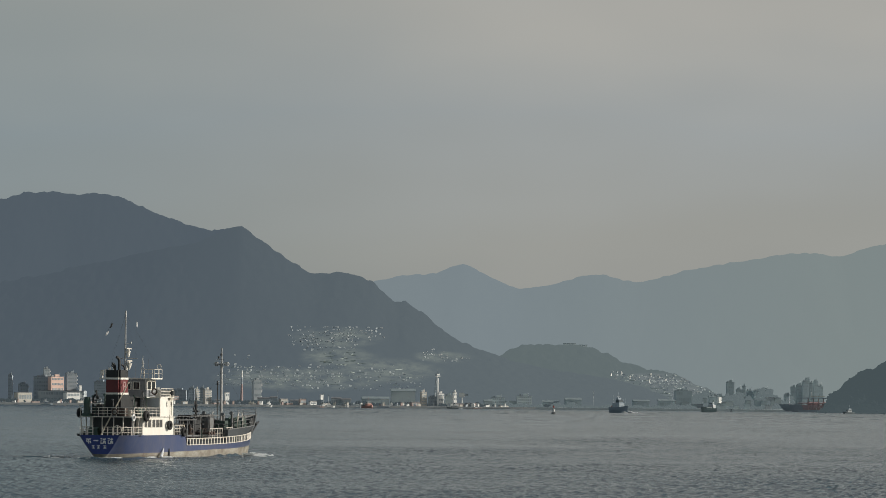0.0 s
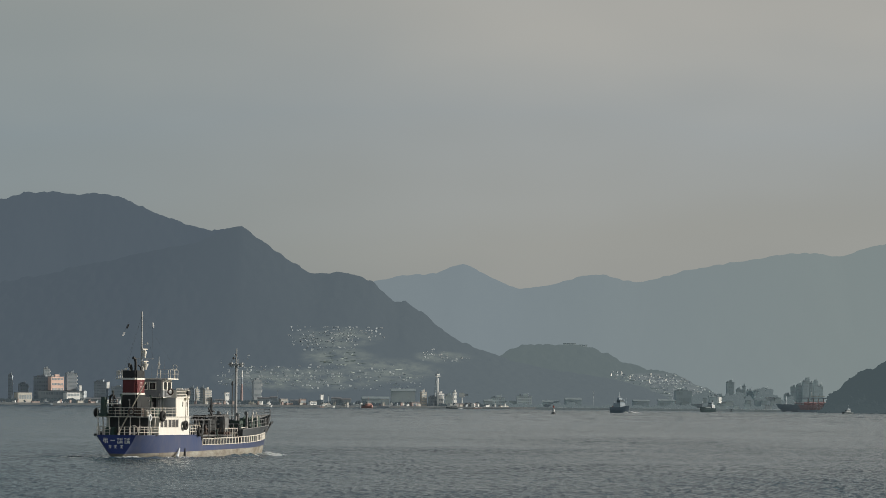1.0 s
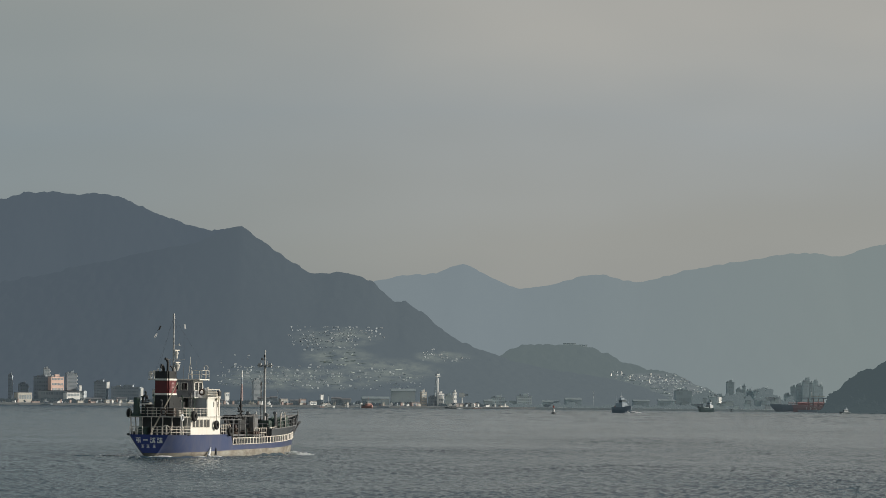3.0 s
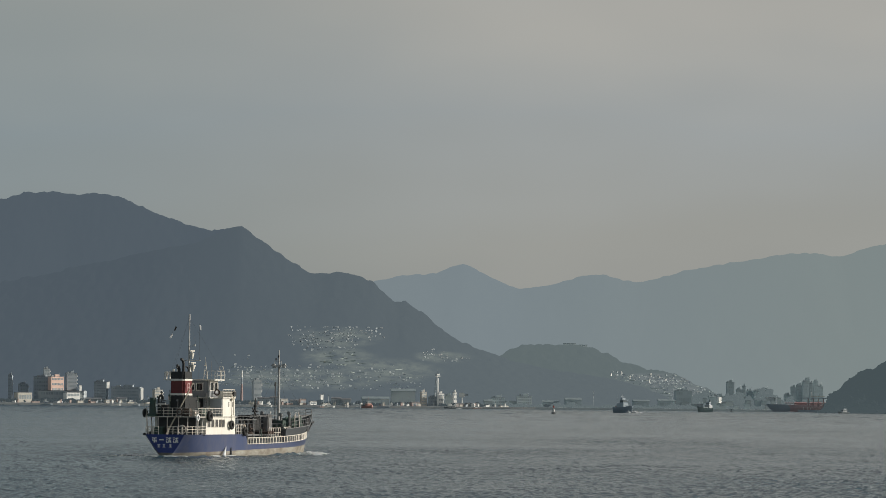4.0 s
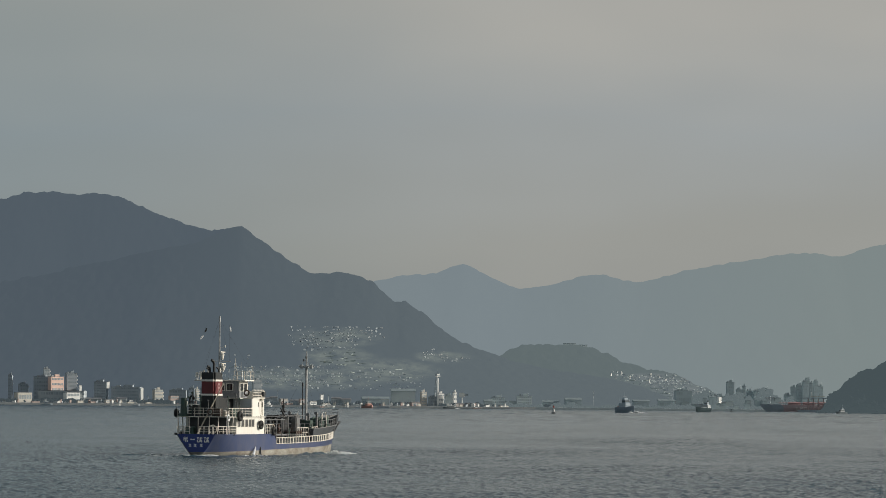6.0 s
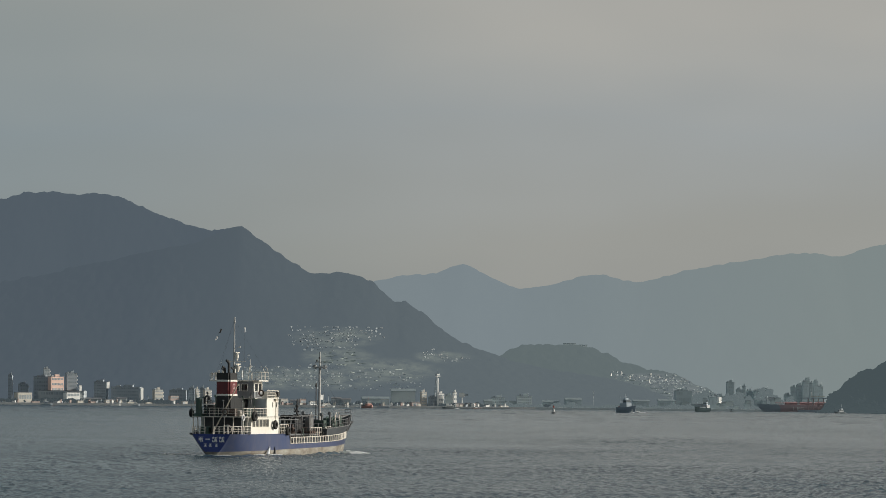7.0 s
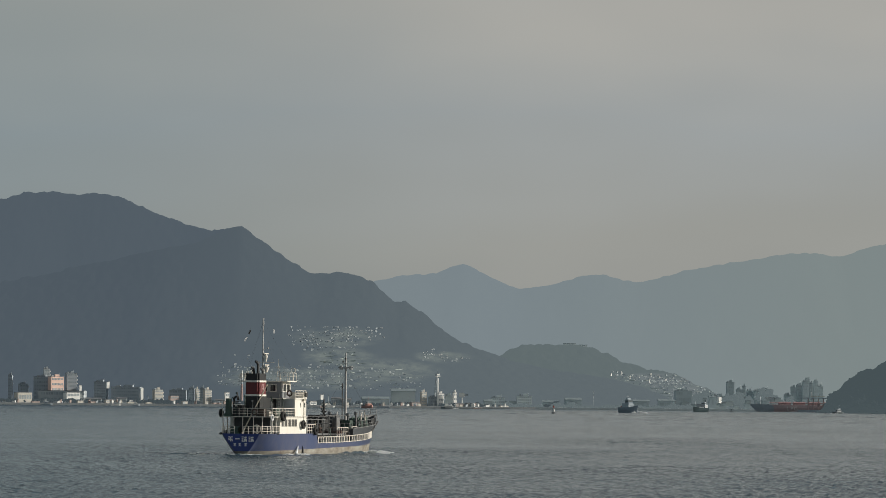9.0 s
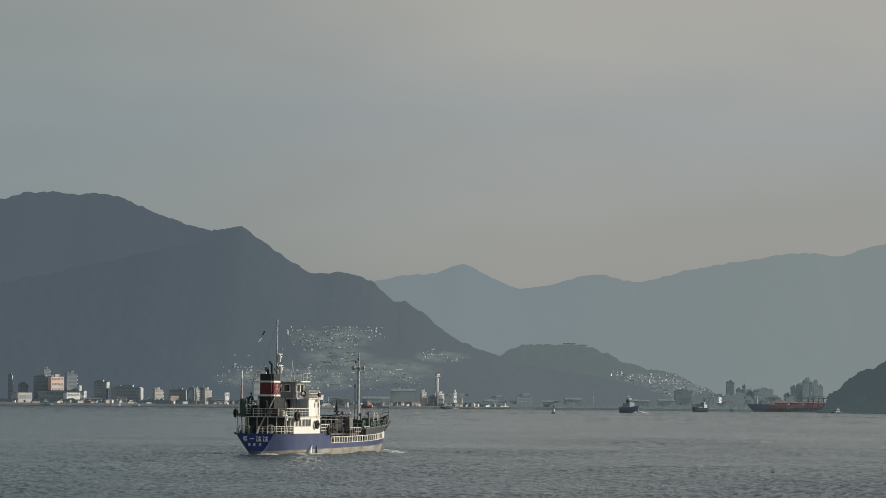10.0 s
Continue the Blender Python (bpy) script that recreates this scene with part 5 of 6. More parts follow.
block('shipyard_building', 14.1, 4178, 4.6, 5, 2.2, 14.3, CITY_WHITE, 3, 2, 'white control tower on the waterfront')
block('warehouse', 19.4, 4168, 10.4, 7, 2.2, 2.8, CITY_PINK, 1, 4, 'pink quay shed on the waterfront')
block('warehouse', 31.3, 4168, 11.0, 7, 2.2, 2.9, CITY_CREAM, 1, 4, 'beige quay shed on the waterfront')
block('warehouse', 48.0, 4190, 9.3, 9, 2.2, 5.9, CITY_HAZE, 1, 4, 'grey hazy shed on the waterfront')
block('school', 58.5, 4200, 14.0, 12, 2.2, 9.5, CITY_HAZE_PALE, 3, 6, 'grey hazy building with a small turret')
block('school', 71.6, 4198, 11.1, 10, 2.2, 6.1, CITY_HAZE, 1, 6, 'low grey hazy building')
block('school', 85.5, 4194, 15.7, 12, 2.2, 11.5, CITY_HAZE_PALE, 4, 7, 'grey hazy block building')
block('warehouse', 135.5, 4184, 17.4, 12, 2.2, 7.9, CITY_HAZE_FAR, 1, 8, 'pale low shed in haze')
block('warehouse', 112.4, 4188, 17.4, 10, 2.2, 5.3, CITY_HAZE_FAR, 1, 6, 'dim low shed on the waterfront')
block('warehouse', 205.1, 4182, 17.4, 10, 2.2, 6.8, CITY_HAZE_FAR, 1, 6, 'dim low shed on the waterfront')
block('warehouse', 231.4, 4186, 17.4, 10, 2.2, 7.6, CITY_HAZE_FAR, 1, 6, 'pale low shed in haze')
block('apartment_block', 251.6, 4230, 18.2, 12, 2.2, 18.4, CITY_HAZE_FAR, 3, 7, 'light grey hillside block')
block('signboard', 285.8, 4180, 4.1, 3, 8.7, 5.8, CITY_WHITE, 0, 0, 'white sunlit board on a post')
block('warehouse', 279.6, 4200, 7.6, 8, 2.2, 12.2, CITY_HAZE_FAR, 1, 3, 'pale harbour shed on the waterfront')
block('apartment_block', 304.9, 4300, 8.4, 12, 2.2, 28.0, CITY_HAZE_FAR, 8, 4, 'hazy grey tower block')
block('power_station', 384.5, 4280, 4.2, 6, 2.2, 33.5, CITY_HAZE_FAR, 0, 0, 'hazy grey plant stack')
block('works_building', 272.6, 4277, 10.7, 10, 2.2, 13.4, CITY_HAZE_FAR, 4, 5, 'hazy grey works building in the distance')
block('works_building', 282.9, 4299, 7.2, 10, 2.2, 14.7, CITY_HAZE_FAR, 4, 3, 'hazy grey works building in the distance')
block('works_building', 292.8, 4296, 13.1, 10, 2.2, 13.6, CITY_HAZE_FAR, 4, 6, 'hazy grey works building in the distance')
block('works_building', 312.0, 4270, 6.5, 10, 2.2, 20.3, CITY_HAZE_FAR, 6, 3, 'hazy grey works building in the distance')
block('works_building', 318.2, 4285, 3.6, 10, 2.2, 24.0, CITY_HAZE_FAR, 7, 2, 'hazy grey works building in the distance')
block('works_building', 325.3, 4300, 7.2, 10, 2.2, 19.3, CITY_HAZE_FAR, 6, 3, 'hazy grey works building in the distance')
block('works_building', 333.3, 4292, 8.9, 10, 2.2, 19.3, CITY_HAZE_FAR, 6, 4, 'hazy grey works building in the distance')
block('works_building', 342.7, 4302, 8.4, 10, 2.2, 20.1, CITY_HAZE_FAR, 6, 4, 'hazy grey works building in the distance')
block('works_building', 365.2, 4299, 7.2, 10, 2.2, 15.5, CITY_HAZE_FAR, 5, 3, 'hazy grey works building in the distance')
block('works_building', 368.8, 4266, 5.9, 10, 2.2, 23.2, CITY_HAZE_FAR, 7, 3, 'hazy grey works building in the distance')
block('works_building', 378.0, 4300, 6.6, 10, 2.2, 25.8, CITY_HAZE_FAR, 8, 3, 'hazy grey works building in the distance')
block('works_building', 380.9, 4262, 7.1, 10, 2.2, 29.2, CITY_HAZE_FAR, 9, 3, 'hazy grey works building in the distance')
block('works_building', 389.8, 4292, 4.2, 10, 2.2, 27.6, CITY_HAZE_FAR, 8, 2, 'hazy grey works building in the distance')
block('works_building', 393.0, 4278, 4.7, 10, 2.2, 30.0, CITY_HAZE_FAR, 9, 2, 'hazy grey works building in the distance')
block('works_building', 399.8, 4297, 5.4, 10, 2.2, 24.8, CITY_HAZE_FAR, 7, 2, 'hazy grey works building in the distance')
block('apartment_block', 145.3, 4632, 14.1, 8, 62.0, 12.5, CITY_HAZE_PALE, 0, 0, 'hazy flat block on the hilltop')
block('apartment_block', 159.2, 4634, 12.2, 8, 62.0, 11.0, CITY_HAZE_PALE, 0, 0, 'hazy flat block on the hilltop')

haze_rng = random.Random(61)
for i in range(26):
    x = haze_rng.uniform(236, 362)
    f = haze_rng.random()
    block('far_house', x, 4200 + 30 * f, haze_rng.uniform(3.5, 9.0), 6, 2.2, 2.5 + 10 * f, haze_rng.choice((CITY_HAZE, CITY_HAZE_FAR, CITY_HAZE, CITY_GREY)), 0, 0, 'hazy pale grey shore building among trees')

# low sheds, kiosks and stacks of goods in a broken row along the quay
quay_rng = random.Random(404)
x = -470.0
while x < 62:
    w = quay_rng.uniform(3.0, 11.0)
    mat, tint = quay_rng.choice(((CITY_WHITE, "white"), (CITY_CREAM, "cream"), (CITY_PINK, "red-brown"), (CITY_CREAM, "beige"), (CITY_GREY, "pale grey")))
    block("quay_shed", x + w / 2, quay_rng.uniform(4158, 4164), w, quay_rng.uniform(3, 5), 2.2, quay_rng.uniform(1.2, 2.6), mat, 0, 0, "small low %s shed on the quay" % tint)
    x += w + quay_rng.uniform(4.0, 30.0)

# chimney, shipyard tower, poles
# red greyed down: the haze over the chimney is put into its colour
RED_BAND = material("hazed_red_band", (0.40, 0.31, 0.30), 0.85, scale=0.2, amount=0.4)
chimney = thing("chimney", pose(-206.3, 4205, 2.2), "slim haze-greyed red chimney with a white top", "chimney")
for i in range(5):
    rodded("shaft_band", chimney, CITY_WHITE if i == 4 else (RED_BAND if i < 3 else CITY_DIM), (0, 0, 7.0 * i), (0, 0, 7.0 * (i + 1)), 1.6 - 0.17 * i, 1.6 - 0.17 * (i + 1), 14)
tower = thing("shipyard_tower", pose(-4.5, 4186, 2.2, 0, 0, 30), "slender white control tower over the shipyard", "tower")
boxed("shaft", tower, CITY_GREY, -0.75, 0.75, -0.75, 0.75, 0, 30.5, bevel=0.1)
# the shaft's sunlit right side, made as a white strip on grey
boxed("lift_shaft", tower, CITY_WHITE, 0.75, 1.45, -0.5, 0.5, 10, 29, "white strip for the sunlit side of the shaft")
boxed("cabin", tower, CITY_WHITE, -1.9, 2.3, -1.7, 1.7, 30.5, 33.4, "white cabin with dark windows", bevel=0.2)
boxed("cabin_window", tower, CITY_GLASS, -1.95, 2.35, -1.75, 1.75, 31.4, 32.3)
rodded("aerial", tower, CITY_GREY, (0, 0, 33.4), (0, 0, 37.5), 0.25, 0.1)
for k in range(6):
    bm = bmesh.new()
    for s in (-1, 1):
        rod(bm, (-3.2 * (1 - k / 7) - 1, s, 4.6 * k), (-3.2 * (1 - (k + 1) / 7) - 1, s, 4.6 * (k + 1)), 0.22, sides=5)
        rod(bm, (-1.1, s, 4.6 * (k + 0.5)), (-3.2 * (1 - (k + 0.5) / 7) - 1, s, 4.6 * (k + 0.5)), 0.15, sides=5)
    part("lattice_stay", bm, CITY_GREY, tower)
gantry = thing("loading_gantry", pose(21.0, 4180, 2.2), "white jib head on a slim quay post", "crane")
rodded("post", gantry, CITY_WHITE, (0, 0, 0), (0, 0, 12), 0.5)
boxed("jib_house", gantry, CITY_WHITE, -3.0, 2.4, -1.2, 1.2, 9.5, 14.0, bevel=0.2)
boxed("jib", gantry, CITY_GREY, 2.4, 6.0, -0.6, 0.6, 11.0, 13.0)
roof_pier = thing("landing_stage", pose(-57.5, 4140, 0), "open landing stage with a white flat roof", "pier")
boxed("canopy", roof_pier, CITY_WHITE, -4.5, 4.5, -3, 3, 8.0, 8.8)
for x in (-3.8, 3.8):
    rodded("leg", roof_pier, CITY_DIM, (x, 0, -1), (x, 0, 8.0), 0.5)
boxed("pontoon", roof_pier, CITY_DIM, -8, 4.5, -3, 3, -0.5, 1.6)


def quay_pole(x, y, h, mat):
    p = thing("lamp_mast", pose(x, y, 2.2), "slim pale harbour light mast", "mast", "harbour light masts")
    rodded("pole", p, mat, (0, 0, 0), (0, 0, h), 0.35, 0.22, 6)
    boxed("lamp_head", p, mat, -0.9, 0.9, -0.4, 0.4, h, h + 0.7)


for x, y, h in ((155.6, 4180, 16.0), (-33.5, 4172, 9.5), (-121.0, 4176, 12.0), (-440.0, 4172, 8.0), (-300.5, 4172, 7.0), (-168.0, 4176, 14.0), (-250, 4170, 8.0), (-116, 4172, 9.5), (-40, 4172, 8), (60, 4172, 7)):
    quay_pole(x, y, h, CITY_GREY)

# low pale things along the quay: huts, lorries, stacked goods
rng = random.Random(14)
quay_meshes = []
for k in range(6):
    bm = bmesh.new()
    w, d, h = rng.uniform(1.6, 4.0), rng.uniform(1.5, 2.5), rng.uniform(1.3, 3.2)
    box(bm, -w / 2, w / 2, -d / 2, d / 2, 0, h)
    box(bm, w * 0.1, w * 0.45, -d * 0.45, d * 0.45, h, h * rng.uniform(1.2, 1.5))
    me = bpy.data.meshes.new("quay_goods")
    bm.to_mesh(me)
    bm.free()
    me.materials.append((CITY_WHITE, CITY_CREAM, CITY_GREY, CITY_PINK, CITY_DIM, CITY_WHITE)[k])
    quay_meshes.append(me)
for i in range(60):
    x = rng.uniform(-470, 70)
    ob = new("quay_goods", rng.choice(quay_meshes))
    ob.matrix_basis = pose(x, rng.uniform(4154, 4166), 2.2, 0, 0, rng.choice((30, 38, -10)))
    tagged(ob, "small stacked goods and huts on the quay", "goods", "goods along the quay")

# moored craft along the quay
def moored_boat(x, y, length, hull_mat, house_mat, turn, label):
    b = thing("moored_boat", pose(x, y, 0, 0, 0, turn), label, "boat", "moored boats")
    bm = bmesh.new()
    L, W = length / 2, length * 0.13
    low = [bm.verts.new(p) for p in ((-L * 0.95, -W * 0.8, -0.3), (L * 0.6, -W * 0.8, -0.3), (L * 0.9, 0, -0.3), (L * 0.6, W * 0.8, -0.3), (-L * 0.95, W * 0.8, -0.3))]
    top = [bm.verts.new(p) for p in ((-L, -W, 1.1), (L * 0.6, -W, 1.3), (L * 1.05, 0, 1.9), (L * 0.6, W, 1.3), (-L, W, 1.1))]
    for i in range(5):
        bm.faces.new((low[i], low[(i + 1) % 5], top[(i + 1) % 5], top[i]))
    bm.faces.new(top)
    part("hull", bm, hull_mat, b)
    boxed("cabin", b, house_mat, -L * 0.5, L * 0.15, -W * 0.7, W * 0.7, 1.0, 3.4, bevel=0.1)
    boxed("cabin_window", b, CITY_GLASS, -L * 0.4, L * 0.16, -W * 0.72, W * 0.72, 2.2, 2.9)
    rodded("mast", b, house_mat, (-L * 0.1, 0, 3.4), (-L * 0.1, 0, 6.2), 0.1)
    return b


for x, y, n, hm, cm, turn in ((-113, 4120, 11, CITY_WHITE, CITY_WHITE, 8), (-119, 4126, 9, CITY_PINK, CITY_WHITE, 20), (-98, 4128, 8, CITY_WHITE, CITY_CREAM, -12), (-176, 4130, 9, CITY_WHITE, CITY_WHITE, 5),
                              (-452, 4130, 9, CITY_DIM, CITY_WHITE, 5), (-400, 4132, 12, CITY_DIM, CITY_GREY, -6), (-330, 4134, 10, CITY_WHITE, CITY_GREY, 6), (-310, 4134, 8, CITY_DIM, CITY_WHITE, 3),
                              (36, 4128, 9, CITY_PINK, CITY_WHITE, 10), (-85, 4126, 7, CITY_DIM, CITY_WHITE, 4)):
    moored_boat(x, y, n, hm, cm, turn, "small moored harbour boat with a pale cabin")
boxed("breakwater", None, SHORE, -10, 70, 4128, 4134, -1, 1.3)
tagged(bpy.data.objects["breakwater"], "low pale breakwater in front of the quay", "breakwater", kind="structure")

# ---- houses on the slopes ----
# house walls and roofs close in tone: haze is put into the colours
HOUSE_MATS = [material("house_wall_pale", (0.51, 0.54, 0.55), 0.9, scale=0.3, amount=0.3, spec=0.1), material("house_wall_grey", (0.48, 0.53, 0.55), 0.9, scale=0.3, amount=0.3, spec=0.1), CITY_WHITE]


HOUSE_ROOF = material("hazed_tiled_roof", (0.34, 0.38, 0.40), 0.9, second=(0.36, 0.36, 0.36), scale=0.3, amount=0.5, rand=0.3, spec=0.1)


def house_mesh(w, d, h, wall):
    bm = bmesh.new()
    box(bm, -w / 2, w / 2, -d / 2, d / 2, -1.2, h)
    e = 0.04
    pts = [(-w / 2 - e, -d / 2 - e, h), (w / 2 + e, -d / 2 - e, h), (w / 2 + e, d / 2 + e, h), (-w / 2 - e, d / 2 + e, h), (-w / 2 - e, 0, h + d * 0.28), (w / 2 + e, 0, h + d * 0.28)]
    vs = [bm.verts.new(p) for p in pts]
    for q in ((0, 1, 5, 4), (3, 4, 5, 2), (0, 4, 3), (1, 2, 5), (0, 3, 2, 1)):
        bm.faces.new([vs[i] for i in q]).material_index = 1
    for x in (-0.25, 0.2):
        box(bm, w * (x - 0.1), w * (x + 0.1), -d / 2 - 0.06, -d / 2 + 0.06, h * 0.375, h * 0.725)
    me = bpy.data.meshes.new("hillside_house")
    bm.to_mesh(me)
    bm.free()
    me.materials.append(wall)
    me.materials.append(HOUSE_ROOF)
    return me


HOUSES = [house_mesh(w, d, h, HOUSE_MATS[m]) for w, d, h, m in ((2.9, 2.4, 1.3, 0), (3.6, 2.6, 1.4, 1), (2.4, 2.2, 1.8, 1), (4.6, 2.6, 1.4, 0), (2.2, 2.0, 1.2, 1), (1.8, 1.8, 1.6, 2))]
SLOPES = {"left": (CREST_LEFT, 4262, 4550, 4900, 170.0, 40, 3.0), "low": (CREST_LOW, 4440, 4620, 4800, 90.0, 50, 3.0)}


def on_slope(slope, x, z):
    """The place on a hill's front at which it is z high over x."""
    crest, front, ridge, back, spur, seed, trees = SLOPES[slope]
    ys = np.arange(front + 6.0, ridge, 1.5)
    zs = hill_heights(np.full_like(ys, x), ys, crest, front, ridge, back, spur, seed, trees)
    if zs.max() < z:
        return None
    i = int(np.argmax(zs >= z))
    return float(ys[i]), float(zs[i])


PLACED = []


def hamlet(slope, x0, x1, z0, z1, count, kinds, seed, rise=0.0):
    rng = random.Random(seed)
    for i in range(count):
        x, f = rng.uniform(x0, x1), rng.random()
        z = z0 + (z1 - z0) * f + rise * (x - x0)
        z = round(z / 3.2) * 3.2 + rng.uniform(-0.5, 0.5)
        spot = on_slope(slope, x, z)
        if spot is not None:
            s = rng.uniform(0.27, 0.60)
            PLACED.append((rng.choice(kinds), Matrix.Translation((x, spot[0], spot[1] + 0.1)) @ pose(0, 0, 0, 0, 0, rng.choice((3, 9, 14, 20, 28, -6))) @ Matrix.Diagonal((s * rng.uniform(0.9, 1.6), s, s * rng.uniform(0.8, 1.3), 1))))


def settle():
    """The first 290 houses as things of their own, the rest of the scatter as one."""
    rng = random.Random(77)
    rng.shuffle(PLACED)
    for kind, m in PLACED[:290]:
        ob = new("hillside_house", HOUSES[kind])
        ob.matrix_basis = m
        tagged(ob, "small tiled-roof house on the wooded slope", "house", "houses on the slopes")
    bm = bmesh.new()
    for kind, m in PLACED[290:]:
        before = len(bm.verts)
        bm.from_mesh(HOUSES[kind])
        bm.verts.ensure_lookup_table()
        bmesh.ops.transform(bm, matrix=m, verts=bm.verts[before:])
    ob = part("hillside_houses", bm, HOUSE_MATS[1])
    ob.data.materials.append(HOUSE_ROOF)
    tagged(ob, "scatter of small distant houses on the slope", "houses", kind="stuff")


hamlet("left", -168, -92, 68, 86, 110, (0, 1, 2, 4), 1)
hamlet("left", -130, -60, 74, 86, 40, (0, 3, 1), 21)
hamlet("left", -110, -70, 80, 86, 8, (5, 0), 2)
hamlet("left", -150, -95, 60, 72, 55, (1, 2, 4, 0), 3)
hamlet("left", -150, -40, 34, 46, 40, (1, 2, 4, 1), 4)
hamlet("left", -240, -120, 22, 42, 150, (1, 2, 4, 0), 5)
hamlet("left", -140, -20, 18, 36, 70, (1, 2, 4), 6)
hamlet("left", -22, 6, 52, 64, 26, (5, 0, 0), 7)
hamlet("left", 0, 32, 50, 56, 14, (5, 0), 8)
hamlet("left", -240, -200, 40, 56, 12, (1, 4, 0), 9)
hamlet("low", 187, 218, 33, 43, 14, (0, 5, 1), 10)
hamlet("low", 212, 282, 26, 38, 80, (1, 2, 0, 4), 11)
hamlet("low", 222, 268, 34, 40, 12, (5, 0), 12)
hamlet("low", 232, 312, 12, 26, 60, (1, 4, 2), 13)
settle()

# trees between the houses, pale terraces and clearings
def clump_cloud(name, spots, mat, seed, label):
    """Many uneven leaf clumps in one mesh."""
    rng = np.random.RandomState(seed)
    bm = bmesh.new()
    bmesh.ops.create_icosphere(bm, subdivisions=2, radius=1.0)
    bm.verts.ensure_lookup_table()
    base = np.array([v.co[:] for v in bm.verts])
    faces = np.array([[v.index for v in f.verts] for f in bm.faces])
    bm.free()
    verts, polys = [], []
    for i, (x, y, z, r) in enumerate(spots):
        lump = 1 + rng.uniform(-0.22, 0.22, len(base))
        verts.append(base * lump[:, None] * np.array([r, r, r * rng.uniform(0.7, 1.1)]) + (x, y, z))
        polys.append(faces + i * len(base))
    me = bpy.data.meshes.new(name)
    me.from_pydata(np.concatenate(verts).tolist(), [], np.concatenate(polys).tolist())
    me.polygons.foreach_set("use_smooth", [True] * len(me.polygons))
    me.materials.append(mat)
    return tagged(new(name, me), label, "trees", kind="stuff")


rng = random.Random(31)
spots = []
for kind, m in PLACED:
    x, y, z = m.translation
    spots.append((x + rng.uniform(-5, 5), y - rng.uniform(0.5, 4), z - rng.uniform(0.3, 1.4), rng.uniform(0.5, 1.3)))
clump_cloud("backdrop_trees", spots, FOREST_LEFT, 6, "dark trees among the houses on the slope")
QUAY_TREES = hazed_forest("dim_quay_forest", (0.062, 0.080, 0.089), (0.05, 0.06, 0.055), 0.86, 0.08)
spots = []
for i in range(320):
    x = rng.uniform(-480, 60)
    spots.append((x, rng.uniform(4186, 4250), 2.2 + rng.uniform(0.5, 2.4), rng.uniform(1.6, 3.6)))
clump_cloud("backdrop_street_trees", spots, QUAY_TREES, 8, "dim trees between the harbour buildings")
spots = []
for i in range(900):
    x = rng.uniform(-490, 110)
    if math.sin(x * 0.061) + 0.6 * math.sin(x * 0.17 + 1.0) + rng.uniform(-0.7, 0.7) > (-0.2 if x < -190 else 0.35):
        spots.append((x, rng.uniform(4164, 4176), 2.2 + rng.uniform(0.2, 3.2 if x < -190 else 1.8), rng.uniform(0.9, 2.2)))
clump_cloud("backdrop_quay_trees", spots, QUAY_TREES, 28, "dark low trees and hedges along the quay")
STRAIT_TREES = hazed_forest("pale_grey_forest", (0.128, 0.160, 0.168), (0.16, 0.18, 0.175), 0.90, 0.03)
spots = []
for i in range(1100):
    x = rng.uniform(252, 366)
    top = 17.0 + 3.0 * math.sin(x * 0.21) + 2.2 * math.sin(x * 0.57 + 1.0) + (5.5 if 332 < x < 350 else 0.0) - (5.0 if x > 352 else 0.0)
    f = rng.random()
    spots.append((x, 4212 + 44 * f, 2.0 + (top - 2.0) * f * rng.uniform(0.75, 1.0), rng.uniform(1.0, 2.3)))
for i in range(900):
    x = rng.uniform(66, 262)
    f = rng.random()
    top = 3.4 + 1.6 * math.sin(x * 0.11) + 1.2 * math.sin(x * 0.37 + 2.0)
    spots.append((x, 4166 + 12 * f, 1.6 + top * f * rng.uniform(0.5, 1.0), rng.uniform(0.7, 1.7)))
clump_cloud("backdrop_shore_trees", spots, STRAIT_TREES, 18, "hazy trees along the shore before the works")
TERRACE = material("pale_terrace_stone", (0.41, 0.46, 0.43), 0.95, second=(0.36, 0.41, 0.39), scale=0.06, amount=0.6, spec=0.05)


def terraces(slope, x0, x1, z0, z1, rows, seed, tall):
    """Retaining walls and lanes in broken level lines along a slope."""
    rng = random.Random(seed)
    verts, faces = [], []
    for k in range(rows):
        z = z0 + (z1 - z0) * (k + 0.5) / rows
        x = x0 + rng.uniform(0, 12)
        while x < x1:
            length, h = rng.uniform(4, 17), tall * rng.uniform(0.5, 1.2)
            level = z + rng.uniform(-0.5, 0.5)
            n = max(2, int(length / 2))
            for i in range(n + 1):
                px = x + length * i / n
                spot = on_slope(slope, px, level)
                if spot is None:
                    break
                taper = h * (0.35 + 0.65 * math.sin(math.pi * i / n))
                verts += [(px, spot[0] - 0.7, level - 0.8), (px, spot[0] - 0.7, level + taper), (px, spot[0] + 1.6, level + taper)]
                if i:
                    a, b = len(verts) - 6, len(verts) - 3
                    faces += [(a, b, b + 1, a + 1), (a + 1, b + 1, b + 2, a + 2)]
            x += length + rng.uniform(3, 16)
    me = bpy.data.meshes.new("slope_terraces")
    me.from_pydata(verts, [], faces)
    me.materials.append(TERRACE)
    tagged(new("slope_terraces", me), "pale stone terraces and lanes in broken lines on the slope", "terraces", kind="stuff")


terraces("left", -136, -92, 45, 60, 9, 41, 0.7)
terraces("left", -235, -30, 22, 44, 5, 43, 0.25)
terraces("low", 195, 300, 14, 40, 9, 45, 0.4)
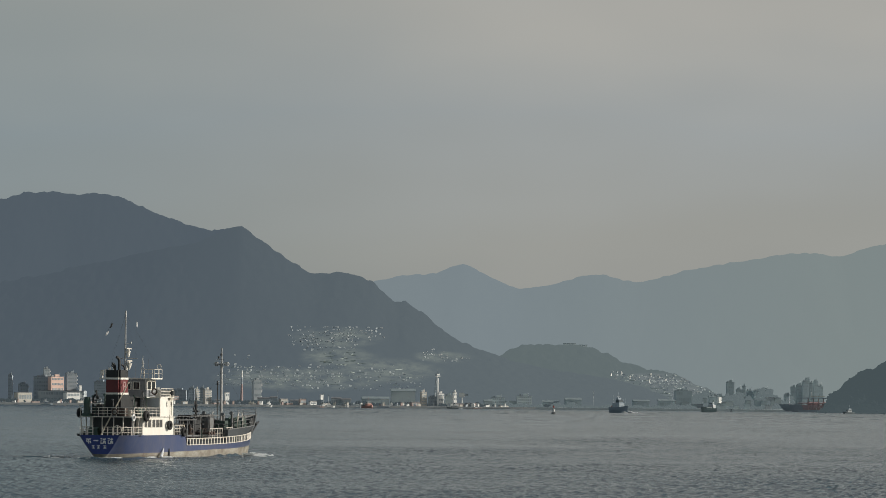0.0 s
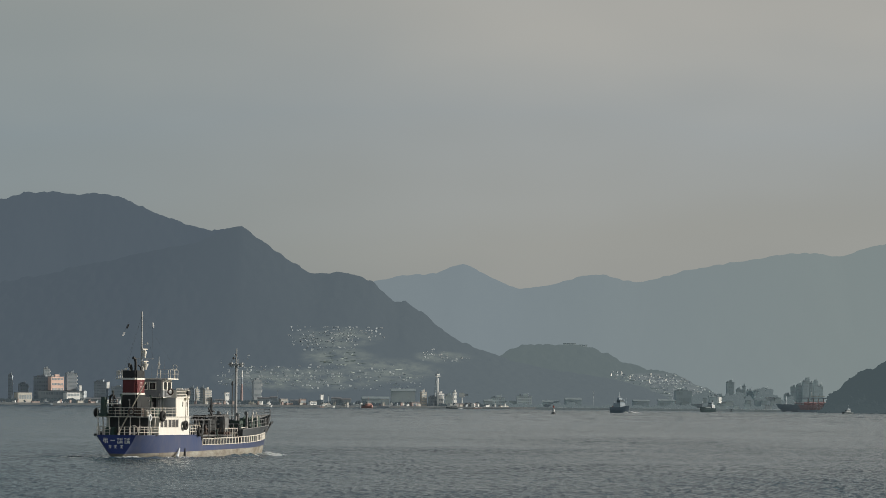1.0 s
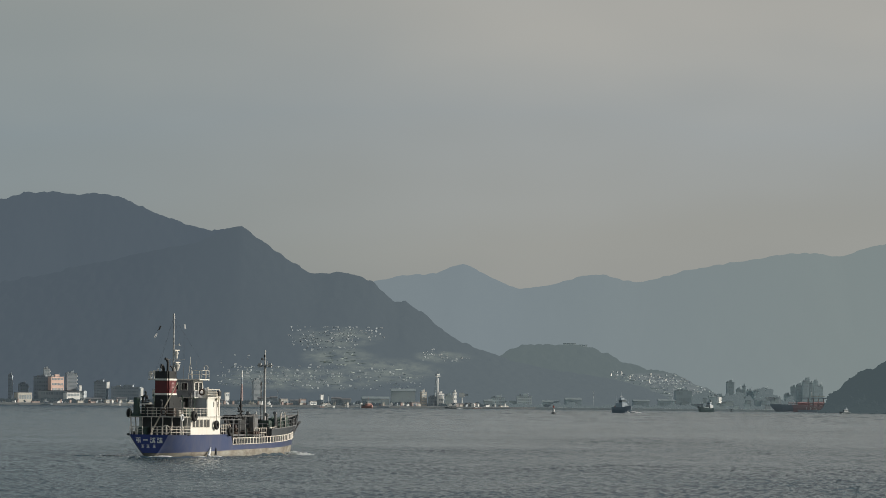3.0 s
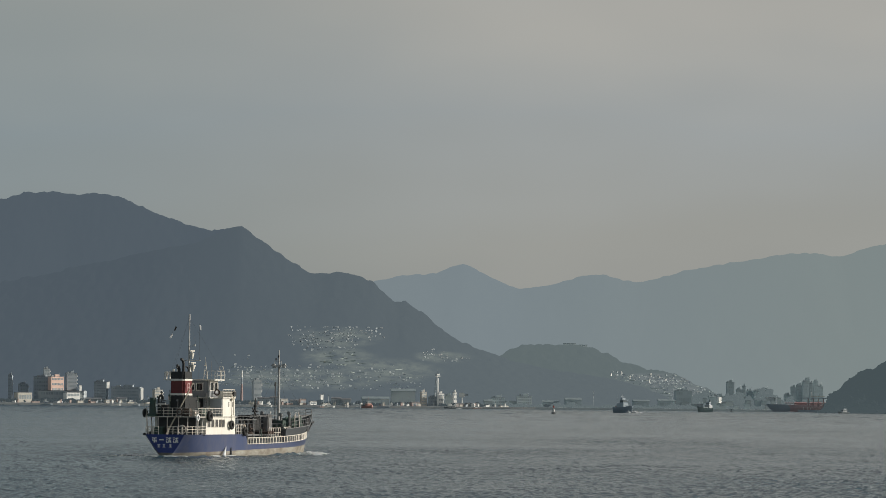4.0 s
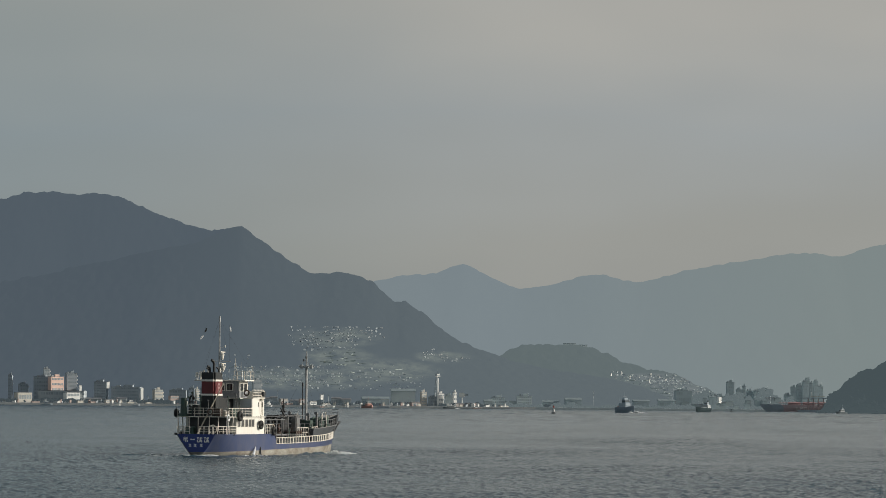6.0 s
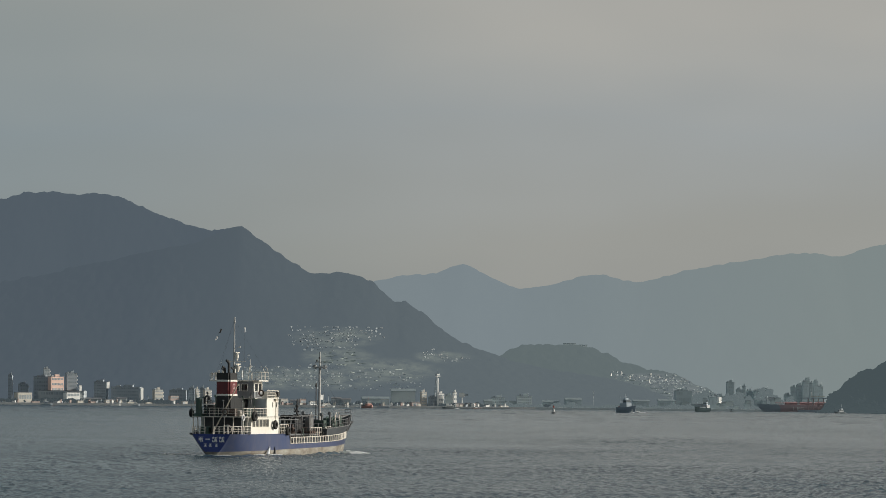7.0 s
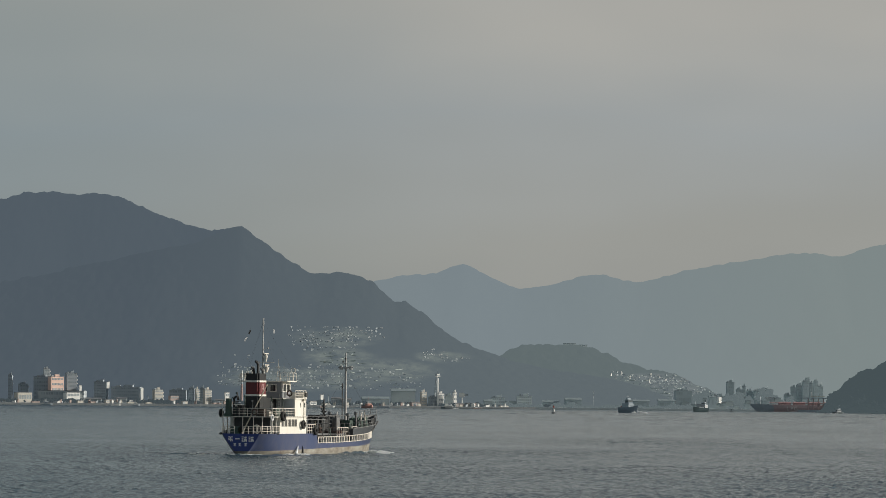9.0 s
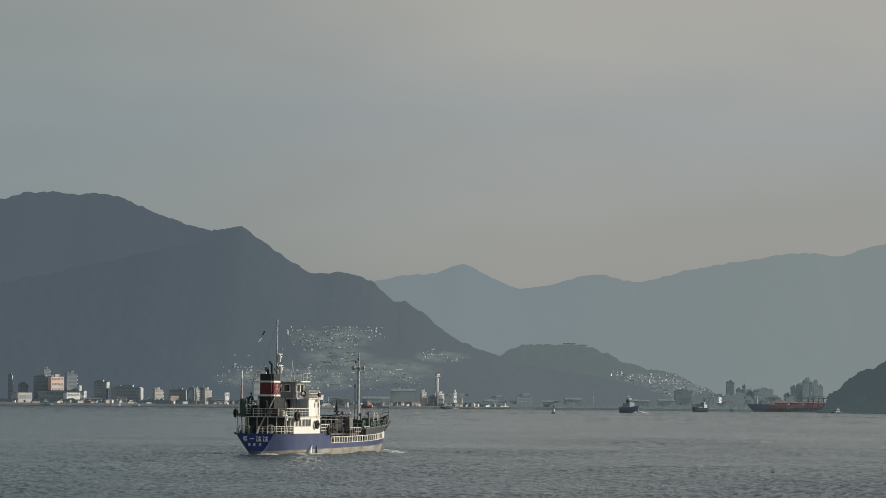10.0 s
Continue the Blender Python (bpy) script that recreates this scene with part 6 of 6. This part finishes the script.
for x, z, h in ((212.0, 33.5, 3.4), (234.0, 29.5, 4.4), (236.5, 37.5, 3.8), (190.5, 37.5, 2.8), (253.0, 32.0, 2.8), (203.0, 40.0, 2.8), (246.0, 35.0, 2.4)):
    y, z = on_slope("low", x, z)
    slab = thing("tower_block", pose(x, y, z, 0, 0, 40), "slim white sunlit apartment slab on the hill", "building", "white slabs on the hill")
    boxed("wall", slab, CITY_WHITE, -0.65, 0.65, 0, 1.3, -1.5, h)
    boxed("roof", slab, CITY_ROOF, -0.7, 0.7, -0.05, 1.35, h, h + 0.3)
# ---- trees on the headland ----
rng = random.Random(9)
spots = []
for i in range(1500):
    x, y = rng.uniform(350, 520), rng.uniform(3692, 3765)
    z = float(hill_heights(np.array([x]), np.array([float(y)]), CREST_HEAD, 3690, 3750, 3800, 40.0, 70, 3.5)[0])
    if z > 1.0:
        spots.append((x, y, z - 0.6, rng.uniform(0.9, 1.9) * min(1.0, 0.45 + z / 30)))
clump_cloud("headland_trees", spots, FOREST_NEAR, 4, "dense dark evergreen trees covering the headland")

# ---- jetty at the headland's foot ----
# steel red paled towards grey, with the haze put into the colour
JETTY_RED = material("hazed_red_steel", (0.40, 0.29, 0.28), 0.8, second=(0.34, 0.28, 0.27), scale=0.3, amount=0.5)
jetty = thing("loading_jetty", pose(349, 3990, 0), "red steel loading jetty with a dark pontoon", "jetty")
boxed("pontoon", jetty, CITY_DIM, 0, 20, -3, 3, -0.5, 2.4)
for i in range(5):
    x = 10 + 5 * i
    rodded("column", jetty, JETTY_RED, (x, 0, -0.5), (x, 0, 14), 0.55)
    bm = bmesh.new()
    rod(bm, (x, 0, 3), (x + 5, 0, 8), 0.25, sides=5)
    rod(bm, (x, 0, 8), (x + 5, 0, 3), 0.25, sides=5)
    part("cross_brace", bm, JETTY_RED, jetty)
boxed("upper_walkway", jetty, CITY_DIM, 2, 32, -2, 2, 13.4, 14.4)
boxed("lower_walkway", jetty, JETTY_RED, 8, 32, -2, 2, 8.0, 8.7)
boxed("canopy", jetty, CITY_CREAM, 12, 26, -2, 2, 15.4, 16.2)
rodded("loading_arm", jetty, CITY_WHITE, (14, 0, 14), (13.2, 0, 20), 0.3)

# ---- vessels in the strait ----
def lofted_hull(parent, L, B, depth, mat, name="hull", z0=-0.4, label="", bow_rise=0.35, fore=None):
    """x to starboard, y forward from the stern."""
    bm = bmesh.new()
    rows = []
    for i in range(13):
        t = i / 12
        half = B / 2 * min(1.0, 0.80 + t * 1.2) * (1 - max(0, (t - 0.62) / 0.38) ** 2.2)
        z1 = depth * (1 + bow_rise * max(0, (t - 0.45) / 0.55) ** 2)
        y = L * t
        rows.append([Vector((half * 0.72, y - (L * 0.04 if i == 12 else 0), z0)), Vector((half, y, z1 * 0.55)), Vector((half * 1.02 + 0.02, y + L * 0.02 * t, z1))])
    for side in (1, -1):
        grid = [[bm.verts.new((side * p.x, p.y, p.z)) for p in r] for r in rows]
        for a, b in zip(grid, grid[1:]):
            for k in range(2):
                q = (a[k], b[k], b[k + 1], a[k + 1])
                bm.faces.new(q if side > 0 else q[::-1]).material_index = 1 if fore and q[0].co.y > 0.82 * L else 0
        if side > 0:
            first, deck = grid[0], [g[2] for g in grid]
        else:
            for k in range(2):
                bm.faces.new((grid[0][k], first[k], first[k + 1], grid[0][k + 1]))
            bm.faces.new(deck + [g[2] for g in reversed(grid)])
    ob = part(name, bm, mat, parent, label)
    if fore:
        ob.data.materials.append(fore)
    return ob


# vessel paints lifted and greyed: haze over the strait is in the colour
V_NAVY = material("hazed_navy_paint", (0.28, 0.33, 0.375), 0.5, scale=0.4, amount=0.4, spec=0.05)
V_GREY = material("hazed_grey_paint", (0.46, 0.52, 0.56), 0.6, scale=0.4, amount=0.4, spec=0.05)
V_WHITE = material("hazed_white_paint", (0.46, 0.48, 0.49), 0.6, scale=0.4, amount=0.3, spec=0.05)
V_DARK = material("hazed_dark_paint", (0.17, 0.20, 0.21), 0.6, scale=0.4, amount=0.4, spec=0.05)
V_ORANGE = material("hazed_orange_paint", (0.50, 0.30, 0.26), 0.6, scale=0.4, amount=0.4, spec=0.05)
V_RED = material("hazed_red_paint", (0.44, 0.29, 0.29), 0.8, scale=0.1, amount=0.5, spec=0.05)
V_MAROON = material("hazed_maroon_paint", (0.56, 0.43, 0.43), 0.8, scale=0.1, amount=0.5, spec=0.05)
FOAM = material("white_foam", (0.82, 0.83, 0.82), 0.9, second=(0.48, 0.52, 0.52), scale=1.6, amount=0.45, bump=0.05, bump_scale=4.0)
THIN_FOAM = material("thin_foam", (0.42, 0.45, 0.45), 0.8, second=(0.16, 0.19, 0.19), scale=1.2, amount=0.6, bump=0.05, bump_scale=4.0)


BLACK_HULL = material("black_hull_paint", (0.030, 0.048, 0.056), 0.6, second=(0.04, 0.055, 0.058), scale=0.4, amount=0.5, spec=0.05)


def path(x, y, vx, vy, heading):
    return lambda t: pose(x + vx * t, y + vy * t, 0, 0, 0, heading)


# patrol boat coming on
patrol_path = path(125.5, 3010, 0.71, -1.3, 208)
patrol = thing("patrol_boat", patrol_path(0), "dark blue patrol boat with white upperworks and bow wave", "boat")
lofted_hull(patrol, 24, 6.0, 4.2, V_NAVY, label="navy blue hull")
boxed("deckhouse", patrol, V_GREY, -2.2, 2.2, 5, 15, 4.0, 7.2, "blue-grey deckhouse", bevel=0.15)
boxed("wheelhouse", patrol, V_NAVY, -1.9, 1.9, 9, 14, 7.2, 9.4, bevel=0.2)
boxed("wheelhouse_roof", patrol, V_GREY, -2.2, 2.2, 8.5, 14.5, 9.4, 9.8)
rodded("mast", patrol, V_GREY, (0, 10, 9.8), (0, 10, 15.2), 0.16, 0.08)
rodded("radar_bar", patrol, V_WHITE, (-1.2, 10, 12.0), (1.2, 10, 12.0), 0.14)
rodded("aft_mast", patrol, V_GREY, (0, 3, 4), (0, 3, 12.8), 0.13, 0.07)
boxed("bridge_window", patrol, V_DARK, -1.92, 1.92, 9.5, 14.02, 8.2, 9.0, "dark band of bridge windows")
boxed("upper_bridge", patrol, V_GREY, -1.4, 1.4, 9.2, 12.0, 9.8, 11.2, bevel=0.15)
rodded("foremast", patrol, V_GREY, (-0.6, 19.5, 4.6), (-0.6, 19.5, 11.0), 0.13, 0.07)
bm = bmesh.new()
for s in (-1, 1):
    for y in (15, 17, 19, 21):
        rod(bm, (2.3 * s * (1 - (y - 15) * 0.07), y, 4.5), (2.3 * s * (1 - (y - 15) * 0.07), y, 5.7), 0.06, sides=5)
    rod(bm, (2.3 * s, 15, 5.7), (1.35 * s, 21, 5.7), 0.07, sides=5)
part("foredeck_rail", bm, V_WHITE, patrol)
boxed("work_boat", patrol, V_ORANGE, -0.9, 0.9, 1.0, 4.0, 4.2, 5.3, "orange tender on the aft deck", bevel=0.2)

coaster_path = path(238.5, 3560, -0.84, -1.2, 150)
coaster = thing("cargo_coaster", coaster_path(0), "small dark-hulled coaster with white stern house", "ship")
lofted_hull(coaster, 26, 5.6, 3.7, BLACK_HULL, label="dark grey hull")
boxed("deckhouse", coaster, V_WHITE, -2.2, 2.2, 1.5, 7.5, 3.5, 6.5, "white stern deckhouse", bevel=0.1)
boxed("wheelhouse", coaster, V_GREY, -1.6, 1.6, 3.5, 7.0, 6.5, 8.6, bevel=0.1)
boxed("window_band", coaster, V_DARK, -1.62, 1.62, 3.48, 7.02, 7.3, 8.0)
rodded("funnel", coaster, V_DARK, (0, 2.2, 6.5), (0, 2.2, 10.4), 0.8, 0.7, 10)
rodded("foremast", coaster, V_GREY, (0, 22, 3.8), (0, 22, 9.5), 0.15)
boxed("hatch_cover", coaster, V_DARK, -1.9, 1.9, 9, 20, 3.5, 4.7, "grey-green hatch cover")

launch_path = path(344.0, 3400, -1.04, -0.5, 116)
launch = thing("motor_launch", launch_path(0), "small grey motor launch with a thin wake", "boat")
lofted_hull(launch, 10.5, 3.2, 1.5, V_DARK)
boxed("cabin", launch, V_WHITE, -1.2, 1.2, 2.4, 6.6, 1.4, 3.6, bevel=0.1)
boxed("window_band", launch, V_DARK, -1.22, 1.22, 2.5, 6.62, 2.5, 3.1)
boxed("flying_bridge", launch, V_GREY, -1.0, 1.0, 3.0, 5.2, 3.6, 4.5, bevel=0.1)
rodded("mast", launch, V_GREY, (0, 4.0, 4.5), (0, 4.0, 7.8), 0.12)

# carrier's bow colour, lightened to hold the haze as well
CITY_SLATE = material("hazed_slate_paint", (0.40, 0.45, 0.49), 0.7, scale=0.1, amount=0.4, spec=0.05)
gas_path = path(471.0, 4112, -3.25, 0.0, 90)
carrier = thing("gas_carrier", gas_path(0), "long dull red and grey gas carrier in haze", "ship")
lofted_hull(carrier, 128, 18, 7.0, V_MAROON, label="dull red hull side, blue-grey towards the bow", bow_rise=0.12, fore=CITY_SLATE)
for i in range(5):
    bm = bmesh.new()
    rod(bm, (-4, 30 + 15 * i, 8.2), (-4, 42 + 15 * i, 8.2), 2.0, sides=12)
    part("deck_tank", bm, V_RED, carrier, "dull red deck tank")
rodded("deck_pipe", carrier, V_RED, (-6, 20, 9.0), (-6, 112, 9.0), 0.4)
rodded("foremast", carrier, V_GREY, (0, 120, 7), (0, 120, 16), 0.4)
boxed("accommodation", carrier, V_WHITE, -7, 7, 4, 16, 7, 12.5)
for k, ch in enumerate("LPG"):
    txt = bpy.data.curves.new("hull_letter", "FONT")
    txt.body, txt.size, txt.extrude = ch, 5.2, 0.05
    txt.align_x = "CENTER"
    txt.materials.append(CITY_WHITE)
    ob = new("hull_letter", txt)
    ob.parent = carrier
    # port side faces the camera; letters read towards the stern
    ob.matrix_basis = Matrix.Translation((-9.32, 93.0 - 4.0 * k, 1.6)) @ Matrix(((0, 0, -1, 0), (-1, 0, 0, 0), (0, 1, 0, 0), (0, 0, 0, 1)))

tug_path = path(18.0, 4060, -0.62, 0.0, 96)
ferry = thing("harbour_ferry", tug_path(0), "small white harbour ferry", "boat")
lofted_hull(ferry, 13, 3.6, 1.5, V_DARK)
boxed("saloon", ferry, CITY_WHITE, -1.6, 1.6, 1.5, 9.5, 1.3, 3.4, "white saloon", bevel=0.1)
boxed("window_band", ferry, V_DARK, -1.62, 1.62, 2.0, 9.0, 2.2, 2.8)
boxed("wheelhouse", ferry, CITY_WHITE, -1.1, 1.1, 6.5, 9.0, 3.4, 5.2, bevel=0.1)
rodded("mast", ferry, V_GREY, (0, 6.5, 5.2), (0, 6.5, 7.5), 0.1)

dredger = thing("work_vessel", pose(-74.5, 3884, 0, 0, 0, 205), "orange and dark grey work vessel lying off the quay", "ship")
lofted_hull(dredger, 20, 6.4, 2.4, V_ORANGE)
boxed("deckhouse", dredger, V_ORANGE, -2.4, 2.4, 9, 15, 2.2, 4.6, "orange deckhouse", bevel=0.1)
boxed("wheelhouse", dredger, CITY_WHITE, -1.6, 1.6, 10, 13.5, 4.6, 6.4, bevel=0.1)
boxed("window_band", dredger, V_DARK, -1.62, 1.62, 9.98, 13.52, 5.3, 6.0)
rodded("mast", dredger, V_ORANGE, (0, 11, 6.4), (0, 11, 11.0), 0.16)
boxed("hopper", dredger, V_DARK, -2.6, 2.6, 1, 8, 2.2, 4.0)

lighter = thing("moored_lighter", pose(-371.0, 3372, 0, 0, 0, 84), "dark steel lighter moored off the quay", "boat")
lofted_hull(lighter, 16, 5.0, 1.7, V_DARK)
boxed("deck_cargo", lighter, V_GREY, -1.8, 1.8, 3, 9, 1.5, 2.6)


BUOY_DARK = material("buoy_dark_paint", (0.05, 0.055, 0.06), 0.6, scale=1.0)
BUOY_RED = material("buoy_red_paint", (0.35, 0.07, 0.05), 0.6, scale=1.0)


def buoy(x, y, s, top, label):
    b = thing("channel_buoy", pose(x, y, 0), label, "buoy", "channel buoys")
    bm = bmesh.new()
    rod(bm, (0, 0, -0.4), (0, 0, 1.0 * s), 1.45 * s, 1.35 * s, 16)
    part("float", bm, BUOY_DARK, b)
    bm = bmesh.new()
    for k in range(4):
        a = math.pi / 2 * k + 0.4
        rod(bm, (1.0 * s * math.cos(a), 1.0 * s * math.sin(a), 1.0 * s), (0.45 * s * math.cos(a), 0.45 * s * math.sin(a), 4.2 * s), 0.10 * s)
    part("frame", bm, V_DARK, b)
    bm = bmesh.new()
    rod(bm, (0, 0, 1.6 * s), (0, 0, 3.4 * s), 0.85 * s, 0.55 * s, 10)
    part("day_mark", bm, top, b)
    bm = bmesh.new()
    rod(bm, (0, 0, 4.1 * s), (0, 0, 5.3 * s), 0.55 * s, 0.5 * s, 10)
    part("lantern", bm, BUOY_RED if top is CITY_WHITE else V_DARK, b)
    rodded("top_mark", b, V_DARK, (0, 0, 5.3 * s), (0, 0, 6.0 * s), 0.25 * s)


buoy(71.0, 2582, 0.98, CITY_WHITE, "red and white channel buoy on a dark float")
buoy(276.0, 3880, 0.72, V_DARK, "small dark channel buoy")


# ---- broken water round the tanker and the small craft ----
def froth(name, parent, x0, x1, y0, y1, rise, cover, seed, mat, lump=0.8, cell=0.14, label="white broken water", taper=True):
    """Torn foam and spray: a swarm of small white flecks, dense and low with a few thrown higher."""
    rng = np.random.RandomState(100 + seed)
    area = (x1 - x0) * (y1 - y0)
    size = cell * 1.3
    count = int(min(2600, area / (size * size) * (0.25 + cover)))
    x, y = rng.uniform(x0, x1, count * 3), rng.uniform(y0, y1, count * 3)
    n = rough_noise(x + 3.1 * seed, y * 0.8 + 1.7 * seed, lump * 2.2, 3, 100 + seed)
    u, v = (x - x0) / (x1 - x0), (y - y0) / (y1 - y0)
    mask = np.clip(4 * u * (1 - u), 0, 1) * (np.clip(4 * v * (1 - v), 0, 1) if taper else 1.0)
    keep = np.flatnonzero(n * 0.9 + 0.45 * mask > 0.55 - 0.5 * cover)[:count]
    verts, faces = [], []
    for k in keep:
        h = rise * mask[k] * (0.25 + max(0, n[k] + 0.4)) * (0.25 + 1.1 * rng.rand() ** 3)
        a, b, c = size * rng.uniform(0.5, 1.7), size * rng.uniform(0.5, 1.7), size * rng.uniform(0.25, 0.7)
        t = rng.uniform(0, 3.14)
        ca, sa = math.cos(t), math.sin(t)
        o = len(verts)
        for p, q, r in ((-a, -b, 0), (a, -b * 0.6, 0), (a * 0.7, b, 0), (-a * 0.8, b, 0), (a * 0.1, 0, c)):
            verts.append((x[k] + p * ca - q * sa, y[k] + p * sa + q * ca, h + r))
        faces += [(o, o + 1, o + 4), (o + 1, o + 2, o + 4), (o + 2, o + 3, o + 4), (o + 3, o, o + 4), (o + 3, o + 2, o + 1, o)]
    me = bpy.data.meshes.new(name)
    me.from_pydata(verts, [], faces)
    me.materials.append(mat)
    ob = new(name, me)
    ob.parent = parent
    return tagged(ob, label, kind="stuff")


wake = thing("ship_wake", ship_pose(0, -0.15), "white bow wave and stern wash of the tanker", "wake")


def swell(name, pts, height, width, seed):
    """A smooth water ridge along a polyline, thrown up by the hull."""
    pts = [Vector(p) for p in pts]
    bm = bmesh.new()
    rows = []
    n = 60
    for k in range(n + 1):
        f = k / n * (len(pts) - 1)
        i = min(len(pts) - 2, int(f))
        c = pts[i].lerp(pts[i + 1], f - i)
        d = (pts[i + 1] - pts[i]).normalized()
        side = Vector((d.y, -d.x, 0))
        h = height * max(0.0, math.sin(math.pi * k / n)) ** 0.5 * (0.78 + 0.22 * math.sin(k * 0.31 + seed) * math.sin(k * 0.13 + 2 * seed))
        rows.append([bm.verts.new(c + side * width * a + Vector((0, 0, h * math.exp(-(a * 2.2) ** 2) - 0.12))) for a in np.linspace(-1, 1, 13)])
    for a, b in zip(rows, rows[1:]):
        for i in range(12):
            bm.faces.new((a[i], a[i + 1], b[i + 1], b[i]))
    return part(name, bm, SEA, wake, "grey-green wave thrown up by the hull", smooth=True)


swell("bow_swell", [(1.2, 45.5, 0), (2.6, 42.5, 0), (4.2, 38, 0), (6.2, 31, 0)], 0.24, 1.3, 1)
swell("bow_swell", [(-1.2, 45.5, 0), (-2.6, 42.5, 0), (-4.2, 38, 0), (-6.2, 31, 0)], 0.24, 1.5, 2)
swell("hull_swell", [(4.6, 34, 0), (4.7, 29, 0), (4.9, 22, 0)], 0.62, 1.3, 3)
swell("quarter_swell", [(4.3, 9, 0), (4.4, 3, 0), (5.5, -5, 0), (7.5, -13, 0)], 0.38, 1.4, 4)
swell("quarter_swell", [(-4.0, 7, 0), (-4.2, 2, 0), (-6.5, -6, 0), (-9.5, -16, 0)], 0.40, 1.5, 5)
swell("stern_swell", [(-3.4, -2.5, 0), (0, -3.2, 0), (3.4, -2.5, 0)], 0.35, 1.3, 6)
swell("wake_crest", [(-2.4, -0.6, 0), (-6.0, -2.2, 0), (-11.0, -4.2, 0)], 0.40, 0.9, 7)
foams = []
foams.append(froth("bow_foam", wake, 0.7, 3.4, 40.5, 44.8, 0.34, 0.75, 1, FOAM, lump=0.45, cell=0.07))
foams.append(froth("bow_foam", wake, 2.4, 4.2, 41.5, 45.4, 0.26, 0.18, 2, FOAM, lump=0.25, cell=0.05))
foams.append(froth("bow_foam", wake, 2.8, 6.2, 35.0, 41.0, 0.34, 0.62, 3, FOAM, lump=0.7, cell=0.10))
foams.append(froth("bow_foam", wake, 5.6, 8.6, 30.0, 36.0, 0.26, 0.35, 33, FOAM, lump=0.8, cell=0.10))
foams.append(froth("hull_foam", wake, 4.0, 5.2, 30.0, 41.0, 0.35, 0.10, 4, THIN_FOAM))
foams.append(froth("hull_foam", wake, 3.7, 4.9, 4.0, 13.0, 0.16, 0.40, 5, FOAM, lump=0.4, cell=0.09))
foams.append(froth("stern_foam", wake, -2.6, 3.6, -3.6, 1.2, 0.14, 0.14, 6, THIN_FOAM, lump=0.4, cell=0.09))
foams.append(froth("stern_foam", wake, 0.2, 3.4, -2.6, 1.0, 0.18, 0.42, 7, FOAM, lump=0.4, cell=0.09))
foams.append(froth("stern_wash", wake, -7.5, -2.2, -3.4, -0.6, 0.24, 0.12, 10, FOAM, lump=0.5, cell=0.08))
foams.append(froth("stern_wash", wake, -11.0, -2.0, -9.0, 0.5, 0.18, -0.04, 8, THIN_FOAM, lump=1.3))
foams.append(froth("stern_wash", wake, -2.0, 6.5, -14.0, -3.0, 0.26, -0.02, 9, THIN_FOAM, lump=1.3))
bm = bmesh.new()
rod(bm, (3.82, 10.7, 1.05), (4.2, 9.1, -0.1), 0.05, 0.24, 10)
part("discharge_jet", bm, FOAM, ship, "white cooling water spouting from the side")
# dark tapered streak down the side, just forward of the jet
bm = bmesh.new()
rod(bm, (3.80, 12.4, 1.0), (3.95, 12.1, -0.1), 0.05, 0.14, 8)
part("scupper_stain", bm, DARK, ship)

patrol_wake = thing("boat_wake", patrol_path(0), "white bow wave of the patrol boat", "wake")
froth("bow_foam", patrol_wake, -5.0, -1.0, 18, 27, 2.4, 1.0, 21, FOAM, lump=1.6, cell=0.4)
froth("bow_foam", patrol_wake, 1.2, 3.6, 19, 26, 1.4, 0.7, 22, FOAM, lump=1.6, cell=0.4)
froth("side_wash", patrol_wake, -11.0, -3.0, 16, 25, 0.7, 0.35, 23, FOAM, lump=1.6, cell=0.4)
launch_wake = thing("boat_wake", launch_path(0), "thin white wake of the motor launch", "wake")
froth("bow_foam", launch_wake, -2.4, 2.4, 5, 12, 0.5, 0.6, 24, FOAM, lump=1.2, cell=0.35)
ferry_wake = thing("boat_wake", tug_path(0), "white wake of the harbour ferry", "wake")
froth("stern_foam", ferry_wake, -2.0, 2.0, -5, 3, 0.6, 0.8, 25, FOAM, lump=1.2, cell=0.35)


def motions():
    """Every key of what moves: vessels and their broken water at steady speed, the chop drifting with the wind."""
    times = [0.0, 2.5, 5.0, 7.5, 10.0]
    walk(ship, [(t, ship_pose(t)) for t in times])
    walk(wake, [(t, ship_pose(t, -0.15)) for t in times])
    for carried, way in ((patrol, patrol_path), (patrol_wake, patrol_path), (coaster, coaster_path), (launch, launch_path), (launch_wake, launch_path),
                         (carrier, gas_path), (ferry, tug_path), (ferry_wake, tug_path)):
        walk(carried, [(t, way(t)) for t in times])
    walk(water, [(t, pose(0.55 * t, -1.1 * t, -0.15)) for t in times])
    for i, foam in enumerate(foams):
        walk(foam, [(0.5 * k, pose(0.10 * math.sin(0.9 * k + i), 0.18 * math.sin(0.7 * k + 2 * i), 0.05 * math.sin(1.3 * k + 1.7 * i), 0, 0, 0)) for k in range(21)])


motions()
